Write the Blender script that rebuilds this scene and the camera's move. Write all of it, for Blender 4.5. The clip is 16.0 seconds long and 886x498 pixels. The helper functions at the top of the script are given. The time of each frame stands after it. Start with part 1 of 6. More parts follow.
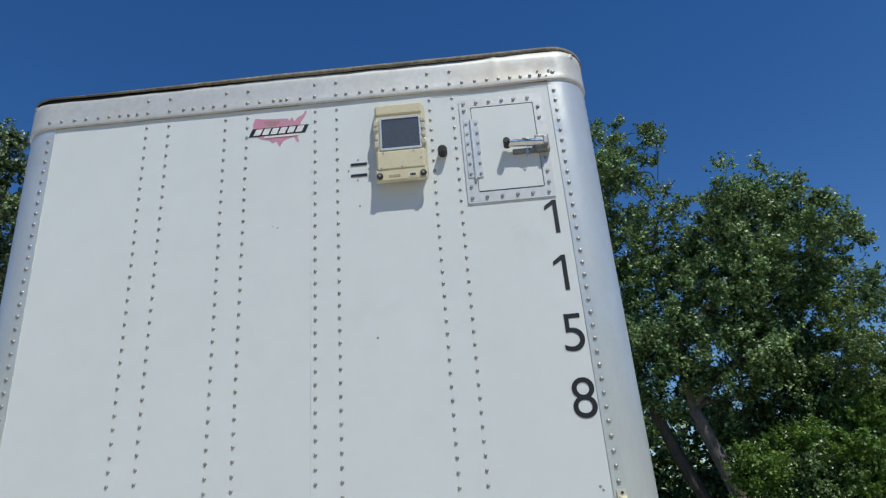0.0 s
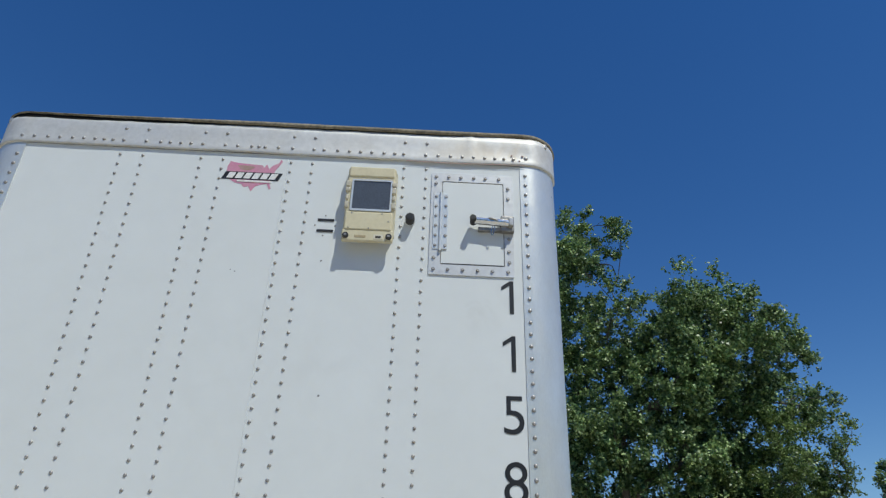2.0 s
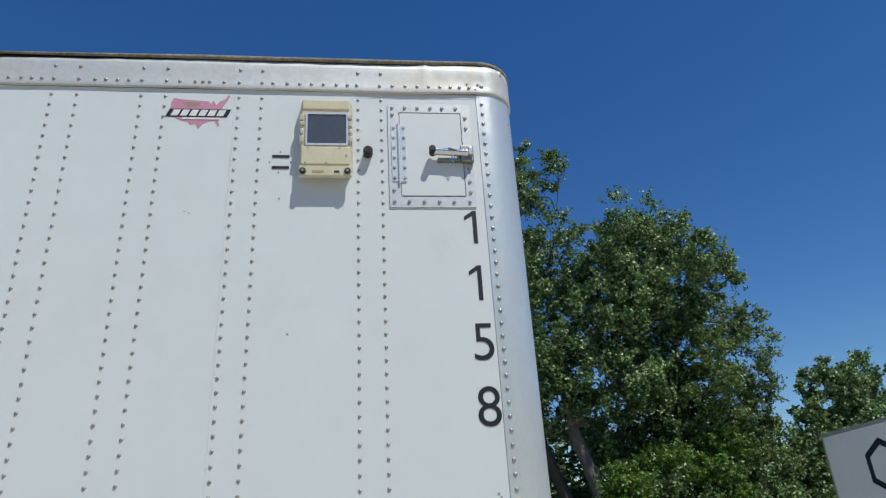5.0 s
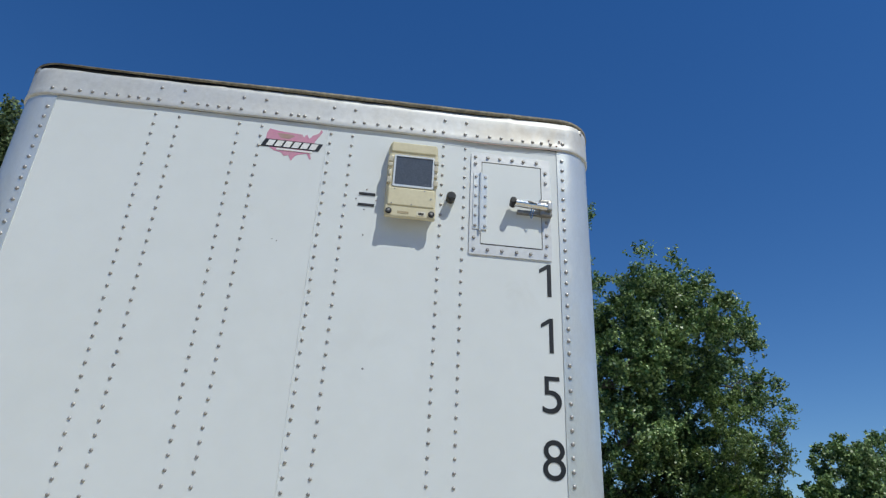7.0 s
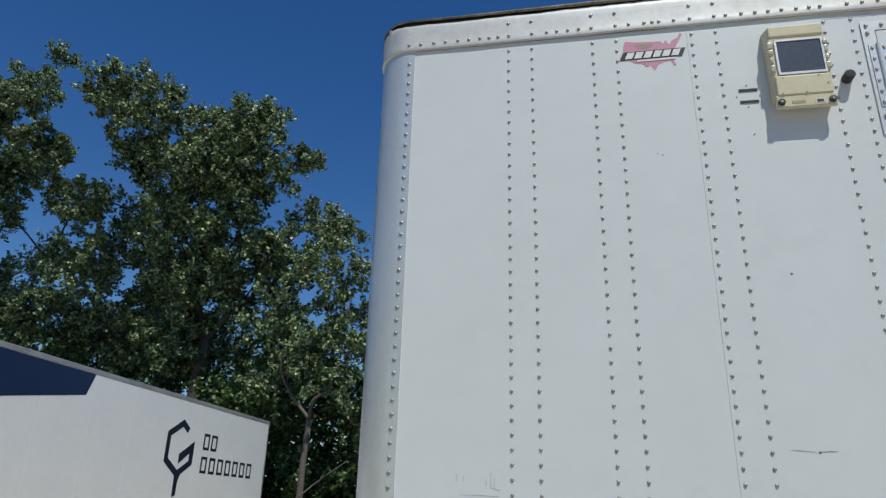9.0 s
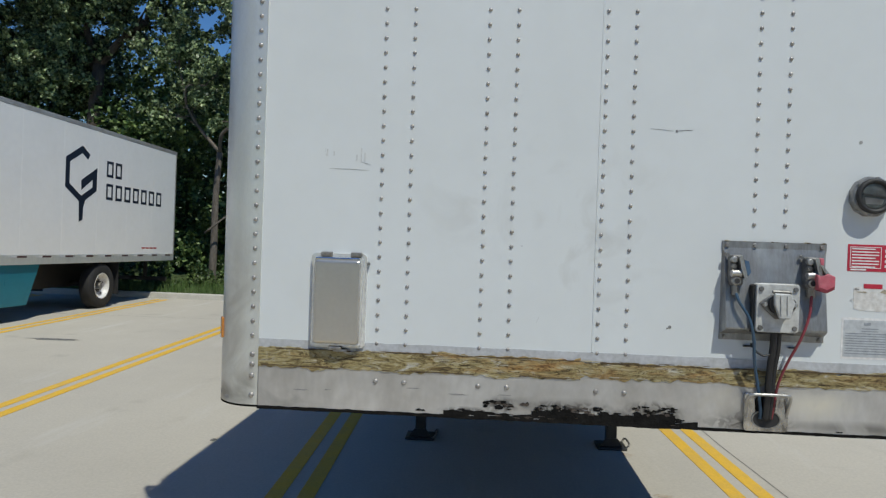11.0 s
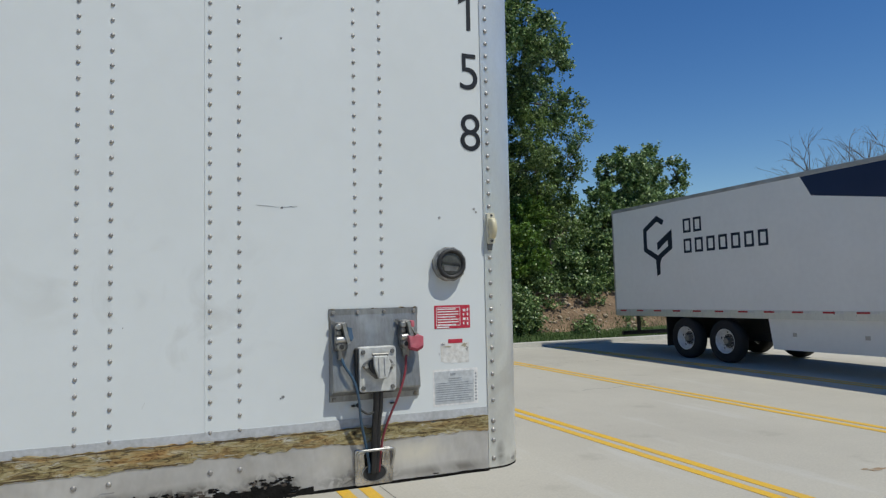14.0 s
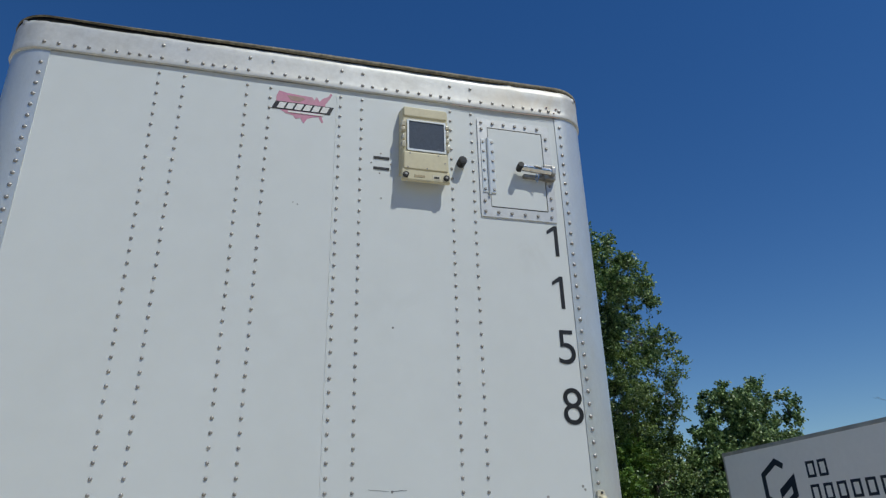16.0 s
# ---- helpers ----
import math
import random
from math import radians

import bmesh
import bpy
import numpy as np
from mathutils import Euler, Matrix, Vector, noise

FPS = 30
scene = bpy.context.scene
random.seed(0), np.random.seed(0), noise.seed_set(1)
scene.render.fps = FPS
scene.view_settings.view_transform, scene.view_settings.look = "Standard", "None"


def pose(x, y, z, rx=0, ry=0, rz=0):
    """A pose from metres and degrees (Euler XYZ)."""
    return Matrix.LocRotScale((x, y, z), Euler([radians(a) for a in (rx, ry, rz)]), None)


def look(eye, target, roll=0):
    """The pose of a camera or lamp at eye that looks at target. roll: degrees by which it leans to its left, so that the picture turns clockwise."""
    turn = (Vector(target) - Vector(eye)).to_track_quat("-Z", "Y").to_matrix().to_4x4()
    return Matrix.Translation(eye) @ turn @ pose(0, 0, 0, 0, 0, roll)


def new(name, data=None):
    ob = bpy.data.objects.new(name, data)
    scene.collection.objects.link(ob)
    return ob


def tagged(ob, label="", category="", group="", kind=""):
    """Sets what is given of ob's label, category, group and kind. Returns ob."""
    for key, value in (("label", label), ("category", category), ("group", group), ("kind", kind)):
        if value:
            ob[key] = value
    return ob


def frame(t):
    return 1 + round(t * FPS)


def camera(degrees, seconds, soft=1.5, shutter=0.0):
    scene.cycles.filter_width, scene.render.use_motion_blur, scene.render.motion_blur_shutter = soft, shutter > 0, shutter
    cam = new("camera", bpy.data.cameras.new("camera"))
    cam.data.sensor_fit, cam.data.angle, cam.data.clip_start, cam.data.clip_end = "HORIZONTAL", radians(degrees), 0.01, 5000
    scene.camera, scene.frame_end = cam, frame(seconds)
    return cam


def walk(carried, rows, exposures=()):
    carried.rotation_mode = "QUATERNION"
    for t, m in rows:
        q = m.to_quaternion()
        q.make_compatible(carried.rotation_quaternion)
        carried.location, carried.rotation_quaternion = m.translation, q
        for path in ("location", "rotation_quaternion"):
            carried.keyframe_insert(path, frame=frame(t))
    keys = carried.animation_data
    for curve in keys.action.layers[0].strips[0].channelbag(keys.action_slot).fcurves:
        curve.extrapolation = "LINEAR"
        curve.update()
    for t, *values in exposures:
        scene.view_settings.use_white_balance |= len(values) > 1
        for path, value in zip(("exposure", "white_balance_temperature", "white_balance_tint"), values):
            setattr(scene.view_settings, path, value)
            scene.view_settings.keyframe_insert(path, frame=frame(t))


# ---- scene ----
cam = camera(66.1, 16.0, soft=1.3)
PATH = [
    (0, (0.667, -2.64, 2.022), (0.612, -0.8, 2.803), -4.6),
    (0.5, (0.673, -2.665, 2.032), (0.662, -0.86, 2.895), -2.3),
    (1, (0.667, -2.67, 2.016), (0.704, -0.89, 2.929), -0.4),
    (1.5, (0.667, -2.672, 2.011), (0.723, -0.91, 2.956), 1.8),
    (2, (0.682, -2.671, 2.02), (0.743, -0.914, 2.973), 1.7),
    (2.5, (0.685, -2.667, 2.024), (0.774, -0.925, 3.004), 1.3),
    (3, (0.687, -2.658, 2.02), (0.782, -0.913, 2.994), 0.0),
    (3.5, (0.684, -2.654, 2.011), (0.76, -0.891, 2.951), -1.5),
    (4, (0.67, -2.622, 2.001), (0.798, -0.816, 2.851), -2.6),
    (4.5, (0.637, -2.611, 2.002), (0.813, -0.787, 2.803), -3.5),
    (4.7, (0.612, -2.618, 2.001), (0.832, -0.793, 2.787), -4.1),
    (6.8, (0.391, -2.684, 2.013), (0.735, -0.921, 2.892), 0.5),
    (7, (0.322, -2.685, 2.019), (0.517, -0.902, 2.903), 2.8),
    (7.5, (0.126, -2.638, 2.018), (0.033, -0.853, 2.917), 2.8),
    (8, (-0.117, -2.579, 2.032), (-0.445, -0.826, 2.938), 2.0),
    (8.5, (-0.319, -2.596, 2.001), (-0.796, -0.866, 2.884), 2.4),
    (9, (-0.466, -2.62, 1.953), (-0.828, -0.78, 2.647), 1.6),
    (9.2, (-0.481, -2.624, 1.932), (-0.824, -0.748, 2.532), 2.2),
    (9.5, (-0.481, -2.586, 1.876), (-0.77, -0.653, 2.298), 3.0),
    (9.7, (-0.475, -2.563, 1.834), (-0.736, -0.607, 2.162), 3.0),
    (11.8, (-0.161, -2.443, 1.721), (-0.002, -0.451, 1.646), 0.0),
    (12, (-0.12, -2.434, 1.715), (0.158, -0.454, 1.655), -0.7),
    (12.5, (-0.04, -2.437, 1.702), (0.504, -0.513, 1.641), -2.1),
    (13, (-0.019, -2.486, 1.711), (0.717, -0.627, 1.645), -3.8),
    (13.5, (-0.044, -2.535, 1.759), (0.789, -0.718, 1.698), -2.1),
    (14, (-0.084, -2.564, 1.837), (0.683, -0.721, 1.951), -1.1),
    (14.5, (-0.121, -2.605, 1.873), (0.589, -0.76, 2.174), -0.6),
    (15, (-0.155, -2.656, 1.92), (0.466, -0.822, 2.419), -0.3),
    (15.5, (-0.165, -2.669, 1.947), (0.391, -0.874, 2.631), -1.2),
    (16, (-0.183, -2.681, 1.96), (0.31, -0.912, 2.752), -1.6),
]
EXPOSURES = [(0, -0.13, 6500, 2), (4.5, -0.08, 6500, 2), (7, -0.06, 6500, 2), (7.5, -0.19, 6500, 2), (8.5, -0.24, 6550, 2), (9, -0.25, 6550, 2), (12, -0.22, 6600, 2), (13.5, -0.21, 6600, 2), (15, -0.2, 6550, 2), (16, -0.39, 6500, 2)]
walk(cam, [(t, look(eye, target, roll)) for t, eye, target, roll in PATH], EXPOSURES)

# ---- world and sun ----
G = -0.04                                   # height of the lot
SUN = Vector((0.325, -0.51, 1.0)).normalized()
world = bpy.data.worlds.new("sky")
scene.world = world
world.use_nodes = True
wn = world.node_tree.nodes
sky = wn.new("ShaderNodeTexSky")
sky.sky_type, sky.sun_disc = "NISHITA", False
sky.sun_elevation = math.asin(SUN.z)
sky.sun_rotation = math.atan2(SUN.x, SUN.y)
sky.air_density, sky.dust_density, sky.ozone_density = 1.0, 0.0, 3.0
wn["Background"].inputs["Strength"].default_value = 0.11
deep = wn.new("ShaderNodeHueSaturation")
deep.inputs["Hue"].default_value = 0.512
deep.inputs["Saturation"].default_value = 1.3
world.node_tree.links.new(sky.outputs[0], deep.inputs["Color"])
world.node_tree.links.new(deep.outputs[0], wn["Background"].inputs["Color"])
sun_data = bpy.data.lights.new("sun", "SUN")
sun_data.energy, sun_data.angle, sun_data.color = 3.72, radians(0.5), (1.0, 0.965, 0.915)
sun = new("sun", sun_data)
sun.matrix_world = look((20, -30, 60), Vector((20, -30, 60)) - SUN)

# ---- materials ----


def material(name, base, rough=0.5, metal=0.0, second=None, scale=6.0, amount=0.5, fine=60.0, fine_amount=0.12,
             bump=0.0, bump_scale=80.0, stretch=(1, 1, 1), rough_var=0.1, per_object=0.0, coat=0.0):
    """A surface with two scales of variation: broad patches of a second colour, and fine grain."""
    m = bpy.data.materials.new(name)
    m.use_nodes = True
    nt = m.node_tree
    n, l = nt.nodes, nt.links
    p = n["Principled BSDF"]
    tc = n.new("ShaderNodeTexCoord")
    mp = n.new("ShaderNodeMapping")
    mp.inputs["Scale"].default_value = stretch
    l.new(tc.outputs["Object"], mp.inputs["Vector"])
    broad = n.new("ShaderNodeTexNoise")
    broad.inputs["Scale"].default_value, broad.inputs["Detail"].default_value, broad.inputs["Roughness"].default_value = scale, 5, 0.6
    l.new(mp.outputs[0], broad.inputs["Vector"])
    grain = n.new("ShaderNodeTexNoise")
    grain.inputs["Scale"].default_value, grain.inputs["Detail"].default_value = fine, 3
    l.new(mp.outputs[0], grain.inputs["Vector"])
    ramp = n.new("ShaderNodeMapRange")
    ramp.inputs["From Min"].default_value, ramp.inputs["From Max"].default_value = 0.35, 0.75
    ramp.inputs["To Max"].default_value = amount
    l.new(broad.outputs[0], ramp.inputs["Value"])
    mix = n.new("ShaderNodeMix")
    mix.data_type = "RGBA"
    mix.inputs["A"].default_value = (*base, 1)
    mix.inputs["B"].default_value = (*(second or [c * 0.7 for c in base]), 1)
    l.new(ramp.outputs[0], mix.inputs["Factor"])
    gmap = n.new("ShaderNodeMapRange")
    gmap.inputs["From Min"].default_value, gmap.inputs["From Max"].default_value = 0.3, 0.7
    gmap.inputs["To Min"].default_value, gmap.inputs["To Max"].default_value = 1 - fine_amount, 1 + fine_amount
    l.new(grain.outputs[0], gmap.inputs["Value"])
    hsv = n.new("ShaderNodeHueSaturation")
    l.new(mix.outputs["Result"], hsv.inputs["Color"])
    if per_object:
        oi = n.new("ShaderNodeObjectInfo")
        om = n.new("ShaderNodeMapRange")
        om.inputs["To Min"].default_value, om.inputs["To Max"].default_value = 1 - per_object, 1 + per_object
        l.new(oi.outputs["Random"], om.inputs["Value"])
        mul = n.new("ShaderNodeMath")
        mul.operation = "MULTIPLY"
        l.new(gmap.outputs[0], mul.inputs[0])
        l.new(om.outputs[0], mul.inputs[1])
        l.new(mul.outputs[0], hsv.inputs["Value"])
    else:
        l.new(gmap.outputs[0], hsv.inputs["Value"])
    l.new(hsv.outputs[0], p.inputs["Base Color"])
    rm = n.new("ShaderNodeMapRange")
    rm.inputs["To Min"].default_value, rm.inputs["To Max"].default_value = max(0.02, rough - rough_var), min(1, rough + rough_var)
    l.new(broad.outputs[0], rm.inputs["Value"])
    l.new(rm.outputs[0], p.inputs["Roughness"])
    p.inputs["Metallic"].default_value = metal
    p.inputs["Coat Weight"].default_value = coat
    if bump:
        bt = n.new("ShaderNodeTexNoise")
        bt.inputs["Scale"].default_value, bt.inputs["Detail"].default_value = bump_scale, 4
        l.new(mp.outputs[0], bt.inputs["Vector"])
        b = n.new("ShaderNodeBump")
        b.inputs["Strength"].default_value, b.inputs["Distance"].default_value = 1.0, bump
        l.new(bt.outputs[0], b.inputs["Height"])
        l.new(b.outputs[0], p.inputs["Normal"])
    return m


M = {}
M["white"] = material("white_painted_sheet", (0.70, 0.725, 0.73), 0.42, second=(0.63, 0.65, 0.645), scale=1.6, amount=0.5, fine=9, fine_amount=0.012, bump=0.004, bump_scale=1.3)
M["hatch_frame"] = material("dull_aluminium_frame", (0.66, 0.66, 0.655), 0.42, 0.4, second=(0.52, 0.515, 0.5), scale=9, amount=0.8, fine=40, fine_amount=0.04, bump=0.001, bump_scale=20)
M["white_dirty"] = material("chalky_white_paint", (0.66, 0.655, 0.64), 0.42, second=(0.54, 0.52, 0.49), scale=5, amount=0.6, fine=40, fine_amount=0.03)
M["alu"] = material("brushed_aluminium", (0.77, 0.775, 0.74), 0.34, 0.52, second=(0.63, 0.635, 0.605), scale=2.5, amount=0.7, fine=40, fine_amount=0.03, stretch=(4, 4, 1.6), rough_var=0.16, bump=0.0035, bump_scale=2.2)
M["alu_rail"] = material("dented_aluminium_rail", (0.62, 0.62, 0.615), 0.55, 0.32, second=(0.55, 0.525, 0.485), scale=4, amount=0.6, fine=50, fine_amount=0.06, stretch=(1, 1, 1), rough_var=0.12, bump=0.003, bump_scale=5)
M["alu_dirty"] = material("stained_aluminium", (0.56, 0.54, 0.51), 0.42, 0.5, second=(0.33, 0.3, 0.265), scale=2.2, amount=0.9, fine=30, fine_amount=0.07, stretch=(1, 1, 2.5), rough_var=0.15, bump=0.002, bump_scale=9)
M["rail_low"] = material("scuffed_bright_aluminium", (0.65, 0.64, 0.63), 0.32, 0.5, second=(0.37, 0.345, 0.315), scale=3.2, amount=0.95, fine=26, fine_amount=0.08, stretch=(1, 1, 0.6), rough_var=0.16, bump=0.003, bump_scale=7)
M["grimy_steel"] = material("greasy_plated_steel", (0.6, 0.59, 0.57), 0.25, 0.9, second=(0.1, 0.095, 0.09), scale=26, amount=0.9, fine=80, fine_amount=0.12, stretch=(1.6, 1, 0.7), rough_var=0.12, bump=0.001, bump_scale=30)
M["blue_tab"] = material("faded_blue_plastic", (0.05, 0.11, 0.2), 0.45, second=(0.1, 0.14, 0.2), scale=40, amount=0.7)
M["steel"] = material("dull_stainless_plate", (0.36, 0.36, 0.355), 0.45, 0.8, second=(0.24, 0.23, 0.22), scale=7, amount=0.9, fine=40, fine_amount=0.1, stretch=(3, 3, 0.8), rough_var=0.12, bump=0.001, bump_scale=14)
M["dull_chrome"] = material("worn_plated_metal", (0.55, 0.54, 0.52), 0.38, 0.85, second=(0.3, 0.28, 0.25), scale=40, amount=0.8, bump=0.0006, bump_scale=120)
M["chrome"] = material("bright_metal", (0.8, 0.8, 0.8), 0.18, 1.0, second=(0.6, 0.58, 0.55), scale=30, amount=0.5)
M["rivet"] = material("aluminium_rivet", (0.42, 0.4, 0.38), 0.5, 0.7, second=(0.27, 0.245, 0.22), scale=90, amount=0.6, per_object=0.15)
M["casting"] = material("grey_cast_metal", (0.38, 0.37, 0.35), 0.42, 0.7, second=(0.16, 0.14, 0.12), scale=50, amount=0.9, bump=0.001, bump_scale=150)
M["grey_cover"] = material("pale_grey_cast_cover", (0.6, 0.6, 0.58), 0.5, 0.12, second=(0.36, 0.35, 0.33), scale=25, amount=0.7, bump=0.0006, bump_scale=120)
M["doc"] = material("satin_aluminium_lid", (0.62, 0.595, 0.56), 0.3, 0.85, second=(0.57, 0.545, 0.51), scale=5, amount=0.6, fine=70, fine_amount=0.02, rough_var=0.06, bump=0.0006, bump_scale=4)
M["clear_rim"] = material("pale_polished_rim", (0.74, 0.74, 0.73), 0.24, 0.45, second=(0.6, 0.6, 0.58), scale=10, amount=0.5)
M["cream"] = material("yellowed_cream_plastic", (0.66, 0.6, 0.42), 0.45, second=(0.55, 0.48, 0.31), scale=10, amount=0.7, fine_amount=0.04)
M["cream_dark"] = material("aged_tan_plastic", (0.42, 0.34, 0.2), 0.5, second=(0.3, 0.24, 0.14), scale=20, amount=0.8)
M["cream_white"] = material("ivory_plastic", (0.7, 0.66, 0.54), 0.35, second=(0.55, 0.5, 0.36), scale=30, amount=0.5)
M["clip_clear"] = material("yellowed_clear_plastic", (0.62, 0.58, 0.47), 0.22, second=(0.4, 0.35, 0.24), scale=60, amount=0.9, bump=0.002, bump_scale=70, coat=0.4)
M["solar"] = material("dark_solar_glass", (0.085, 0.095, 0.11), 0.25, second=(0.065, 0.07, 0.08), scale=14, amount=0.6, fine=200, fine_amount=0.15, coat=0.6)
M["rubber"] = material("black_rubber", (0.02, 0.02, 0.021), 0.6, second=(0.045, 0.043, 0.04), scale=14, amount=0.7, bump=0.001, bump_scale=90)
M["tyre"] = material("worn_tyre_rubber", (0.016, 0.016, 0.017), 0.85, second=(0.036, 0.034, 0.031), scale=7, amount=0.7, bump=0.002, bump_scale=60)
M["black_paint"] = material("black_chassis_paint", (0.02, 0.02, 0.021), 0.5, second=(0.05, 0.042, 0.035), scale=6, amount=0.8, bump=0.001)
M["black_vinyl"] = material("black_vinyl", (0.018, 0.018, 0.02), 0.4, scale=20, amount=0.3)
M["rust_brown"] = material("brown_rust_scale", (0.05, 0.036, 0.028), 0.9, second=(0.13, 0.11, 0.095), scale=60, amount=0.9, bump=0.004, bump_scale=90)
M["rust_black"] = material("blackened_corroded_edge", (0.009, 0.0085, 0.008), 0.92, 0.0, second=(0.02, 0.019, 0.018), scale=22, amount=0.9, bump=0.006, bump_scale=60)
M["rust_black"].node_tree.nodes["Principled BSDF"].inputs["Specular IOR Level"].default_value = 0.08
M["ply_pale"] = material("pale_dried_adhesive", (0.42, 0.38, 0.29), 0.8, second=(0.3, 0.25, 0.16), scale=40, amount=0.9, bump=0.003, bump_scale=80)
M["ply_dark"] = material("dark_split_wood", (0.075, 0.05, 0.028), 0.9, second=(0.16, 0.11, 0.05), scale=40, amount=0.9, bump=0.003, bump_scale=80)
M["grey_sealant"] = material("grey_sealant_band", (0.5, 0.51, 0.53), 0.6, second=(0.38, 0.38, 0.38), scale=9, amount=0.8, bump=0.0015, bump_scale=30)
M["roof_lip"] = material("weathered_tan_roof_sealant", (0.27, 0.235, 0.17), 0.85, second=(0.1, 0.085, 0.062), scale=9, amount=0.9, fine=70, fine_amount=0.3, bump=0.004, bump_scale=40)
M["red"] = material("faded_red_plastic", (0.52, 0.1, 0.14), 0.5, second=(0.5, 0.2, 0.22), scale=40, amount=0.7)
M["red_dark"] = material("dark_red_plastic", (0.24, 0.03, 0.045), 0.55, second=(0.12, 0.02, 0.03), scale=40, amount=0.7)
M["red_label"] = material("red_sticker", (0.5, 0.022, 0.05), 0.45, second=(0.42, 0.04, 0.07), scale=30, amount=0.6)
M["pink"] = material("sun_faded_pink_decal", (0.6, 0.24, 0.37), 0.5, second=(0.5, 0.3, 0.34), scale=14, amount=0.8, fine=90, fine_amount=0.08)
M["decal_brown"] = material("faded_tan_decal_patch", (0.36, 0.24, 0.2), 0.55, second=(0.5, 0.3, 0.34), scale=20, amount=0.6)
M["label_white"] = material("white_print", (0.78, 0.77, 0.76), 0.5, second=(0.68, 0.66, 0.64), scale=40, amount=0.6)
M["label_grey"] = material("silver_grey_sticker", (0.58, 0.6, 0.62), 0.4, 0.2, second=(0.5, 0.52, 0.54), scale=20, amount=0.7)
M["print_grey"] = material("grey_print", (0.26, 0.28, 0.31), 0.5, second=(0.34, 0.36, 0.39), scale=60, amount=0.8)
M["torn_paper"] = material("torn_paper_residue", (0.71, 0.7, 0.68), 0.8, second=(0.46, 0.41, 0.34), scale=38, amount=0.55, bump=0.001, bump_scale=60)
M["dull_mark"] = material("dull_scrape", (0.3, 0.295, 0.29), 0.6, 0.3, second=(0.42, 0.41, 0.4), scale=50, amount=0.9)
M["scuff"] = material("dark_scuff", (0.16, 0.16, 0.16), 0.7, second=(0.4, 0.4, 0.4), scale=60, amount=0.9)
M["faint"] = material("faint_grey_smear", (0.52, 0.53, 0.53), 0.6, second=(0.64, 0.65, 0.65), scale=22, amount=1.0, fine_amount=0.05)
M["blue_hose"] = material("blue_air_hose", (0.035, 0.085, 0.15), 0.45, second=(0.06, 0.08, 0.1), scale=30, amount=0.6)
M["red_hose"] = material("red_air_hose", (0.24, 0.035, 0.045), 0.45, second=(0.14, 0.04, 0.045), scale=30, amount=0.6)
M["amber"] = material("amber_lens", (0.5, 0.2, 0.04), 0.25, second=(0.4, 0.16, 0.05), scale=40, amount=0.5)
M["vent_glass"] = material("smoked_lens", (0.035, 0.036, 0.037), 0.16, second=(0.12, 0.12, 0.115), scale=16, amount=0.9, coat=0.6, bump=0.004, bump_scale=18)
M["vent_shell"] = material("dull_grey_cast_shell", (0.36, 0.355, 0.345), 0.4, 0.55, second=(0.09, 0.085, 0.08), scale=24, amount=0.9, bump=0.001, bump_scale=60)
M["vent_metal"] = material("weathered_grey_ring", (0.24, 0.235, 0.225), 0.42, 0.5, second=(0.08, 0.075, 0.07), scale=30, amount=0.95, bump=0.001, bump_scale=60)
M["navy"] = material("navy_vinyl_graphic", (0.012, 0.024, 0.07), 0.35, second=(0.016, 0.03, 0.085), scale=2, amount=0.6, fine_amount=0.03)
M["navy_logo"] = material("dark_navy_print", (0.012, 0.018, 0.035), 0.4, scale=3, amount=0.3, fine_amount=0.03)
M["teal"] = material("teal_skirt_paint", (0.012, 0.17, 0.23), 0.35, second=(0.014, 0.14, 0.19), scale=3, amount=0.7, fine_amount=0.03)
M["trailer_white"] = material("white_trailer_side", (0.87, 0.855, 0.815), 0.35, second=(0.81, 0.795, 0.755), scale=1.2, amount=0.6, fine=8, fine_amount=0.015, bump=0.003, bump_scale=1.0)
M["wheel_white"] = material("white_painted_wheel", (0.76, 0.75, 0.72), 0.45, second=(0.55, 0.52, 0.48), scale=9, amount=0.8)
M["disc_grey"] = material("dark_grey_disc", (0.07, 0.067, 0.064), 0.8, second=(0.03, 0.028, 0.026), scale=9, amount=0.8)
M["reflect_red"] = material("red_reflective_tape", (0.42, 0.02, 0.03), 0.35, scale=30, amount=0.3)
M["tape_dark"] = material("darkened_reflective_tape", (0.09, 0.045, 0.045), 0.4, scale=30, amount=0.3)
M["reflect_white"] = material("white_reflective_tape", (0.7, 0.7, 0.7), 0.35, scale=30, amount=0.3)
M["yellow"] = material("worn_yellow_line_paint", (0.76, 0.45, 0.035), 0.7, second=(0.62, 0.4, 0.1), scale=5, amount=0.8, fine=70, fine_amount=0.07, bump=0.001, bump_scale=120)
M["joint"] = material("dark_joint_sealant", (0.1, 0.095, 0.085), 0.85, second=(0.2, 0.19, 0.17), scale=3, amount=0.9)
M["stain"] = material("rust_stain_on_concrete", (0.27, 0.15, 0.06), 0.85, second=(0.46, 0.4, 0.31), scale=18, amount=1.0)
M["stain_faint"] = material("faint_rust_stain", (0.42, 0.34, 0.24), 0.85, second=(0.49, 0.45, 0.39), scale=22, amount=1.0)
M["oil"] = material("dark_oil_spot", (0.1, 0.095, 0.085), 0.7, second=(0.3, 0.29, 0.27), scale=18, amount=1.0)
M["kerb"] = material("kerb_concrete", (0.5, 0.48, 0.43), 0.85, second=(0.38, 0.36, 0.31), scale=3, amount=0.8, fine=60, fine_amount=0.12, bump=0.003, bump_scale=60)
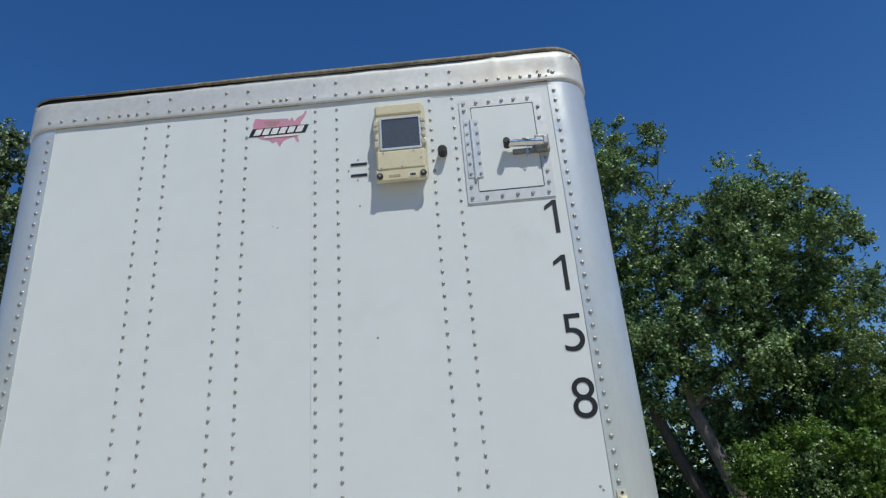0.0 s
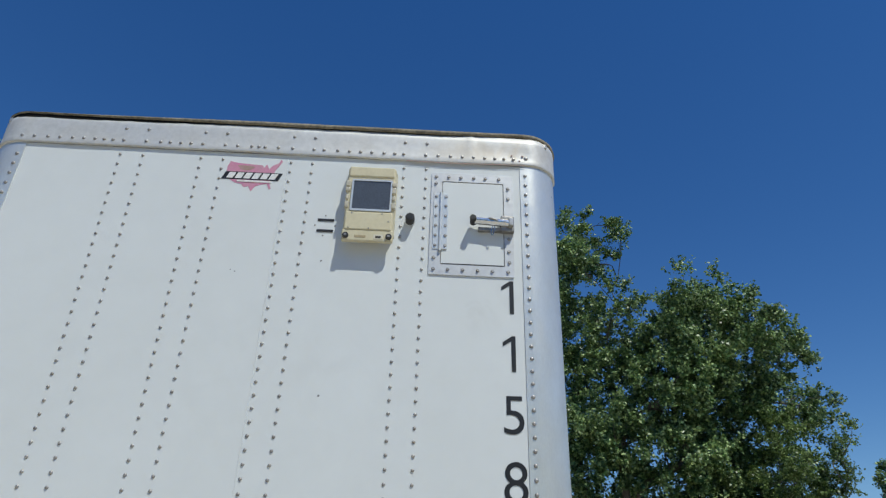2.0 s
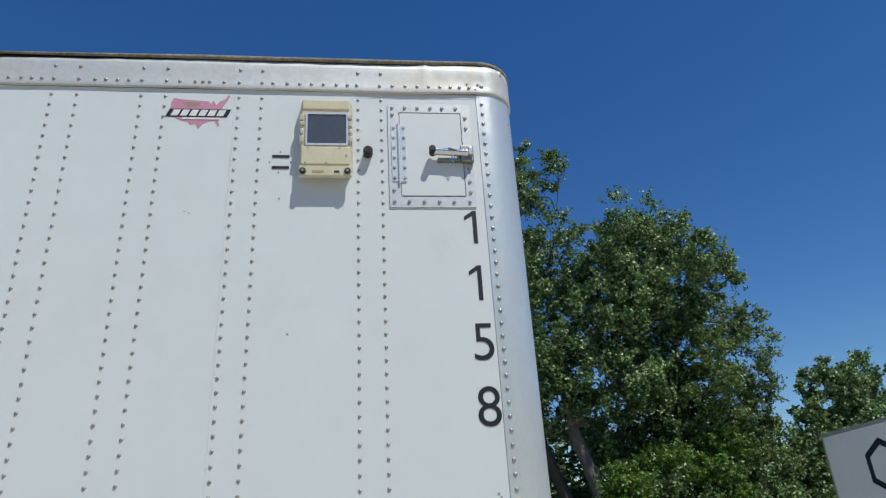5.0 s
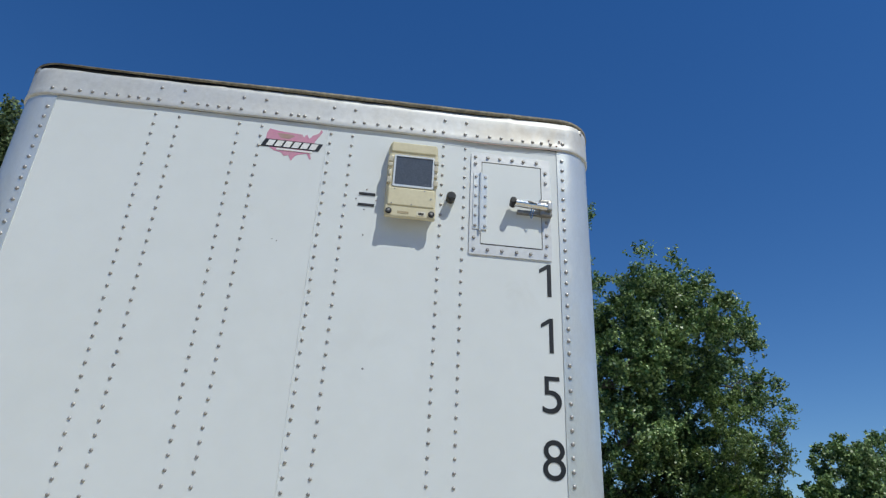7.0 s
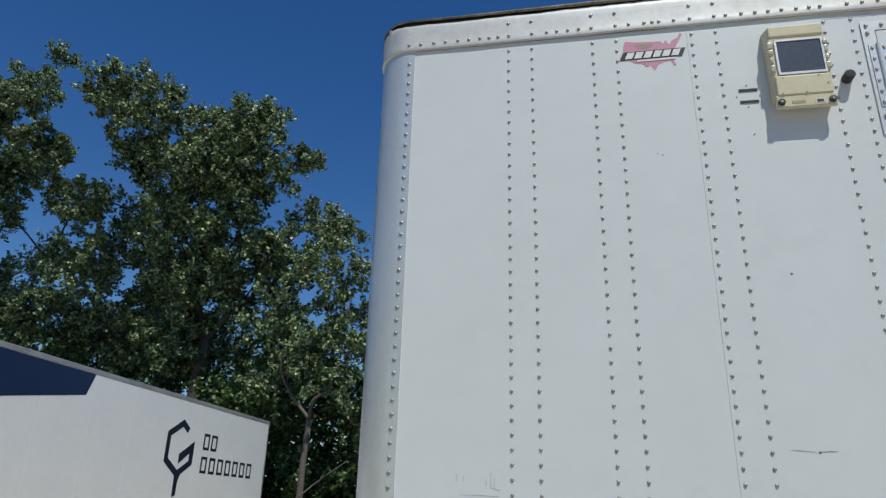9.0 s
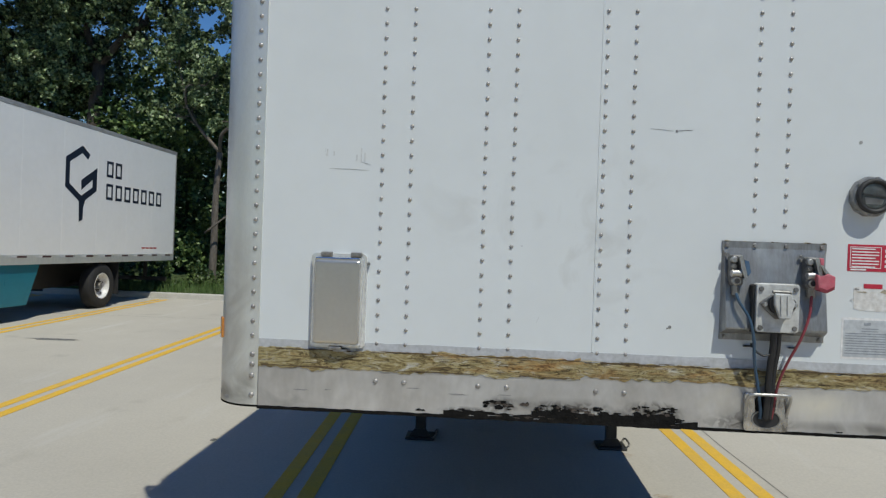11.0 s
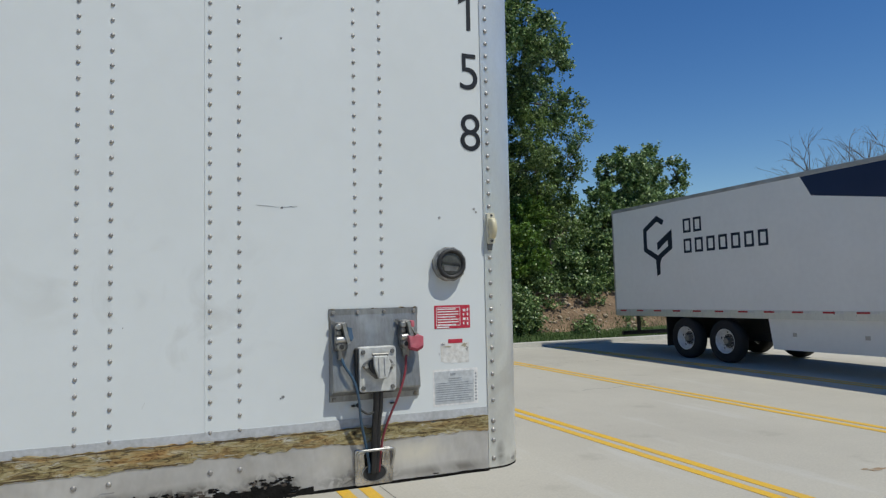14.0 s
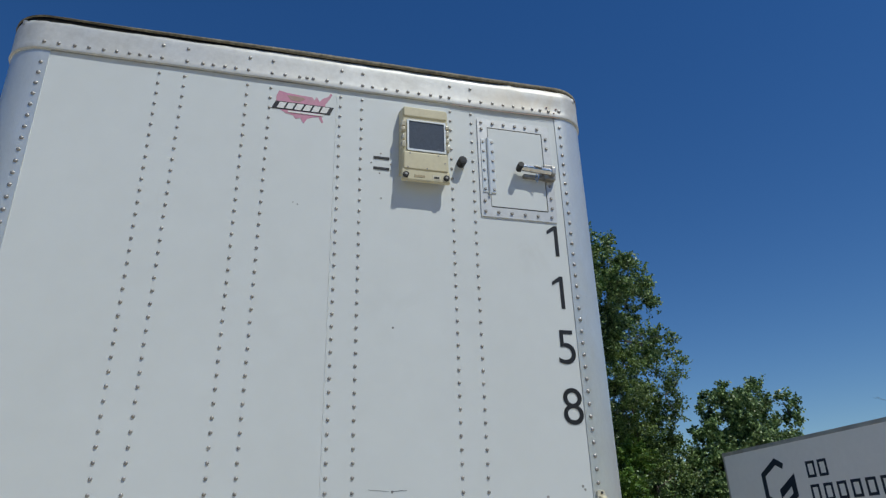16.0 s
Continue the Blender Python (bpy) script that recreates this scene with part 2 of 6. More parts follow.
M["grass"] = material("mown_grass_soil", (0.05, 0.085, 0.02), 0.9, second=(0.08, 0.09, 0.03), scale=2, amount=0.8, fine=30, fine_amount=0.35, bump=0.03, bump_scale=25)
M["blade"] = material("grass_blades", (0.065, 0.125, 0.025), 0.7, second=(0.11, 0.15, 0.045), scale=3, amount=0.8, fine=40, fine_amount=0.25)
M["dirt"] = material("brown_bank_soil", (0.25, 0.165, 0.1), 0.95, second=(0.11, 0.075, 0.045), scale=2.5, amount=0.9, fine=25, fine_amount=0.35, bump=0.06, bump_scale=8)
M["rock"] = material("tan_limestone", (0.5, 0.4, 0.29), 0.9, second=(0.3, 0.23, 0.17), scale=6, amount=0.9, fine=40, fine_amount=0.2, bump=0.01, bump_scale=25, per_object=0.2)
M["bark"] = material("grey_brown_bark", (0.095, 0.078, 0.062), 0.95, second=(0.04, 0.033, 0.027), scale=5, amount=0.9, fine=30, fine_amount=0.3, stretch=(3, 3, 0.6), bump=0.02, bump_scale=14)
M["bark_pale"] = material("pale_grey_bark", (0.2, 0.17, 0.14), 0.95, second=(0.075, 0.062, 0.05), scale=5, amount=0.9, fine=30, fine_amount=0.3, stretch=(3, 3, 0.6), bump=0.02, bump_scale=14)


def concrete_material():
    m = material("pale_broomed_concrete", (0.505, 0.465, 0.388), 0.85, second=(0.425, 0.39, 0.328), scale=0.35, amount=0.9, fine=45, fine_amount=0.06, bump=0.0015, bump_scale=90)
    nt = m.node_tree
    n, l = nt.nodes, nt.links
    p = n["Principled BSDF"]
    src = p.inputs["Base Color"].links[0].from_socket
    tc = n.new("ShaderNodeTexCoord")
    patch = n.new("ShaderNodeTexNoise")
    patch.inputs["Scale"].default_value, patch.inputs["Detail"].default_value = 1.7, 7
    l.new(tc.outputs["Object"], patch.inputs["Vector"])
    mr = n.new("ShaderNodeMapRange")
    mr.inputs["From Min"].default_value, mr.inputs["From Max"].default_value = 0.62, 0.8
    mr.inputs["To Max"].default_value = 0.45
    l.new(patch.outputs[0], mr.inputs["Value"])
    mix = n.new("ShaderNodeMix")
    mix.data_type = "RGBA"
    mix.inputs["B"].default_value = (0.27, 0.235, 0.19, 1)
    l.new(mr.outputs[0], mix.inputs["Factor"])
    l.new(src, mix.inputs["A"])
    turn = n.new("ShaderNodeMapping")
    turn.inputs["Rotation"].default_value = (0, 0, 0.6)
    turn.inputs["Scale"].default_value = (1.6, 0.28, 1)
    l.new(tc.outputs["Object"], turn.inputs["Vector"])
    drag = n.new("ShaderNodeTexNoise")
    drag.inputs["Scale"].default_value, drag.inputs["Detail"].default_value, drag.inputs["Roughness"].default_value = 1.3, 6, 0.65
    l.new(turn.outputs[0], drag.inputs["Vector"])
    dm = n.new("ShaderNodeMapRange")
    dm.inputs["From Min"].default_value, dm.inputs["From Max"].default_value = 0.57, 0.76
    dm.inputs["To Max"].default_value = 0.6
    l.new(drag.outputs[0], dm.inputs["Value"])
    pale = n.new("ShaderNodeMix")
    pale.data_type = "RGBA"
    pale.inputs["B"].default_value = (0.57, 0.55, 0.51, 1)
    l.new(dm.outputs[0], pale.inputs["Factor"])
    l.new(mix.outputs["Result"], pale.inputs["A"])
    l.new(pale.outputs["Result"], p.inputs["Base Color"])
    return m


def plywood_material():
    """Split, weathered wood: ochre and olive fibres with old glue and fine dark cracks."""
    m = material("weathered_plywood_edge", (0.3, 0.2, 0.09), 0.88, scale=12, fine=60, fine_amount=0.3, bump=0.006, bump_scale=26, stretch=(0.6, 1, 2.4))
    nt = m.node_tree
    n, l = nt.nodes, nt.links
    p = n["Principled BSDF"]
    tc = n.new("ShaderNodeTexCoord")

    def fibre(scale, strength, detail, distort):
        mp = n.new("ShaderNodeMapping")
        mp.inputs["Scale"].default_value = scale
        l.new(tc.outputs["Object"], mp.inputs["Vector"])
        w = n.new("ShaderNodeTexNoise")
        w.inputs["Scale"].default_value, w.inputs["Detail"].default_value, w.inputs["Roughness"].default_value, w.inputs["Distortion"].default_value = strength, detail, 0.72, distort
        l.new(mp.outputs[0], w.inputs["Vector"])
        return w.outputs[0]

    def ramp_of(value, stops):
        ramp = n.new("ShaderNodeValToRGB")
        e = ramp.color_ramp.elements
        e[0].position, e[0].color = stops[0][0], (*stops[0][1], 1)
        e[1].position, e[1].color = stops[-1][0], (*stops[-1][1], 1)
        for pos, c in stops[1:-1]:
            e.new(pos).color = (*c, 1)
        l.new(value, ramp.inputs[0])
        return ramp.outputs[0]

    def blend(factor, a, b, mode="MIX"):
        mix = n.new("ShaderNodeMix")
        mix.data_type, mix.blend_type = "RGBA", mode
        l.new(factor, mix.inputs["Factor"])
        l.new(a, mix.inputs["A"])
        l.new(b, mix.inputs["B"])
        return mix.outputs["Result"]

    warm = ramp_of(fibre((6, 1, 27), 1.5, 8, 0.8), ((0.36, (0.09, 0.045, 0.018)), (0.43, (0.26, 0.145, 0.05)), (0.51, (0.38, 0.25, 0.1)), (0.58, (0.4, 0.32, 0.17)), (0.66, (0.52, 0.48, 0.4))))
    olive = ramp_of(fibre((8, 1, 24), 1.5, 8, 0.9), ((0.37, (0.06, 0.045, 0.022)), (0.43, (0.2, 0.15, 0.065)), (0.51, (0.33, 0.27, 0.125)), (0.57, (0.37, 0.32, 0.19)), (0.65, (0.52, 0.5, 0.44))))
    where = ramp_of(fibre((1.6, 1, 7), 1.3, 4, 0.6), ((0.36, (0, 0, 0)), (0.5, (1, 1, 1))))
    wood = blend(where, warm, olive)
    crack = ramp_of(fibre((4.5, 1, 30), 1.4, 3, 1.0), ((0.476, (1, 1, 1)), (0.495, (0.22, 0.18, 0.14)), (0.504, (0.25, 0.2, 0.16)), (0.522, (1, 1, 1))))
    full = n.new("ShaderNodeValue")
    full.outputs[0].default_value = 0.85
    l.new(blend(full.outputs[0], wood, crack, "MULTIPLY"), p.inputs["Base Color"])
    return m


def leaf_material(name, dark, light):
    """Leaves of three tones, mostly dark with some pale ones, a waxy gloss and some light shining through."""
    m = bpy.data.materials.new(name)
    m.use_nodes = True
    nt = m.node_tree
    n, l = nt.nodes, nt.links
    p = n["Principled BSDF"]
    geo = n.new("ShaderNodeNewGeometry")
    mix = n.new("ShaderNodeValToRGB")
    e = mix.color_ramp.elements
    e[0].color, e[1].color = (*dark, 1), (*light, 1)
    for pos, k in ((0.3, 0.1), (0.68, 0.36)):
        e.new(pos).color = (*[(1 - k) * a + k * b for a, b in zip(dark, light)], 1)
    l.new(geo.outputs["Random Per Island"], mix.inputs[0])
    tc = n.new("ShaderNodeTexCoord")
    nz = n.new("ShaderNodeTexNoise")
    nz.inputs["Scale"].default_value, nz.inputs["Detail"].default_value = 0.8, 3
    l.new(tc.outputs["Object"], nz.inputs["Vector"])
    mr = n.new("ShaderNodeMapRange")
    mr.inputs["From Min"].default_value, mr.inputs["From Max"].default_value = 0.3, 0.7
    mr.inputs["To Min"].default_value, mr.inputs["To Max"].default_value = 0.75, 1.25
    l.new(nz.outputs[0], mr.inputs["Value"])
    hsv = n.new("ShaderNodeHueSaturation")
    l.new(mr.outputs[0], hsv.inputs["Value"])
    l.new(mix.outputs[0], hsv.inputs["Color"])
    l.new(hsv.outputs[0], p.inputs["Base Color"])
    p.inputs["Roughness"].default_value = 0.4
    p.inputs["Specular IOR Level"].default_value = 0.45
    tr = n.new("ShaderNodeBsdfTranslucent")
    l.new(hsv.outputs[0], tr.inputs["Color"])
    add = n.new("ShaderNodeMixShader")
    add.inputs[0].default_value = 0.22
    l.new(p.outputs[0], add.inputs[1])
    l.new(tr.outputs[0], add.inputs[2])
    l.new(add.outputs[0], n["Material Output"].inputs["Surface"])
    return m


def smudge(m, spots, colour, low=0.5, high=0.72, grain=5):
    """Smears of one colour, mostly grime, with ragged shapes round the given places (x, z, half width, half height,
    strength) of a painted sheet.
    """
    nt = m.node_tree
    n, l = nt.nodes, nt.links
    p = n["Principled BSDF"]
    tc = n.new("ShaderNodeTexCoord")
    for x, z, rx, rz, strength in spots:
        mp = n.new("ShaderNodeMapping")
        mp.inputs["Location"].default_value = (-x / rx, 0, -z / rz)
        mp.inputs["Scale"].default_value = (1 / rx, 0, 1 / rz)
        l.new(tc.outputs["Object"], mp.inputs["Vector"])
        ln = n.new("ShaderNodeVectorMath")
        ln.operation = "LENGTH"
        l.new(mp.outputs[0], ln.inputs[0])
        fall = n.new("ShaderNodeMapRange")
        fall.inputs["From Min"].default_value, fall.inputs["From Max"].default_value = 1.0, 0.2
        l.new(ln.outputs["Value"], fall.inputs["Value"])
        nz = n.new("ShaderNodeTexNoise")
        nz.inputs["Scale"].default_value, nz.inputs["Detail"].default_value, nz.inputs["Distortion"].default_value = grain, 6, 1.2
        l.new(tc.outputs["Object"], nz.inputs["Vector"])
        cut = n.new("ShaderNodeMapRange")
        cut.inputs["From Min"].default_value, cut.inputs["From Max"].default_value = low, high
        cut.inputs["To Max"].default_value = strength
        l.new(nz.outputs[0], cut.inputs["Value"])
        mul = n.new("ShaderNodeMath")
        mul.operation = "MULTIPLY"
        l.new(fall.outputs[0], mul.inputs[0])
        l.new(cut.outputs[0], mul.inputs[1])
        mix = n.new("ShaderNodeMix")
        mix.data_type = "RGBA"
        mix.inputs["B"].default_value = (*colour, 1)
        l.new(mul.outputs[0], mix.inputs["Factor"])
        l.new(p.inputs["Base Color"].links[0].from_socket, mix.inputs["A"])
        l.new(mix.outputs["Result"], p.inputs["Base Color"])


smudge(M["white"], ((-0.1, 1.85, 0.55, 0.3, 0.42), (0.1, 1.6, 0.3, 0.2, 0.36), (0.92, 3.22, 0.25, 0.16, 0.22), (0.3, 2.9, 0.9, 0.5, 0.08)), (0.42, 0.41, 0.38))
smudge(M["alu"], ((1.222, 1.15, 0.03, 0.06, 0.95), (-1.22, 1.15, 0.05, 0.09, 0.95), (1.3, 1.115, 0.1, 0.03, 0.7), (-1.3, 1.13, 0.1, 0.05, 0.8)), (0.13, 0.12, 0.105), 0.36, 0.58)
smudge(M["alu"], ((1.26, 1.36, 0.16, 0.34, 0.5), (-1.27, 1.4, 0.18, 0.42, 0.6), (-1.24, 1.22, 0.1, 0.2, 0.5)), (0.4, 0.375, 0.335), 0.32, 0.6)
smudge(M["steel"], ((0.665, 1.73, 0.08, 0.07, 0.75), (0.56, 1.5, 0.04, 0.06, 0.6)), (0.66, 0.66, 0.63), 0.42, 0.62)
smudge(M["rail_low"], ((0.1, 1.135, 0.6, 0.05, 0.85), (0.55, 1.16, 0.16, 0.1, 0.6), (-1.05, 1.13, 0.2, 0.05, 0.5), (1.0, 1.12, 0.3, 0.03, 0.7)), (0.13, 0.12, 0.105), 0.42, 0.62)
smudge(M["rail_low"], ((-0.26, 1.145, 0.07, 0.035, 0.95), (-0.02, 1.138, 0.2, 0.035, 0.95), (0.285, 1.145, 0.12, 0.045, 0.95), (-0.38, 1.115, 0.12, 0.02, 0.9), (0.62, 1.12, 0.2, 0.03, 0.7)), (0.05, 0.045, 0.042), 0.44, 0.54, 26)
# pale flaked patches, with the ground's warm reflection put into the colour
smudge(M["rail_low"], ((0.85, 1.2, 0.16, 0.07, 0.8), (0.5, 1.2, 0.1, 0.06, 0.6)), (0.8, 0.76, 0.66), 0.4, 0.6)
# tan stain at the dented end; a warm reflection is coloured in with it
smudge(M["alu_rail"], ((1.12, 4.03, 0.28, 0.12, 0.7), (0.85, 4.02, 0.3, 0.08, 0.35)), (0.52, 0.45, 0.36), 0.34, 0.56)
M["concrete"] = concrete_material()
M["plywood"] = plywood_material()
M["leaf"] = leaf_material("poplar_leaves", (0.03, 0.062, 0.021), (0.52, 0.62, 0.31))
M["leaf_sunny"] = leaf_material("light_poplar_leaves", (0.043, 0.1, 0.025), (0.46, 0.58, 0.24))
# darker copy of the leaves: the wood's shade is put into their colour
M["leaf_dark"] = leaf_material("shade_toned_leaves", (0.03, 0.065, 0.016), (0.26, 0.35, 0.12))
M["leaf_feathery"] = leaf_material("fine_light_leaves", (0.06, 0.11, 0.025), (0.36, 0.46, 0.15))
M["leaf_bright"] = leaf_material("fresh_shrub_leaves", (0.08, 0.16, 0.02), (0.22, 0.32, 0.06))

# ---- mesh helpers ----


def to_mesh(name, bm, mat, smooth=False):
    bmesh.ops.recalc_face_normals(bm, faces=bm.faces)
    me = bpy.data.meshes.new(name)
    bm.to_mesh(me)
    bm.free()
    me.materials.append(mat)
    if smooth:
        me.polygons.foreach_set("use_smooth", [True] * len(me.polygons))
    return me


def part(name, bm, mat, parent, label="", smooth=False):
    ob = new(name, to_mesh(name, bm, mat, smooth))
    ob.parent = parent
    return tagged(ob, label)


def box(x0, x1, y0, y1, z0, z1, bevel=0.0, bm=None, seg=2):
    bm = bm or bmesh.new()
    m = Matrix.Translation(((x0 + x1) / 2, (y0 + y1) / 2, (z0 + z1) / 2)) @ Matrix.Diagonal((abs(x1 - x0), abs(y1 - y0), abs(z1 - z0), 1))
    r = bmesh.ops.create_cube(bm, size=1, matrix=m)
    if bevel:
        edges = {e for v in r["verts"] for e in v.link_edges}
        bmesh.ops.bevel(bm, geom=list(edges), offset=bevel, segments=seg, profile=0.5, affect="EDGES")
    return bm


def rod(a, b, r, r2=None, seg=16, bm=None, bevel=0.0):
    """A cylinder or cone from a to b."""
    bm = bm or bmesh.new()
    a, b = Vector(a), Vector(b)
    turn = (b - a).to_track_quat("Z", "Y").to_matrix().to_4x4()
    res = bmesh.ops.create_cone(bm, cap_ends=True, segments=seg, radius1=r, radius2=r if r2 is None else r2, depth=(b - a).length, matrix=Matrix.Translation((a + b) / 2) @ turn)
    if bevel:
        rim = [e for v in res["verts"] for e in v.link_edges if len(e.link_faces) == 2 and any(len(f.verts) > 4 for f in e.link_faces)]
        bmesh.ops.bevel(bm, geom=list(set(rim)), offset=bevel, segments=2, profile=0.5, affect="EDGES")
    return bm


def smooth_path(points, steps=8):
    """A soft curve through the points."""
    pts = [Vector(p) for p in points]
    pts = [pts[0] * 2 - pts[1], *pts, pts[-1] * 2 - pts[-2]]
    out = []
    for i in range(1, len(pts) - 2):
        a, b, c, d = pts[i - 1:i + 3]
        for s in range(steps):
            t = s / steps
            out.append(0.5 * (2 * b + (c - a) * t + (2 * a - 5 * b + 4 * c - d) * t * t + (3 * b - a - 3 * c + d) * t ** 3))
    return out + [pts[-2]]


def tube(points, radii, seg=8, bm=None):
    """A round tube along points, with one radius or one for each point."""
    bm = bm or bmesh.new()
    if not isinstance(radii, (list, tuple)):
        radii = [radii] * len(points)
    rings = []
    side = None
    for i, p in enumerate(points):
        d = (points[min(i + 1, len(points) - 1)] - points[max(i - 1, 0)]).normalized()
        if side is None:
            side = d.orthogonal().normalized()
        side = (side - d * side.dot(d)).normalized()
        up = d.cross(side)
        rings.append([bm.verts.new(p + radii[i] * (math.cos(a) * side + math.sin(a) * up)) for a in (2 * math.pi * k / seg for k in range(seg))])
    for a, b in zip(rings, rings[1:]):
        for k in range(seg):
            bm.faces.new((a[k], a[(k + 1) % seg], b[(k + 1) % seg], b[k]))
    bm.faces.new(rings[0])
    bm.faces.new(rings[-1])
    return bm


def slab(outline, place, depth, bm=None):
    """A flat plate: an outline of (u, v) pairs, set by place(u, v, d) with d from 0 to depth."""
    bm = bm or bmesh.new()
    back = [bm.verts.new(place(u, v, 0.0)) for u, v in outline]
    front = [bm.verts.new(place(u, v, depth)) for u, v in outline]
    bm.faces.new(front)
    bm.faces.new(back[::-1])
    for i in range(len(outline)):
        j = (i + 1) % len(outline)
        bm.faces.new((back[i], back[j], front[j], front[i]))
    return bm


def on_nose(y=0.0):
    """Plates on the trailer's nose: u is x, v is z, and they stand out towards -y."""
    return lambda u, v, d: Vector((u, y - d, v))


def extrude_z(plan, z0, z1, bm=None):
    return slab(plan, lambda u, v, d: Vector((u, v, z0 + d)), z1 - z0, bm)


def rounded(u0, u1, v0, v1, r, seg=5):
    pts = []
    for cx, cy, a0 in ((u1 - r, v1 - r, 0), (u0 + r, v1 - r, 90), (u0 + r, v0 + r, 180), (u1 - r, v0 + r, 270)):
        for k in range(seg + 1):
            a = radians(a0 + 90 * k / seg)
            pts.append((cx + r * math.cos(a), cy + r * math.sin(a)))
    return pts


def frame_plate(outer, inner, place, depth):
    """A flat ring between two outlines of the same number of points."""
    bm = bmesh.new()
    n = len(outer)
    vs = [[bm.verts.new(place(u, v, d)) for u, v in line] for d in (0.0, depth) for line in (outer, inner)]
    ob_, ib, of, inf = vs
    for i in range(n):
        j = (i + 1) % n
        for q in ((of[i], of[j], inf[j], inf[i]), (ob_[i], ib[i], ib[j], ob_[j]), (ob_[i], ob_[j], of[j], of[i]), (ib[i], inf[i], inf[j], ib[j])):
            bm.faces.new(q)
    return bm


def ragged_strip(x0, x1, z_low, z_high, y, depth, low_wave, high_wave, step, seed, bm=None):
    """A strip on the nose with uneven lower and upper edges."""
    n = max(2, int((x1 - x0) / step))
    lo, hi = [], []
    for i in range(n + 1):
        x = x0 + (x1 - x0) * i / n
        lo.append((x, z_low + low_wave * (noise.noise((x * 9, seed, 0)) + 0.6 * noise.noise((x * 37, seed, 3)))))
        hi.append((x, z_high + high_wave * (noise.noise((x * 7, seed, 7)) + 0.6 * noise.noise((x * 31, seed, 9)))))
    bm = bm or bmesh.new()
    f = [[bm.verts.new((x, y - depth, z)) for x, z in row] for row in (lo, hi)]
    b = [[bm.verts.new((x, y, z)) for x, z in row] for row in (lo, hi)]
    for i in range(n):
        bm.faces.new((f[0][i], f[0][i + 1], f[1][i + 1], f[1][i]))
        bm.faces.new((b[0][i], b[1][i], b[1][i + 1], b[0][i + 1]))
        bm.faces.new((b[0][i], b[0][i + 1], f[0][i + 1], f[0][i]))
        bm.faces.new((f[1][i], f[1][i + 1], b[1][i + 1], b[1][i]))
    for i in (0, n):
        bm.faces.new((f[0][i], f[1][i], b[1][i], b[0][i]))
    return bm


def text_part(name, words, place, size, mat, parent, label="", depth=0.001, thin=0.0):
    """Flat lettering in the built-in font, centred; place maps (u, v, d) to space; size is the height of a capital."""
    cu = bpy.data.curves.new(name, "FONT")
    cu.body, cu.size, cu.align_x, cu.align_y = words, size / 0.69, "CENTER", "CENTER"
    cu.extrude, cu.offset = 0.0, thin
    tmp = bpy.data.objects.new(name, cu)
    scene.collection.objects.link(tmp)
    me = bpy.data.meshes.new_from_object(tmp.evaluated_get(bpy.context.evaluated_depsgraph_get()))
    bpy.data.objects.remove(tmp)
    for v in me.vertices:
        v.co = place(v.co.x, v.co.y, depth)
    me.materials.clear()
    me.materials.append(mat)
    ob = new(name, me)
    ob.parent = parent
    return tagged(ob, label)


def thing(name, label, category, where=(0, 0, 0), group="", kind="", turn=(0, 0, 0)):
    ob = new(name)
    ob.matrix_basis = pose(*where, *turn)
    ob.empty_display_size = 0.2
    return tagged(ob, label, category, group, kind)

# ---- ground ----
LEAN = -0.035                                # the lot's lines run slightly askew of the trailer


def ground_piece(name, bm, mat, label, category="", kind="structure", smooth=False):
    return tagged(new(name, to_mesh(name, bm, mat, smooth)), label, category, "", kind)


bm = bmesh.new()
bmesh.ops.create_grid(bm, x_segments=8, y_segments=8, size=1500, matrix=Matrix.Translation((0, 0, G)))
ground_piece("ground", bm, M["concrete"], "pale grey broomed concrete truck lot", "ground")

KERB_L, KERB_R = 15.0, 15.9                  # where the lot ends, on either hand of the trailer


def kerb_y(x):
    return KERB_L + (KERB_R - KERB_L) * min(1, max(0, (x + 6) / 14))


def kerb_run(x0, x1, n):
    bm = bmesh.new()
    prof = ((0, 0.0), (0.02, 0.13), (0.05, 0.15), (0.16, 0.15), (0.17, 0.0))
    rows = []
    for i in range(n + 1):
        x = x0 + (x1 - x0) * i / n
        rows.append([bm.verts.new((x, kerb_y(x) + dy, G + dz)) for dy, dz in prof])
    for a, b in zip(rows, rows[1:]):
        for k in range(len(prof) - 1):
            bm.faces.new((a[k], b[k], b[k + 1], a[k + 1]))
    for r in (rows[0], rows[-1]):
        bm.faces.new(r)
    return bm


ground_piece("kerb", kerb_run(-60, 60, 120), M["kerb"], "low concrete kerb along the grass verge", "kerb")


def verge_height(x, y):
    """The grass behind the kerb, with an earth bank on the right."""
    d = y - kerb_y(x) - 0.16
    h = G + 0.13 + 0.02 * max(0, d)
    bank = max(0.0, min(1.0, (x - 9.0) / 3.5))
    rise = max(0.0, min(1.0, (d - 1.8) / 1.8))
    h += bank * rise * rise * (3 - 2 * rise) * (1.35 + 0.35 * noise.noise((x * 0.5, y * 0.5, 2)))
    return h + 0.05 * noise.noise((x * 0.8, y * 0.8, 5)) * min(1, d)


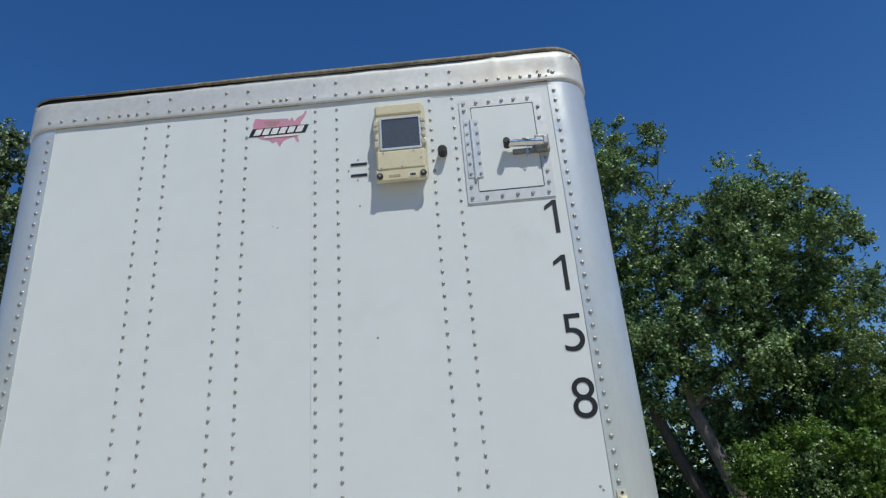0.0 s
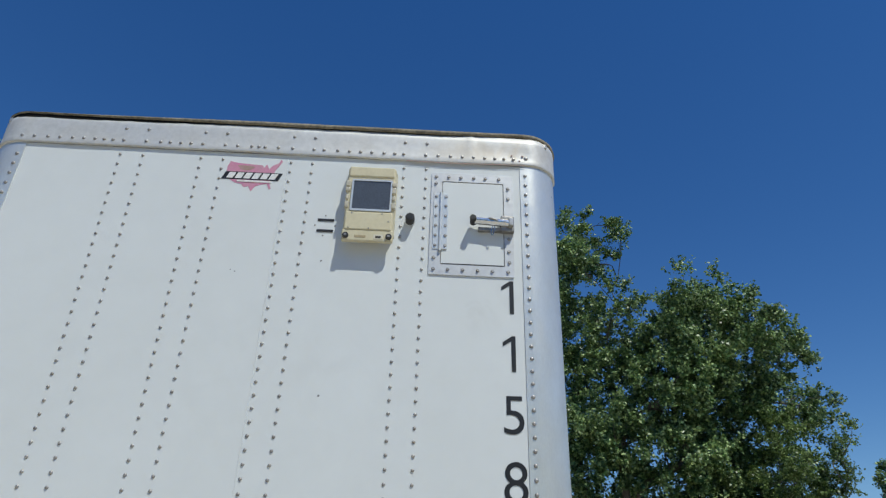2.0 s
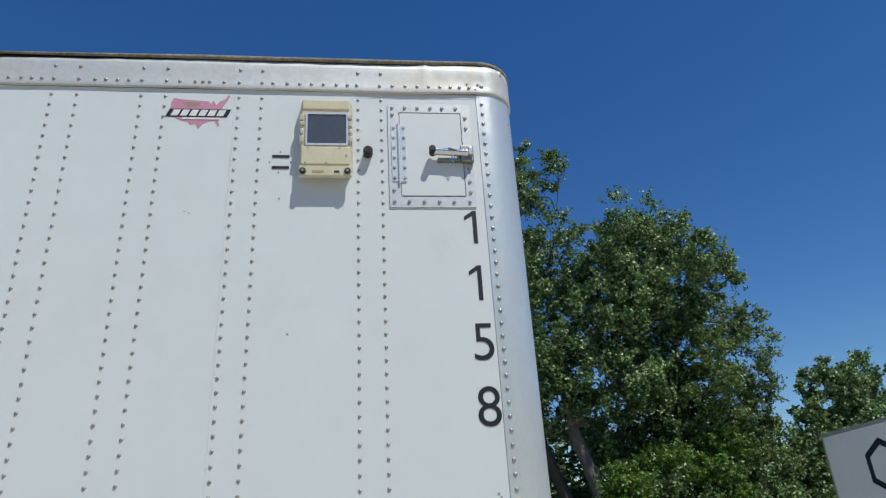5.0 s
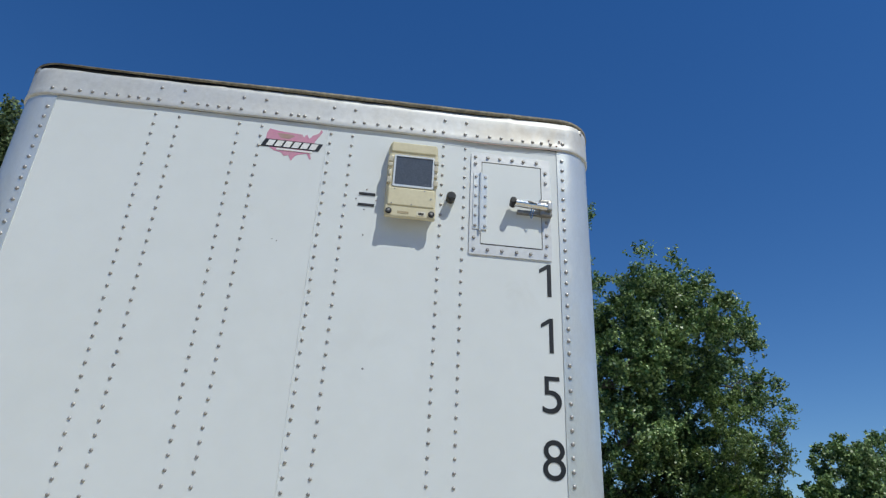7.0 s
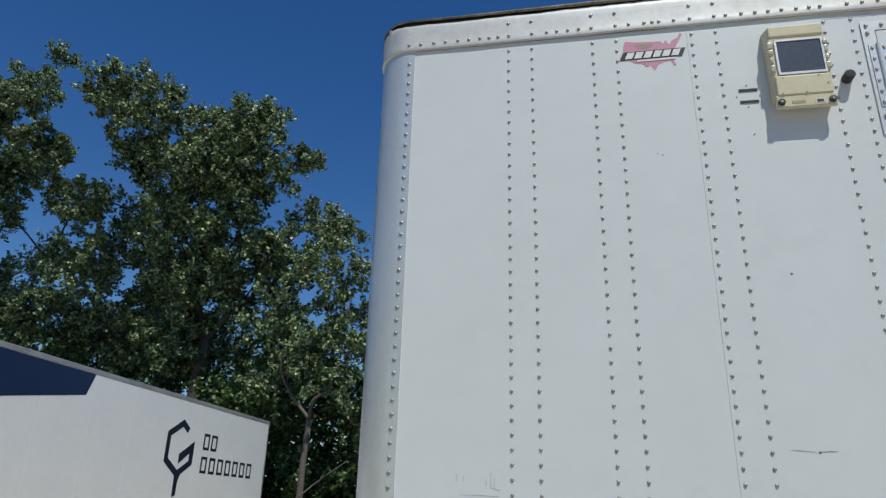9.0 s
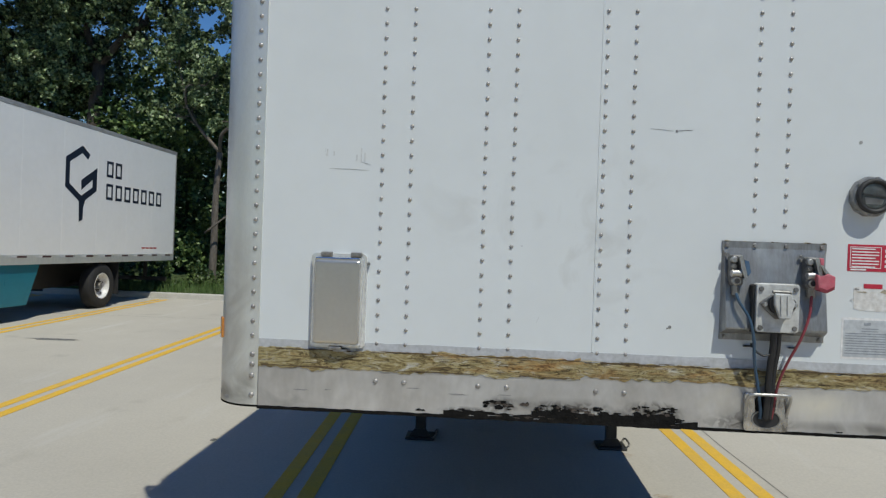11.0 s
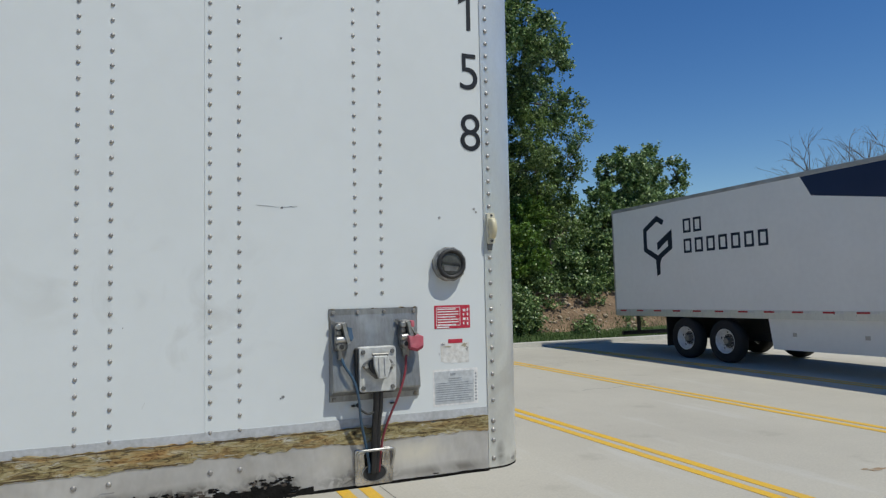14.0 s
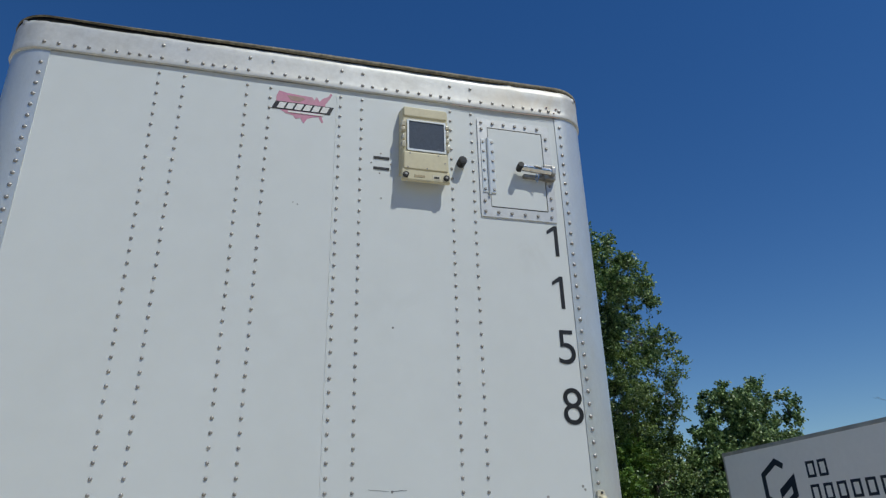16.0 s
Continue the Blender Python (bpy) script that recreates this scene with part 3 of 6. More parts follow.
def verge():
    bm = bmesh.new()
    xs = [-70 + i * 0.7 for i in range(201)]
    ds = [0.16 + 0.35 * i for i in range(24)] + [9.5, 12, 16, 22, 32, 50, 90, 160]
    rows = [[bm.verts.new((x, kerb_y(x) + d, verge_height(x, kerb_y(x) + d))) for x in xs] for d in ds]
    for a, b in zip(rows, rows[1:]):
        for i in range(len(xs) - 1):
            bm.faces.new((a[i], a[i + 1], b[i + 1], b[i]))
    me = to_mesh("verge", bm, M["grass"], True)
    me.materials.append(M["dirt"])
    for p in me.polygons:
        c = p.center
        d = c.y - kerb_y(c.x)
        if c.x > 10.2 + 0.8 * noise.noise((c.y, 3, 0)) and 2.3 + 0.4 * noise.noise((c.x, 0, 1)) < d < 7:
            p.material_index = 1
    return me


tagged(new("grass_verge", verge()), "grass verge rising to a bare earth bank", "ground", "", "structure")


def line_pair(x):
    """A double yellow line between two parking stalls; x is its middle beside the trailer's nose."""
    for k in (-0.107, 0.107):
        bm = bmesh.new()
        n = 40
        rows = []
        for i in range(n + 1):
            y = -25 + (kerb_y(x) - 0.3 + 25) * i / n
            c = x + k + LEAN * y
            w = 0.058 + 0.004 * noise.noise((y * 3, x, k))
            rows.append([bm.verts.new((c + s * w, y, G + z)) for s, z in ((-1, 0.001), (-1, 0.004), (1, 0.004), (1, 0.001))])
        for a, b in zip(rows, rows[1:]):
            for j in range(3):
                bm.faces.new((a[j], a[j + 1], b[j + 1], b[j]))
        tagged(new("stall_line", to_mesh("stall_line", bm, M["yellow"])), "worn yellow painted stall line on concrete", "road marking", "yellow stall lines", "structure")


for x in (-11.5, -8.15, -4.8, -1.52, 1.74, 5.06, 8.4, 11.75):
    line_pair(x)


def joint(points, w):
    bm = bmesh.new()
    rows = []
    for (x, y), (dx, dy) in points:
        rows.append([bm.verts.new((x + s * dx * w, y + s * dy * w, G + 0.0025)) for s in (-1, 1)])
    for a, b in zip(rows, rows[1:]):
        bm.faces.new((a[0], a[1], b[1], b[0]))
    tagged(new("slab_joint", to_mesh("slab_joint", bm, M["joint"])), "thin dark sealed joint between concrete slabs", "joint", "slab joints", "structure")


for x in (-9.9, 2.0):
    joint([((x + LEAN * y + 0.01 * math.sin(y * 3), y), (1, 0)) for y in np.arange(-20, kerb_y(x), 0.7)], 0.0035)
for y in (-7.0, 11.4):
    joint([((x, y - LEAN * x + 0.01 * math.sin(x * 3)), (0, 1)) for x in np.arange(-25, 25, 0.9)], 0.005)


joint([((x, 7.86 + 0.03 * math.sin(9 * x)), (0, 1)) for x in np.arange(6.9, 8.7, 0.15)], 0.006)


def blotch(name, x, y, rx, ry, mat, label, seed):
    rng = random.Random(seed)
    bm = bmesh.new()
    vs = []
    for k in range(36):
        a = 2 * math.pi * k / 36
        r = 0.8 + 0.5 * noise.noise((1.6 * math.cos(a), 1.6 * math.sin(a), seed)) + 0.2 * rng.random()
        vs.append(bm.verts.new((x + rx * r * math.cos(a), y + ry * r * math.sin(a), G + 0.003)))
    bm.faces.new(vs)
    tagged(new(name, to_mesh(name, bm, mat)), label, "stain", "", "structure")


for k, (x, y, rx, ry) in enumerate(((4.446, 2.041, 0.12, 0.035), (4.52, 2.0, 0.05, 0.02), (6.473, 2.136, 0.14, 0.035), (6.38, 2.19, 0.06, 0.02), (0.944, 3.394, 0.05, 0.05), (1.001, 2.46, 0.06, 0.035), (1.04, 2.36, 0.03, 0.02), (1.332, 2.429, 0.07, 0.03), (1.028, 1.919, 0.06, 0.03), (1.08, 1.86, 0.03, 0.02))):
    blotch("rust_stain", x, y, rx, ry, M["stain" if k < 4 else "stain_faint"], "small rust-brown stain on concrete" if k < 4 else "faint tan stain on concrete", 20 + k)
blotch("oil_spot", 4.348, 0.426, 0.05, 0.015, M["oil"], "small dark mark on concrete", 9)
blotch("oil_spot", 3.715, 2.06, 0.04, 0.02, M["oil"], "small dark spot on concrete", 3)
blotch("oil_spot", 3.0, 0.8, 0.09, 0.02, M["oil"], "small dark mark on concrete", 4)
blotch("oil_spot", -2.6, 3.2, 0.03, 0.04, M["oil"], "small dark spot on concrete", 5)
blotch("oil_spot", -7.1, 7.9, 0.5, 0.09, M["oil"], "dark smear on concrete", 6)

def blob_plate(x, z, rx, rz, seed, y, depth, n=26):
    """A thin patch of uneven outline on the nose."""
    pts = []
    for k in range(n):
        a = 2 * math.pi * k / n
        f = 0.7 + 0.55 * noise.noise((math.cos(a) * 1.7, math.sin(a) * 1.7, seed * 3.1)) + 0.25 * noise.noise((math.cos(a) * 6, math.sin(a) * 6, seed))
        pts.append((x + rx * f * math.cos(a), z + rz * f * math.sin(a)))
    return slab(pts, on_nose(y), depth)


# ---- the trailer with its nose towards the camera ----
trailer = thing("semi_trailer", "white riveted semi trailer nose with aluminium corners and rails", "trailer", (0, 0, 0))
SIZE, PIVOT = 0.952, Vector((0, -2.5, 1.75))  # brings the parts below to a true width of 2.57 m
trailer.matrix_basis = Matrix.Translation(PIVOT * (1 - SIZE)) @ Matrix.Scale(SIZE, 4)
LOT = PIVOT.z + (G - PIVOT.z) / SIZE          # the lot's height among those parts
HALF, LOW = 1.351, 1.10


def nose_plan(out, x_in, back=0.3, r=0.155):
    """The plan of a rounded nose corner on the right, thickened by out."""
    pts = [(x_in, 0.03), (x_in, -out)]
    cx, cy = HALF - r, r
    for k in range(33):
        a = radians(-90 + 90 * k / 32)
        pts.append((cx + (r + out) * math.cos(a), cy + (r + out) * math.sin(a)))
    return pts + [(HALF + out, back), (HALF - 0.03, back), (HALF - 0.03, 0.16), (HALF - 0.15, 0.03)]


for x0, x1, lab in ((-1.17, 0.0585, "white painted front sheet with faint smears"), (0.0615, 1.17, "white painted front sheet with stickers")):
    part("front_sheet", box(x0, x1, 0.0, 0.02, 1.345, 3.957, 0.0015, seg=1), M["white"], trailer, lab)
part("front_backing", box(-1.19, 1.19, 0.021, 0.06, 1.11, 4.09), M["white_dirty"], trailer)
for s in (1, -1):
    plan = [(s * x, y) for x, y in nose_plan(0.004, 1.166)]
    part("corner_post", extrude_z(plan, LOW, 3.96), M["alu"], trailer, "rounded brushed aluminium corner post")


def seal_lift(x):
    """The sealant stands a little higher away from the left end."""
    return 0.011 * min(1, max(0, (x + 0.9) / 0.8))


def rail_sag(x):
    """The rail's lower edge is slightly wavy."""
    return 0.006 * noise.noise((x * 2.5, 0, 2)) - (0.004 * math.sin((x - 0.6) * 9) if x > 0.6 else 0.0)


def dented_rail():
    """The top rail runs round both corners in one piece; its right end is dented."""
    half = [(x, y) for x, y in nose_plan(0.012, 0.0)[1:35]]
    plan = [(-x, y) for x, y in half[::-1]] + half[1:]
    fine = []
    for a, b in zip(plan, plan[1:]):
        n = max(1, int(math.hypot(b[0] - a[0], b[1] - a[1]) / 0.02))
        fine += [(a[0] + (b[0] - a[0]) * k / n, a[1] + (b[1] - a[1]) * k / n) for k in range(n)]
    fine.append(plan[-1])
    bm = bmesh.new()
    heights = [(3.957, -0.0105), (3.956, 0.0), (3.962, 0.002), (3.985, 0.0), (4.01, -0.001), (4.035, -0.001), (4.06, -0.001), (4.085, 0.0), (4.105, -0.002), (4.109, -0.012)]
    rows = []
    for z, o in heights:
        row = []
        for x, y in fine:
            d = 0.0018 * max(0.0, 1 - ((x - 1.15) / 0.3) ** 2) * noise.noise((x * 11, z * 16, 1))
            d += 0.0035 * math.exp(-((x - 0.93) / 0.016) ** 2) * (z - 3.95) / 0.14
            for px, pz, pr, depth in ((1.135, 4.0, 0.03, 0.004), (1.19, 4.03, 0.025, 0.005), (1.2, 3.99, 0.03, 0.005), (1.08, 4.05, 0.03, 0.0025)):
                d -= 0.6 * depth * math.exp(-((x - px) / pr) ** 2 - ((z - pz) / pr) ** 2)
            d += 0.0015 * noise.noise((x * 4, z * 9, 4))
            sag = rail_sag(x) if z < 3.97 else 0.0
            nx = 0 if abs(x) < 1.19 else math.copysign(1, x)
            row.append(bm.verts.new((x + nx * (o + d) * min(1, max(0, y + 0.01) / 0.15), y - (o + d) * (1 if y < 0.12 else 0), z + sag + (seal_lift(x) if z > 4.09 else 0.0))))
        rows.append(row)
    for a, b in zip(rows, rows[1:]):
        for i in range(len(fine) - 1):
            bm.faces.new((a[i], a[i + 1], b[i + 1], b[i]))
    return bm


part("top_rail", dented_rail(), M["alu_rail"], trailer, "riveted aluminium top rail, dented and stained at one end", True)
rust_bm = bmesh.new()
rust_rows = [[rust_bm.verts.new((x, -0.0128, 3.9555 + rail_sag(x) - dz)) for dz in (0.0, 0.0035 + 0.002 * noise.noise((x * 30, 8, 1)))] for x in (0.62 + 0.01 * i for i in range(58))]
for a, b in zip(rust_rows, rust_rows[1:]):
    rust_bm.faces.new((a[0], a[1], b[1], b[0]))
for k, (x, z, rx, rz) in enumerate(((1.128, 4.012, 0.005, 0.003), (1.18, 4.01, 0.006, 0.003), (1.165, 3.982, 0.005, 0.003))):
    part("rust_spot", blob_plate(x, z, rx, rz, 400 + k, -0.0085, 0.006), M["decal_brown"], trailer)
part("rust_line", rust_bm, M["decal_brown"], trailer, "thin rusty line under the top rail")


def roof_strip(profile):
    """A strip that runs round the front edge of the roof; profile(x) gives pairs of depth and height."""
    half = nose_plan(0.016, 0.0, r=0.165)[1:35]
    plan = [(-x, y) for x, y in half[::-1]] + half[1:]
    fine = []
    for a, b in zip(plan, plan[1:]):
        n = max(1, int(math.hypot(b[0] - a[0], b[1] - a[1]) / 0.025))
        fine += [(a[0] + (b[0] - a[0]) * k / n, a[1] + (b[1] - a[1]) * k / n) for k in range(n)]
    fine.append(plan[-1])
    bm = bmesh.new()
    rows = []
    for x, y in fine:
        w = 0.004 * noise.noise((x * 6, y * 6, 1)) + 0.003 * noise.noise((x * 23, y * 20, 5)) + 0.011 * math.exp(-((x - 1.12) / 0.16) ** 2)
        k = 1 if y < 0.1 else 0
        rows.append([bm.verts.new((x * (1 - (d * 0.9 if k == 0 else 0)), y + d * k + w * 0.5, z + 0.6 * w)) for d, z in profile(x)])
    for a, b in zip(rows, rows[1:]):
        for q in range(len(a) - 1):
            bm.faces.new((a[q], b[q], b[q + 1], a[q + 1]))
    return bm


def gap_top(x):
    """The dark gap under the sealant is tallest at the left end."""
    return 4.1055 + seal_lift(x) + 0.016 * min(1, max(0, (-0.1 - x) / 1.1)) + 0.002 * noise.noise((x * 5, 3, 3))


part("roof_gap", roof_strip(lambda x: ((0.004, 4.1 + seal_lift(x)), (0.004, gap_top(x) + 0.004), (0.03, gap_top(x) + 0.004))), M["rust_black"], trailer, "dark gap under the roof sheet", True)
part("roof_seal", roof_strip(lambda x: ((0.004, gap_top(x)), (-0.004, gap_top(x) + 0.004), (-0.002, 4.127 + 0.9 * seal_lift(x)), (0.012, 4.132 + 0.9 * seal_lift(x)), (0.05, 4.134 + 0.9 * seal_lift(x)))), M["roof_lip"], trailer, "weathered tan sealant along the roof edge", True)
part("roof", box(-1.31, 1.31, 0.02, 14.6, 4.085, 4.118, 0.01), M["alu_dirty"], trailer)
for s in (1, -1):
    part("side_wall", box(s * 1.31, s * 1.338, 0.295, 14.6, 1.15, 4.09, 0.003, seg=1), M["trailer_white"], trailer)
    part("side_rail", box(s * 1.3, s * 1.347, 0.295, 14.6, 1.05, 1.22, 0.006), M["alu_dirty"], trailer)
part("rear_wall", box(-1.26, 1.26, 14.57, 14.61, 1.1, 4.09), M["trailer_white"], trailer)
part("floor", box(-1.25, 1.25, 0.06, 14.57, 1.13, 1.2), M["black_paint"], trailer)
part("coupler_plate", box(-1.2, 1.2, 0.025, 1.9, 1.1, 1.128, 0.004), M["black_paint"], trailer)
for i in range(36):
    part("crossmember", box(-1.24, 1.24, 2.0 + 0.35 * i, 2.06 + 0.35 * i, 1.03, 1.128), M["black_paint"], trailer)

# lower edge of the nose
part("bottom_rail", box(-1.165, 1.165, -0.006, 0.02, LOW - 0.004, 1.275, 0.004), M["rail_low"], trailer, "stained aluminium bottom rail with scuffs")
part("plywood_edge", ragged_strip(0.0, 1.165, 1.257, 1.315, 0.005, 0.0132, 0.014, 0.012, 0.006, 3), M["plywood"], trailer)
part("plywood_edge", ragged_strip(-1.165, 0.02, 1.247, 1.318, 0.005, 0.0135, 0.018, 0.013, 0.006, 2), M["plywood"], trailer, "exposed weathered plywood strip with old adhesive")
for k, (x0, x1, z) in enumerate(((-1.1, -0.82, 1.316), (-0.74, -0.5, 1.318), (-0.42, 0.06, 1.317), (0.09, 0.3, 1.313), (0.36, 0.62, 1.312), (0.72, 1.15, 1.313), (-1.15, -0.9, 1.253), (-0.7, -0.36, 1.252), (-0.2, 0.0, 1.253))):
    part("wood_crack", ragged_strip(x0, x1, z - 0.0016, z + 0.0016, 0.0, 0.0094, 0.004, 0.004, 0.006, 40 + k), M["ply_dark"], trailer)
part("sealant_band", ragged_strip(-1.165, 1.165, 1.302, 1.349, 0.004, 0.0065, 0.010, 0.0015, 0.012, 5), M["grey_sealant"], trailer, "grey sealant band under the front sheets")
part("corroded_edge", ragged_strip(-0.47, 0.44, 1.0885, 1.116, 0.004, 0.014, 0.004, 0.012, 0.005, 11), M["rust_black"], trailer, "blackened corroded lower edge")
part("corroded_edge", ragged_strip(-0.15, 0.23, 1.1, 1.13, 0.004, 0.0128, 0.003, 0.01, 0.005, 14), M["rust_black"], trailer)
part("corroded_edge", ragged_strip(0.215, 0.36, 1.1, 1.136, 0.004, 0.0126, 0.003, 0.016, 0.004, 15), M["rust_black"], trailer)
part("corroded_edge", ragged_strip(-1.165, -0.46, 1.088, 1.1, 0.004, 0.0125, 0.002, 0.005, 0.008, 12), M["rust_black"], trailer)
part("corroded_edge", ragged_strip(0.43, 1.165, 1.089, 1.099, 0.004, 0.0125, 0.002, 0.003, 0.01, 13), M["rust_black"], trailer)
patches = random.Random(17)
RUST = ((-0.322, -0.29, 1.138, 1.158, 5), (-0.288, -0.226, 1.13, 1.162, 14), (-0.45, -0.32, 1.11, 1.122, 6), (-0.19, -0.15, 1.144, 1.152, 4),
        (-0.145, 0.115, 1.124, 1.152, 46), (0.1, 0.22, 1.12, 1.134, 10), (0.215, 0.356, 1.13, 1.162, 26), (0.36, 0.44, 1.11, 1.124, 5))
for x0, x1, z0, z1, n in RUST:
    for k in range(n):
        mat = M["rust_brown"] if patches.random() < 0.22 else M["rust_black"]
        part("rust_patch", blob_plate(patches.uniform(x0, x1), patches.uniform(z0, z1), patches.uniform(0.006, 0.02), patches.uniform(0.003, 0.0085), 7 * k + x0 * 90, -0.0055, 0.0022 + 0.0012 * patches.random()), mat, trailer)
for k in range(14):
    part("rust_flake", blob_plate(patches.uniform(-0.4, 0.4), patches.uniform(1.098, 1.112), patches.uniform(0.006, 0.02), patches.uniform(0.001, 0.002), 160 + k, -0.0096, 0.001), M["rust_brown"] if k % 3 else M["dull_mark"], trailer)
for k in range(9):
    part("rust_patch", blob_plate(patches.uniform(-1.12, 1.12), patches.uniform(1.102, 1.113), patches.uniform(0.01, 0.05), patches.uniform(0.003, 0.006), 60 + k, -0.0055, 0.0016), M["rust_black"], trailer)
part("plywood_edge", ragged_strip(-0.52, 0.02, 1.29, 1.321, 0.005, 0.0128, 0.006, 0.016, 0.006, 23), M["plywood"], trailer)
for k in range(44):
    x = -1.1 + 2.2 * (k + patches.random()) / 44
    edge = patches.choice((1.246, 1.25, 1.314, 1.318, patches.uniform(1.26, 1.3)))
    if x > 0 and edge < 1.255:
        edge += 0.013
    mat = M["ply_pale"] if patches.random() < 0.55 else M["ply_dark"]
    thin = patches.uniform(0.0008, 0.002) if mat is M["ply_dark"] else patches.uniform(0.0012, 0.0035)
    part("wood_flake", blob_plate(x, edge, patches.uniform(0.01, 0.05), thin, 100 + k, -0.006, 0.0032 + 0.00003 * k, 18), mat, trailer)
for s in (1, -1):
    part("post_foot", extrude_z([(s * x, y) for x, y in nose_plan(0.0035, 1.166)], LOW - 0.008, LOW), M["rust_black"], trailer)
part("seam_lap", box(0.0578, 0.0622, -0.0012, 0.01, 1.35, 3.957), M["white"], trailer)
for x, w, z in ((-1.0, 0.05, 1.165), (-0.9, 0.022, 1.17), (-0.58, 0.05, 1.19), (-0.42, 0.07, 1.175), (-0.25, 0.05, 1.18)):
    part("scrape", blob_plate(x, z, w * 0.75, 0.0036, x * 7, -0.0055, 0.0011), M["dull_mark"], trailer)

# landing gear
LEG_Y = 3.92
for cx in (-0.895, 0.878):
    leg = part("landing_leg", box(cx - 0.058, cx + 0.058, LEG_Y - 0.058, LEG_Y + 0.058, 0.24, 1.12, 0.008), M["black_paint"], trailer, "black square landing leg")
    part("inner_leg", box(cx - 0.048, cx + 0.048, LEG_Y - 0.048, LEG_Y + 0.048, LOT + 0.03, 0.25, 0.006), M["black_paint"], leg)
    part("foot", box(cx - 0.135, cx + 0.135, LEG_Y - 0.12, LEG_Y + 0.12, LOT, LOT + 0.025, 0.008), M["black_paint"], leg)
    part("gusset", slab([(-0.1, 0), (0.1, 0), (0.055, 0.07), (-0.055, 0.07)], lambda u, v, d, cx=cx: Vector((cx + u, LEG_Y - 0.055 - d, LOT + 0.025 + v)), 0.012), M["black_paint"], leg)
    part("foot_loop", tube(smooth_path([(cx + 0.12, LEG_Y - 0.1, LOT + 0.02), (cx + 0.15, LEG_Y - 0.105, LOT + 0.055), (cx + 0.158, LEG_Y, LOT + 0.06), (cx + 0.15, LEG_Y + 0.105, LOT + 0.055), (cx + 0.12, LEG_Y + 0.1, LOT + 0.02)], 5), 0.009, 8), M["casting"], leg, "bent steel loop on the foot", True)
    part("leg_brace", rod((cx, LEG_Y + 0.05, 0.55), (cx * 0.85, 5.4, 1.1), 0.022), M["black_paint"], trailer)
part("leg_brace", rod((-0.86, LEG_Y, 0.62), (0.84, LEG_Y, 0.62), 0.022), M["black_paint"], trailer)

# rear wheels of the trailer, hidden in its shade
def wheel_parts(parent, cx, y, cz, face):
    """A wheel pair; face is the sign of x towards which it looks."""
    tyre_prof = ((0.30, 0.0), (0.36, -0.015), (0.45, -0.012), (0.49, 0.01), (0.502, 0.04), (0.502, 0.2), (0.48, 0.25), (0.36, 0.27), (0.3, 0.25))
    rim_prof = ((0.292, 0.002), (0.285, -0.004), (0.275, 0.004), (0.262, 0.03), (0.25, 0.07), (0.22, 0.11), (0.165, 0.135), (0.15, 0.15))

    def lathe(prof, seg):
        bm = bmesh.new()
        rings = [[bm.verts.new((cx - face * d, y + r * math.cos(a), cz + r * math.sin(a))) for a in (2 * math.pi * k / seg for k in range(seg))] for r, d in prof if r > 0]
        for a, b in zip(rings, rings[1:]):
            for k in range(seg):
                bm.faces.new((a[k], a[(k + 1) % seg], b[(k + 1) % seg], b[k]))
        if prof[-1][0] == 0:
            bm.faces.new(rings[-1])
        return bm

    w = part("wheel", lathe(rim_prof, 32), M["wheel_white"], parent, "white painted steel disc wheel", True)
    part("tyre", lathe(tyre_prof, 40), M["tyre"], w, "black tyre", True)
    part("disc", rod((cx - face * 0.15, y, cz), (cx - face * 0.13, y, cz), 0.17, 0.16, 28, bevel=0.006), M["disc_grey"], w, "dark grey wheel disc")
    part("hub", rod((cx - face * 0.13, y, cz), (cx - face * 0.03, y, cz), 0.085, 0.07, 16, bevel=0.006), M["casting"], w)
    for k in range(10):
        a = 2 * math.pi * k / 10
        p = Vector((cx - face * 0.125, y + 0.14 * math.cos(a), cz + 0.14 * math.sin(a)))
        part("lug_nut", rod(p, p + Vector((face * 0.03, 0, 0)), 0.017, seg=6), M["casting"], w)
        if k % 2 == 0:
            a += 0.31
            q = Vector((cx - face * 0.11, y + 0.215 * math.cos(a), cz + 0.215 * math.sin(a)))
            part("hand_hole", rod(q, q + Vector((face * 0.006, 0, 0)), 0.024, seg=12), M["black_paint"], w)
    return w


for s in (1, -1):
    for y in (11.2, 12.45):
        wheel_parts(trailer, s * 1.27, y, LOT + 0.502, s)

# ---- hatch in the front wall ----
hatch = part("access_hatch", frame_plate(rounded(0.747, 1.128, 3.357, 3.893, 0.004, 2), rounded(0.797, 1.086, 3.408, 3.848, 0.004, 2), on_nose(), 0.006), M["hatch_frame"], trailer, "white hinged hatch with riveted frame and bolt latch")
part("hatch_door", slab(rounded(0.801, 1.082, 3.412, 3.844, 0.004, 2), on_nose(), 0.004), M["white"], hatch, "white hatch door")
part("hatch_gap", frame_plate(rounded(0.796, 1.087, 3.407, 3.849, 0.004, 2), rounded(0.8015, 1.0815, 3.4125, 3.8435, 0.004, 2), on_nose(), 0.0016), M["scuff"], hatch)
part("gasket_edge", box(0.803, 1.08, -0.007, 0.0, 3.409, 3.413), M["rubber"], hatch)
hinge = part("hinge", box(0.76, 0.826, -0.0095, 0.0, 3.482, 3.778, 0.001, seg=1), M["alu"], hatch, "aluminium piano hinge")
part("hinge_knuckle", rod((0.793, -0.0125, 3.47), (0.793, -0.0125, 3.78), 0.0055, seg=10), M["alu"], hinge)
for k in range(6):
    for x in (0.772, 0.817):
        z = 3.50 + k * 0.052
        part("hinge_rivet", rod((x, -0.008, z), (x, -0.0145, z), 0.0085, 0.005, 10), M["rivet"], hinge)
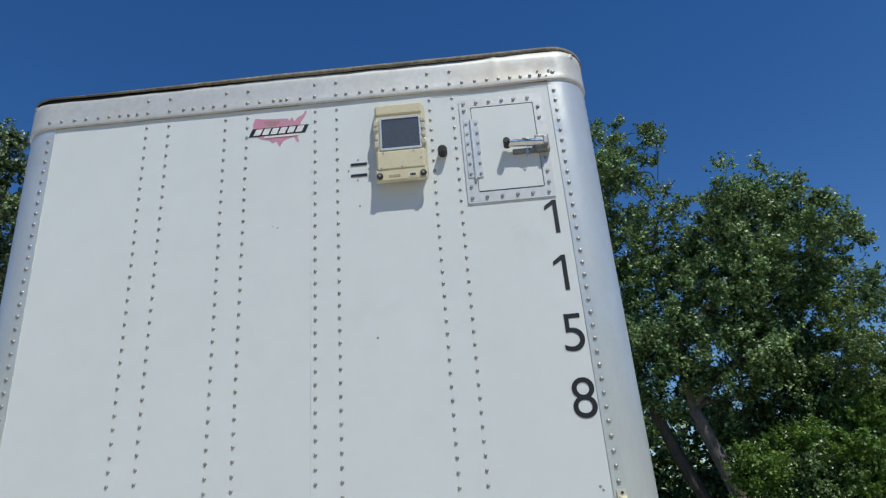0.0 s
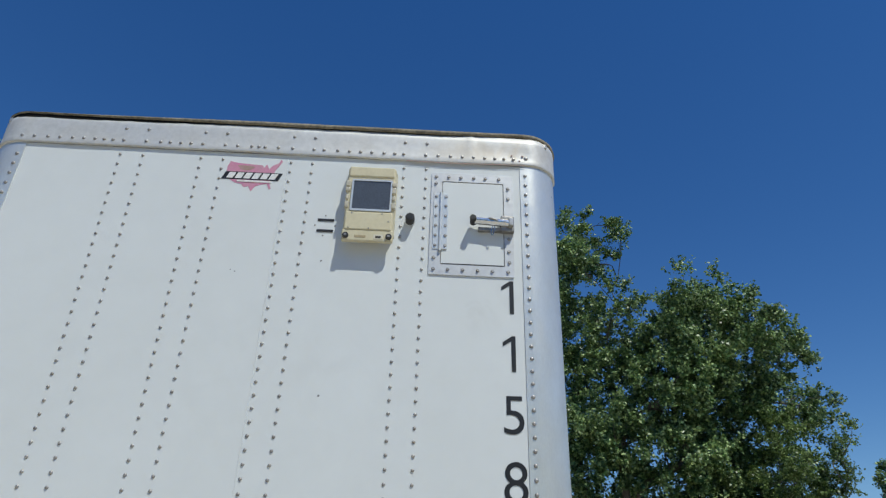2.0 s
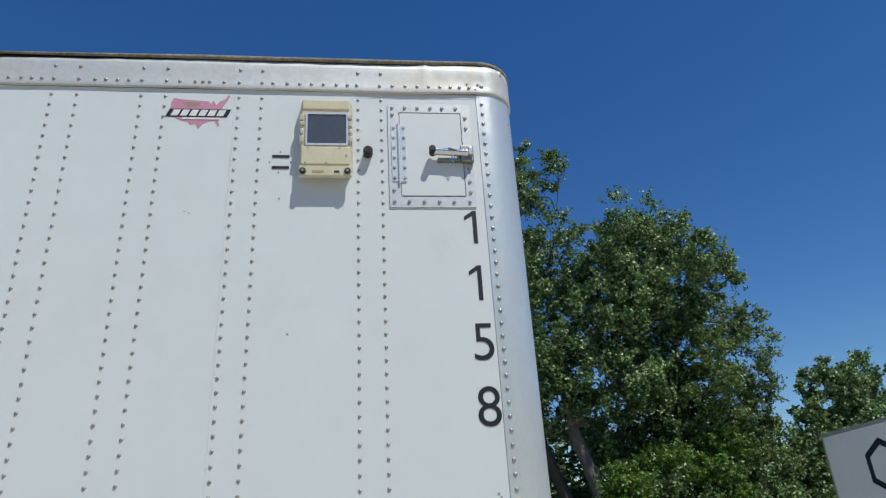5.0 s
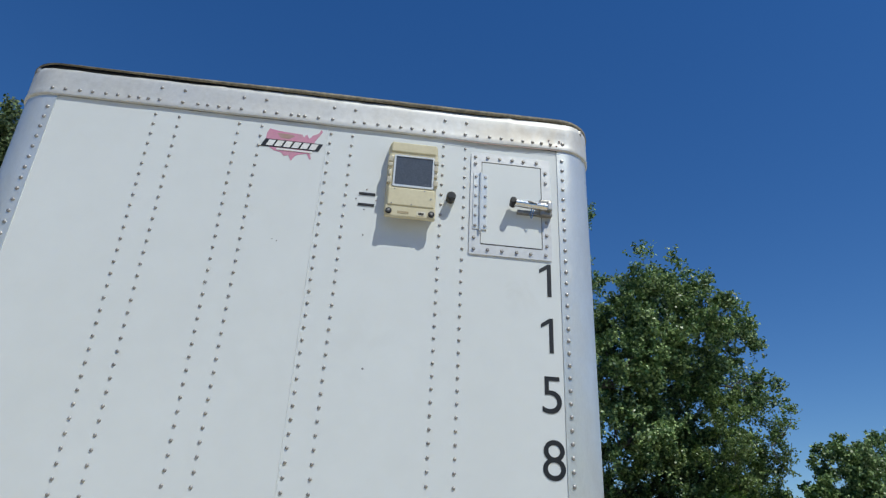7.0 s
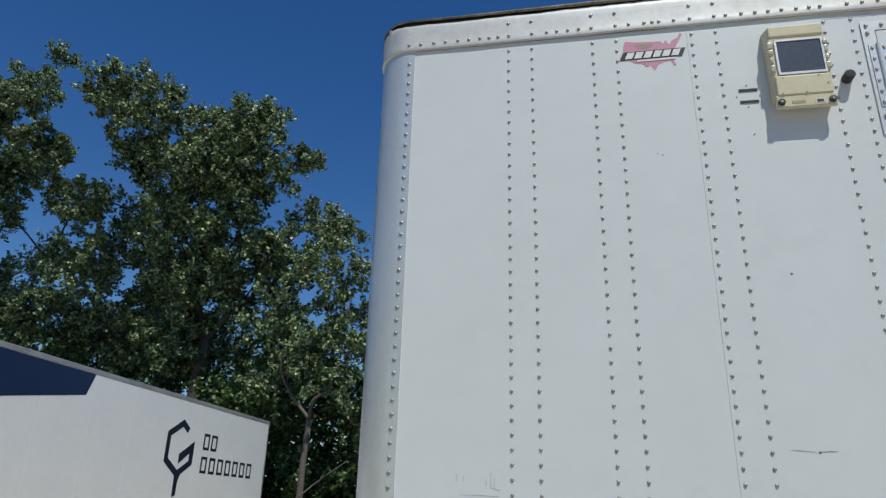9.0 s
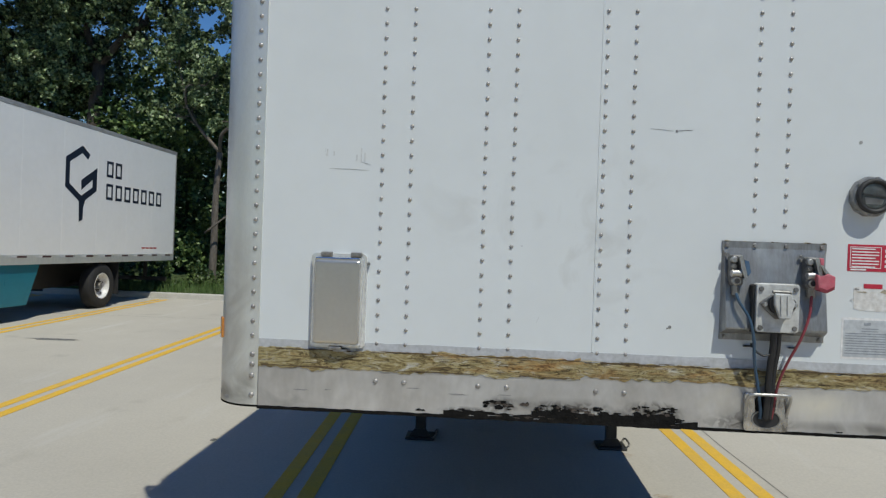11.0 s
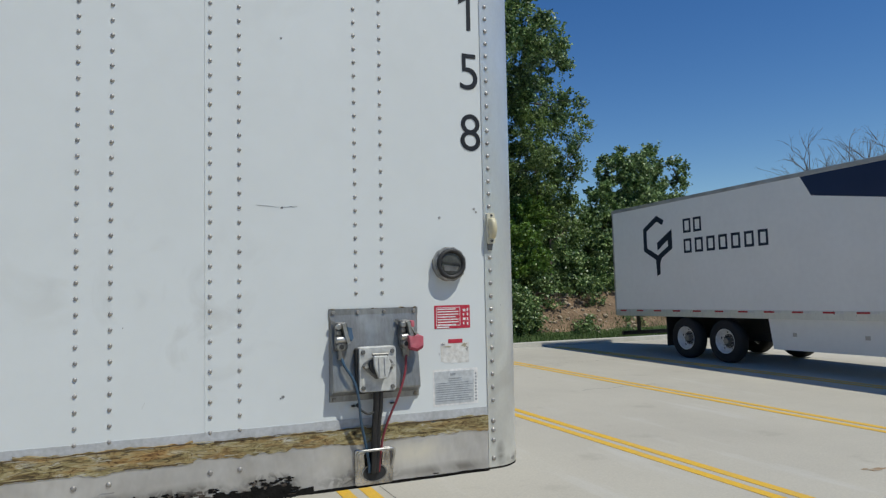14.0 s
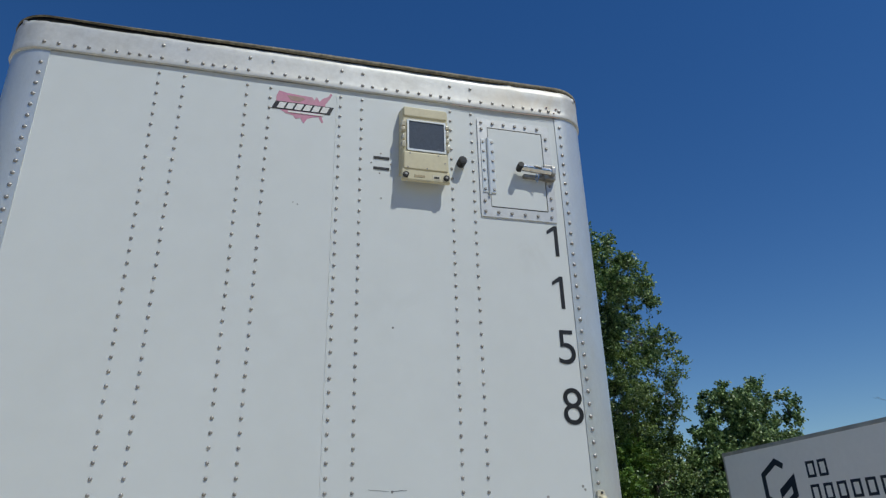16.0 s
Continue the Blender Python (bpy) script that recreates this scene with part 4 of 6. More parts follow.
hatch_rivets = [(x, 3.873) for x in (0.768, 0.827, 0.885, 0.945, 1.0, 1.064)] + [(x, 3.383) for x in (0.768, 0.832, 0.898, 0.965, 1.03, 1.1)]
hatch_rivets += [(0.768, z) for z in (3.835, 3.44)] + [(1.106, z) for z in (3.82, 3.765, 3.55, 3.485, 3.43)]
for x, z in hatch_rivets:
    part("hatch_rivet", rod((x, -0.005, z), (x, -0.013, z), 0.009, 0.0055, 10), M["rivet"], hatch)
latch = part("bolt_latch", box(1.068, 1.128, -0.035, -0.005, 3.575, 3.655, 0.004), M["casting"], hatch, "chromed bolt latch with black knob")
part("latch_bracket", box(0.965, 1.13, -0.026, -0.004, 3.578, 3.596, 0.003), M["casting"], latch)
part("latch_body", rod((0.948, -0.037, 3.622), (1.12, -0.037, 3.612), 0.0178, seg=20, bevel=0.002), M["chrome"], latch, "polished round bolt")
part("latch_block", box(1.1, 1.122, -0.056, -0.02, 3.594, 3.636, 0.004), M["dull_chrome"], latch)
part("latch_knob", rod((0.944, -0.02, 3.619), (0.938, -0.068, 3.622), 0.0165, 0.015, 18, bevel=0.003), M["rubber"], latch, "black knob")
part("latch_pin", tube(smooth_path([(1.01, -0.053, 3.628), (1.03, -0.058, 3.622), (1.05, -0.053, 3.617)]), 0.004), M["casting"], latch)
part("safety_wire", tube(smooth_path([(1.03, -0.036, 3.6), (1.022, -0.034, 3.57), (1.028, -0.033, 3.55), (1.036, -0.034, 3.575), (1.04, -0.036, 3.6)]), 0.0022, 6), M["chrome"], latch)

# ---- tracking unit ----
def tapered_block(x0, x1, z0, z1, depth, inset, bevel):
    bm = bmesh.new()
    back = [(x0, z0), (x1, z0), (x1, z1), (x0, z1)]
    f = [(x0 + inset, z0 + inset * 0.4), (x1 - inset, z0 + inset * 0.4), (x1 - inset, z1 - inset * 1.3), (x0 + inset, z1 - inset * 1.3)]
    vb = [bm.verts.new((u, 0.0, v)) for u, v in back]
    vf = [bm.verts.new((u, -depth, v)) for u, v in f]
    bm.faces.new(vf)
    bm.faces.new(vb[::-1])
    for i in range(4):
        j = (i + 1) % 4
        bm.faces.new((vb[i], vb[j], vf[j], vf[i]))
    bmesh.ops.bevel(bm, geom=bm.edges[:], offset=bevel, segments=3, profile=0.5, affect="EDGES")
    return bm


UX0, UX1, UZ0, UZ1 = 0.354, 0.588, 3.488, 3.874
unit = part("tracking_unit", tapered_block(UX0, UX1, UZ0 + 0.034, UZ1, 0.058, 0.008, 0.007), M["cream"], trailer, "yellowed cream plastic tracking unit with solar panel")
part("unit_cover", box(UX0 + 0.012, UX1 - 0.012, -0.066, -0.05, UZ0 + 0.042, UZ0 + 0.135, 0.006), M["cream"], unit)
part("unit_hood", box(UX0 + 0.012, UX1 - 0.012, -0.064, -0.05, UZ1 - 0.06, UZ1 - 0.006, 0.006), M["cream"], unit)
part("screen_frame", frame_plate(rounded(0.383, 0.568, 3.628, 3.797, 0.006, 3), rounded(0.391, 0.560, 3.638, 3.789, 0.004, 3), on_nose(-0.056), 0.01), M["alu"], unit, "aluminium rim round the solar panel")
part("solar_panel", box(0.389, 0.562, -0.0625, -0.054, 3.636, 3.791, 0.001, seg=1), M["solar"], unit, "dark glass solar panel")
for x in (UX0 + 0.012, UX1 - 0.012):
    for z in (3.772, 3.742, 3.7, 3.66):
        w, h = patches.uniform(0.007, 0.012), patches.uniform(0.008, 0.017)
        part("unit_clip", box(x - w, x + w, -0.066 - patches.uniform(0, 0.004), -0.04, z - h, z + h, 0.005, seg=3), M["clip_clear"], unit, "yellowed clear clip")
part("tape_residue", box(0.385, 0.566, -0.0600, -0.05, 3.797, 3.803, 0.001, seg=1), M["cream_dark"], unit)
for x in (UX0 + 0.022, UX1 - 0.022):
    part("unit_foot", rod((x, -0.045, UZ0 + 0.012), (x, -0.071, UZ0 + 0.012), 0.015, 0.014, 18, bevel=0.002), M["rubber"], unit, "round black rubber foot")
    part("foot_screw", rod((x, -0.07, UZ0 + 0.012), (x, -0.0735, UZ0 + 0.012), 0.006, seg=10), M["casting"], unit)
part("unit_base", box(UX0 + 0.004, UX1 - 0.004, -0.062, -0.04, UZ0 - 0.012, UZ0 + 0.046, 0.006), M["cream"], unit)
part("unit_label", box(0.415, 0.465, -0.0632, -0.06, UZ0 + 0.004, UZ0 + 0.016), M["cream_dark"], unit)
part("port_recess", box(0.5, 0.54, -0.0632, -0.06, UZ0 + 0.0, UZ0 + 0.022), M["cream_white"], unit)
part("port", box(0.508, 0.532, -0.0652, -0.06, UZ0 + 0.005, UZ0 + 0.015, 0.001, seg=1), M["rubber"], unit)
for x, z in ((0.395, 3.614), (0.53, 3.614), (0.385, 3.538), (0.475, 3.538), (0.56, 3.576)):
    part("unit_screw", rod((x, -0.064, z), (x, -0.0685, z), 0.0035, seg=8), M["casting"], unit)

bumper = part("rubber_bumper", rod((0.655, 0.0, 3.622), (0.655, -0.046, 3.622), 0.021, 0.021, 24, bevel=0.004), M["rubber"], trailer, "black rubber bumper stud")
part("bumper_recess", rod((0.655, -0.044, 3.622), (0.655, -0.0472, 3.622), 0.013, seg=18), M["black_vinyl"], bumper)
for z in (3.608, 3.552):
    part("black_strip", box(0.238, 0.312, -0.004, 0.0, z - 0.006, z + 0.006, 0.001, seg=1), M["black_vinyl"], trailer, "short black plastic strip")
for x, z in ((0.272, 3.632), (0.228, 3.58), (0.318, 3.58), (0.268, 3.528), (0.275, 3.40)):
    part("small_rivet", rod((x, 0.0, z), (x, -0.003, z), 0.004, 0.003, 8), M["rivet"], trailer)

# ---- lettering and stickers ----
for digit, x, z in (("5", 1.113, 2.742), ("8", 1.114, 2.482)):
    text_part("number_decal", digit, lambda u, v, d, x=x, z=z: Vector((x + u * 0.95, -d, z + v)), 0.155, M["black_vinyl"], trailer, "black vinyl unit number " + digit, 0.002, -0.0008)
ONE = [(0.004, -0.0775), (0.022, -0.0775), (0.022, 0.0775), (0.006, 0.0775), (-0.032, 0.05), (-0.032, 0.032), (0.004, 0.055)]
for x, z in ((1.1, 3.263), (1.103, 3.006)):
    part("number_decal", slab([(x + u, z + v) for u, v in ONE], on_nose(), 0.002), M["black_vinyl"], trailer, "black vinyl unit number 1")

MAP = [(-.98, .62), (-.9, .95), (-.6, .86), (0, .8), (.28, .78), (.36, .62), (.44, .84), (.55, .55), (.66, .78), (.86, .95), (.93, 1.2), (1, 1.1), (.9, .78), (.78, .48), (.74, .2), (.66, -.12), (.62, -.3), (.72, -.72), (.66, -.78), (.54, -.42), (.3, -.5), (.14, -.62), (.02, -.95), (-.1, -.62), (-.26, -.7), (-.36, -.5), (-.62, -.42), (-.84, -.2), (-.98, .1)]
decal = part("map_decal", slab([(-0.09 + 0.128 * u, 3.824 + 0.086 * v) for u, v in MAP], on_nose(), 0.0012), M["pink"], trailer, "sun-faded pink decal with a black band")
part("decal_patch", slab([(-0.17, 3.886), (-0.1, 3.884), (-0.085, 3.876), (-0.11, 3.858), (-0.15, 3.86)], on_nose(-0.001), 0.0008), M["decal_brown"], decal)
part("decal_band", slab([(-0.234, 3.806), (0.03, 3.806), (0.047, 3.848), (-0.217, 3.848)], on_nose(-0.001), 0.0012), M["black_vinyl"], decal)
for k in range(6):
    x = -0.205 + 0.039 * k
    part("decal_bar", slab([(x - 0.006, 3.811), (x + 0.024, 3.811), (x + 0.037, 3.843), (x + 0.007, 3.843)], on_nose(-0.003), 0.001), M["label_white"], decal)
part("decal_strip", box(-0.16, 0.0, -0.0035, 0.0, 3.793, 3.802), M["label_white"], decal)

label_red = part("warning_label", slab(rounded(0.936, 1.094, 1.676, 1.770, 0.002, 2), on_nose(), 0.0012), M["red_label"], trailer, "red sticker with white print bars")
for k in range(7):
    z = 1.755 - 0.0105 * k
    part("print_bar", box(0.95, 1.03 + (0.012 if k % 3 else 0.0), -0.0022, 0.0, z - 0.0026, z + 0.0018), M["label_white"], label_red)
part("print_bar", box(0.946, 1.0, -0.0022, 0.0, 1.679, 1.684), M["label_white"], label_red)
for k in range(4):
    part("print_bar", box(1.062, 1.068 + 0.006 * (k % 2), -0.0022, 0.0, 1.69 + 0.018 * k, 1.70 + 0.018 * k), M["label_white"], label_red)
    part("print_bar", box(1.08, 1.086, -0.0022, 0.0, 1.688 + 0.019 * k, 1.70 + 0.019 * k), M["label_white"], label_red)
part("print_frame", frame_plate([(0.944, 1.687), (1.05, 1.687), (1.05, 1.762), (0.944, 1.762)], [(0.946, 1.689), (1.048, 1.689), (1.048, 1.760), (0.946, 1.760)], on_nose(-0.001), 0.0012), M["label_white"], label_red)
torn = part("torn_label", ragged_strip(0.962, 1.086, 1.538, 1.618, 0.0, 0.001, 0.012, 0.008, 0.006, 21), M["torn_paper"], trailer, "torn paper residue of an old label")
part("label_remnant", box(0.995, 1.058, -0.0018, 0.0, 1.616, 1.632), M["red_label"], torn)
for k, (x, z, rx, rz, key) in enumerate(((1.066, 1.607, 0.016, 0.01, "ply_pale"), (1.078, 1.592, 0.008, 0.012, "dull_mark"), (0.972, 1.612, 0.012, 0.006, "dull_mark"), (0.99, 1.603, 0.02, 0.004, "ply_pale"), (0.956, 1.575, 0.005, 0.008, "faint"))):
    part("paper_flake", blob_plate(x, z, rx, rz, 200 + k, -0.001, 0.0006 + 0.0001 * k), M[key], torn)
spec_back = part("spec_label", slab(rounded(0.925, 1.124, 1.366, 1.512, 0.003, 2), on_nose(), 0.0008), M["label_white"], trailer, "grey specification sticker with print bars")
part("spec_field", slab(rounded(0.932, 1.106, 1.374, 1.504, 0.002, 2), on_nose(-0.0008), 0.0008), M["label_grey"], spec_back)
part("spec_mark", box(1.0, 1.024, -0.0028, 0.0, 1.486, 1.496, 0.0005, seg=1), M["print_grey"], spec_back)
for k in range(11):
    z = 1.474 - 0.0088 * k
    part("print_bar", box(0.938 + (0.055 if k < 2 else 0), 1.1 - (0.05 if k < 2 else 0.01 * (k % 3)), -0.0026, 0.0, z - 0.0014, z + 0.0014), M["print_grey"], spec_back)
for k in range(9):
    part("print_bar", box(1.111, 1.118, -0.0018, 0.0, 1.38 + 0.013 * k, 1.387 + 0.013 * k), M["print_grey"], spec_back)

# scratches, dots and smears
def mark(x0, z0, x1, z1, w, mat, seed=0, y=0.0):
    n = 8
    bm = bmesh.new()
    rows = []
    for i in range(n + 1):
        t = i / n
        x, z = x0 + (x1 - x0) * t, z0 + (z1 - z0) * t + 0.0018 * noise.noise((seed, t * 3, 1))
        ww = w * (0.5 + 0.5 * abs(noise.noise((seed, t * 6, 4))) + 0.3 * (1 - abs(2 * t - 1)))
        rows.append([bm.verts.new((x, y - 0.001, z + s * ww)) for s in (-1, 1)])
    for a, b in zip(rows, rows[1:]):
        bm.faces.new((a[0], b[0], b[1], a[1]))
    part("scratch", bm, mat, trailer)


mark(0.238, 2.160, 0.318, 2.154, 0.0012, M["scuff"], 1)
mark(0.334, 2.154, 0.388, 2.158, 0.0014, M["scuff"], 2)
mark(-0.92, 1.987, -0.775, 1.984, 0.0009, M["scuff"], 3)
mark(-0.80, 2.012, -0.768, 2.004, 0.001, M["scuff"], 4)
mark(-0.938, 2.058, -0.93, 2.02, 0.001, M["scuff"], 5)
for k, (x0, z0, x1, z1) in enumerate(((-0.135, 1.47, -0.144, 1.447), (0.175, 1.81, 0.168, 1.775))):
    mark(x0, z0, x1, z1, 0.003, M["faint"], 11 + k)
for x, z, r in ((0.331, 2.798, 0.0048), (0.331, 2.152, 0.005), (0.331, 1.452, 0.006), (0.322, 1.447, 0.003), (-0.205, 1.725, 0.002), (0.966, 2.128, 0.006), (1.123, 2.168, 0.006), (1.132, 2.155, 0.005), (-0.09, 3.33, 0.003), (-0.11, 3.338, 0.0025), (0.72, 2.3, 0.002)):
    part("paint_chip", rod((x, 0.0, z), (x, -0.0012, z), r, seg=7), M["dull_mark"] if x > 0.9 else M["scuff"], trailer)
for k, (x, z0, z1) in enumerate(((-0.93, 2.03, 2.06), (-0.905, 2.035, 2.05), (-0.803, 2.01, 2.065), (-0.79, 2.015, 2.045), (-0.82, 2.02, 2.04))):
    part("scratch", ragged_strip(x - 0.0025, x + 0.0025, z0, z1, 0.0, 0.0008, 0.004, 0.004, 0.0025, k), M["faint"], trailer)

# ---- vent, lamps and box on the nose ----
def ring_of(cx, cz, prof, seg, turn=0.0):
    """A turned piece on the nose: profile pairs of radius and height."""
    bm = bmesh.new()
    rings = [[bm.verts.new((cx + r * math.cos(a), -h, cz + r * math.sin(a))) for a in (2 * math.pi * (k + turn) / seg for k in range(seg))] for r, h in prof]
    for a, b in zip(rings, rings[1:]):
        for k in range(seg):
            bm.faces.new((a[k], a[(k + 1) % seg], b[(k + 1) % seg], b[k]))
    return bm


VX, VZ = 1.0, 1.938
vent = part("round_vent", ring_of(VX, VZ, ((0.071, 0.0), (0.0715, 0.026), (0.068, 0.031), (0.062, 0.032), (0.06, 0.026)), 12, 0.5), M["vent_shell"], trailer, "round grey vent with a black ring and smoked cover")
for a in (22, 82, 142, 202, 262, 322):
    p = (VX + 0.062 * math.cos(radians(a)), VZ + 0.062 * math.sin(radians(a)))
    part("vent_lug", rod((p[0], -0.004, p[1]), (p[0], -0.036, p[1]), 0.0085, 0.0075, 10, bevel=0.002), M["vent_shell"], vent)
part("vent_ring", ring_of(VX, VZ, ((0.062, 0.024), (0.061, 0.042), (0.056, 0.047), (0.049, 0.046), (0.044, 0.036)), 36), M["rubber"], vent, "thick black rubber ring", True)
part("vent_cover", rod((VX, -0.02, VZ), (VX, -0.0385, VZ), 0.046, 0.045, 32, bevel=0.003), M["vent_glass"], vent, "smoked dark cover")
part("vent_bar", slab([(-0.041, 0.004), (0.038, -0.006), (0.038, -0.001), (-0.041, 0.01)], lambda u, v, d: Vector((VX + u, -0.038 - d, VZ + v)), 0.005), M["rubber"], vent)
# the pale reflection low in the cover, put in as a thin grey plate
part("vent_baffle", slab([(-0.03, -0.028), (0.024, -0.03), (0.032, -0.01), (-0.034, -0.004)], lambda u, v, d: Vector((VX + u, -0.038 - d, VZ + v)), 0.0012), M["vent_metal"], vent, "grey plate standing for a reflection in the cover")
lamp = part("clearance_lamp", slab(rounded(1.176, 1.21, 2.022, 2.152, 0.008, 3), on_nose(0.0), 0.02), M["cream_white"], trailer, "ivory plastic clearance lamp housing")
lens_bm = bmesh.new()
lens_rows = []
for k in range(13):
    a = math.pi * k / 12
    lens_rows.append([lens_bm.verts.new((x, -0.018 - dep * math.sin(a) ** 0.7, 2.088 + 0.042 * math.cos(a))) for x, dep in ((1.181, 0.0), (1.183, 0.028), (1.189, 0.034), (1.201, 0.034), (1.207, 0.028), (1.209, 0.0))])
for a, b in zip(lens_rows, lens_rows[1:]):
    for k in range(5):
        lens_bm.faces.new((a[k], a[k + 1], b[k + 1], b[k]))
part("lamp_lens", lens_bm, M["cream"], lamp, "yellowed bulging lens", True)
for zz in (2.034, 2.141):
    part("lamp_screw", rod((1.194, -0.019, zz), (1.194, -0.0225, zz), 0.0055, seg=8), M["rubber"], lamp)
part("lamp_tab", slab([(1.179, 2.024), (1.204, 2.024), (1.198, 1.995), (1.182, 1.995)], on_nose(0.0), 0.012), M["vent_metal"], lamp, "grey tab under the lamp")
def on_corner(angle, s):
    """Plates on a rounded corner: u runs along the curve from the given angle, v is z."""
    r, cx = 0.159, HALF - 0.155
    return lambda u, v, d: Vector((s * (cx + (r + d) * math.sin(radians(angle) + u / r)), 0.155 - (r + d) * math.cos(radians(angle) + u / r), v))


amber = part("amber_marker", slab(rounded(-0.018, 0.018, 1.335, 1.412, 0.004, 2), on_corner(62, -1), 0.008), M["amber"], trailer, "small amber side marker")
part("marker_label", slab([(-0.012, 1.34), (0.006, 1.34), (0.006, 1.35), (-0.012, 1.35)], on_corner(62, -1), 0.009), M["label_white"], amber)
for s in (1, -1):
    for k, (a, z, w, h) in enumerate(((38, 1.12, 0.02, 0.008), (60, 1.13, 0.012, 0.01), (78, 1.25, 0.006, 0.02))):
        rag = [(w * (0.8 + 0.5 * noise.noise((math.cos(t) * 2, math.sin(t) * 2, k + 5 * s))) * math.cos(t), z + h * (0.8 + 0.5 * noise.noise((math.cos(t) * 3, math.sin(t) * 3, k))) * math.sin(t)) for t in (2 * math.pi * i / 18 for i in range(18))]
        part("corner_scuff", slab(rag, on_corner(a, s), 0.0008), M["dull_mark"], trailer)

doc = part("document_box", slab(rounded(-0.972, -0.768, 1.330, 1.674, 0.016, 4), on_nose(), 0.014), M["clear_rim"], trailer, "polished aluminium document box with rounded lid and clips")
lidbm = slab(rounded(-0.956, -0.786, 1.345, 1.652, 0.012, 4), on_nose(-0.014), 0.03)
bmesh.ops.bevel(lidbm, geom=[e for e in lidbm.edges if all(v.co.y < -0.04 for v in e.verts)], offset=0.011, segments=4, profile=0.5, affect="EDGES")
part("box_lid", lidbm, M["doc"], doc, "polished aluminium lid with rounded edges")
part("lid_rim", frame_plate(rounded(-0.962, -0.779, 1.338, 1.662, 0.014, 4), rounded(-0.954, -0.788, 1.347, 1.650, 0.012, 4), on_nose(-0.014), 0.016), M["clear_rim"], doc, "bright metal rim")
for x in (-0.915, -0.805):
    part("box_clip", box(x - 0.02, x + 0.02, -0.034, -0.004, 1.664, 1.68, 0.003), M["casting"], doc, "spring clip")
part("rim_bar", rod((-0.952, -0.03, 1.6545), (-0.79, -0.03, 1.6545), 0.0085, seg=14, bevel=0.002), M["chrome"], doc)
part("box_catch", box(-0.9, -0.85, -0.036, -0.01, 1.322, 1.335, 0.003), M["casting"], doc)
part("box_lip", box(-0.88, -0.83, -0.03, -0.004, 1.316, 1.324, 0.002), M["steel"], doc)
part("box_button", rod((-0.762, -0.004, 1.64), (-0.762, -0.016, 1.64), 0.006, seg=10), M["casting"], doc)

# ---- air and electric connections ----
PANEL = ((1.768, 0.005), (1.744, 0.0055), (1.726, 0.0085), (1.466, 0.05), (1.46, 0.049), (1.44, 0.0075), (1.418, 0.007))


def panel_mesh():
    """A bent steel plate: flush flange above, a face that slopes outwards, a return and a lower flange, with closed sides."""
    bm = bmesh.new()
    sides = []
    for x in (0.503, 0.862):
        inner = x + (0.008 if x < 0.6 else -0.008)
        sides.append([bm.verts.new((x if d < 0.008 else inner, -d, z)) for z, d in PANEL])
    for k in range(len(PANEL) - 1):
        bm.faces.new((sides[0][k], sides[0][k + 1], sides[1][k + 1], sides[1][k]))
    for line in sides:
        back = [bm.verts.new((line[0].co.x, 0.0, z)) for z, d in PANEL]
        for k in range(len(PANEL) - 1):
            bm.faces.new((line[k], line[k + 1], back[k + 1], back[k]))
    return bm


plate = part("connection_plate", panel_mesh(), M["steel"], trailer, "dull bent steel plate with air couplings and electric socket")
for x in (0.52, 0.616, 0.722, 0.845):
    part("plate_bolt", rod((x, -0.004, 1.754), (x, -0.012, 1.754), 0.0085, 0.006, 10), M["rivet"], plate)
for x in (0.52, 0.845):
    part("plate_bolt", rod((x, -0.006, 1.428), (x, -0.015, 1.428), 0.0085, 0.006, 6), M["casting"], plate)
for k in range(11):
    part("plate_sealant", blob_plate(patches.uniform(0.51, 0.86), 1.7675 + patches.uniform(-0.001, 0.0015), patches.uniform(0.003, 0.012), patches.uniform(0.001, 0.0028), 300 + k, 0.0, 0.0054 + 0.0001 * k), M["ply_dark"] if k % 3 else M["ply_pale"], plate)

SX, SY = 0.674, -0.036                        # the socket's middle and the place of its back
socket_bm = slab(rounded(0.601, 0.746, 1.456, 1.624, 0.012, 4), on_nose(SY), 0.04)
bmesh.ops.bevel(socket_bm, geom=[e for e in socket_bm.edges if all(v.co.y < SY - 0.03 for v in e.verts)], offset=0.003, segments=2, profile=0.5, affect="EDGES")
socket = part("electric_socket", socket_bm, M["grey_cover"], plate, "grey cast seven-pin socket box")
part("socket_gasket", slab(rounded(0.593, 0.74, 1.45, 1.619, 0.01, 3), on_nose(-0.014), 0.05), M["rubber"], socket)
for x in (0.616, 0.731):
    for z in (1.472, 1.606):
        part("socket_bolt", rod((x, SY - 0.039, z), (x, SY - 0.046, z), 0.0095, 0.0075, 10), M["vent_metal"], socket)
front_of_socket = lambda y0: (lambda u, v, d: Vector((SX + u, y0 - d, 1.55 + v)))
flange = slab([(-0.064, 0.006), (-0.05, 0.02), (-0.022, 0.038), (0.03, 0.036), (0.052, 0.02), (0.062, 0.004), (0.05, -0.012), (0.012, -0.046), (-0.012, -0.046), (-0.052, -0.01)], front_of_socket(SY - 0.039), 0.014)
bmesh.ops.bevel(flange, geom=[e for e in flange.edges if all(v.co.y < SY - 0.05 for v in e.verts)], offset=0.003, segments=2, profile=0.5, affect="EDGES")
part("socket_flange", flange, M["vent_metal"], socket, "dark two-bolt flange")
for s in (-1, 1):
    part("flange_bolt", rod((SX + s * 0.05, SY - 0.05, 1.554), (SX + s * 0.05, SY - 0.061, 1.554), 0.0085, 0.007, 12, bevel=0.001), M["dull_chrome"], socket, "bright bolt")
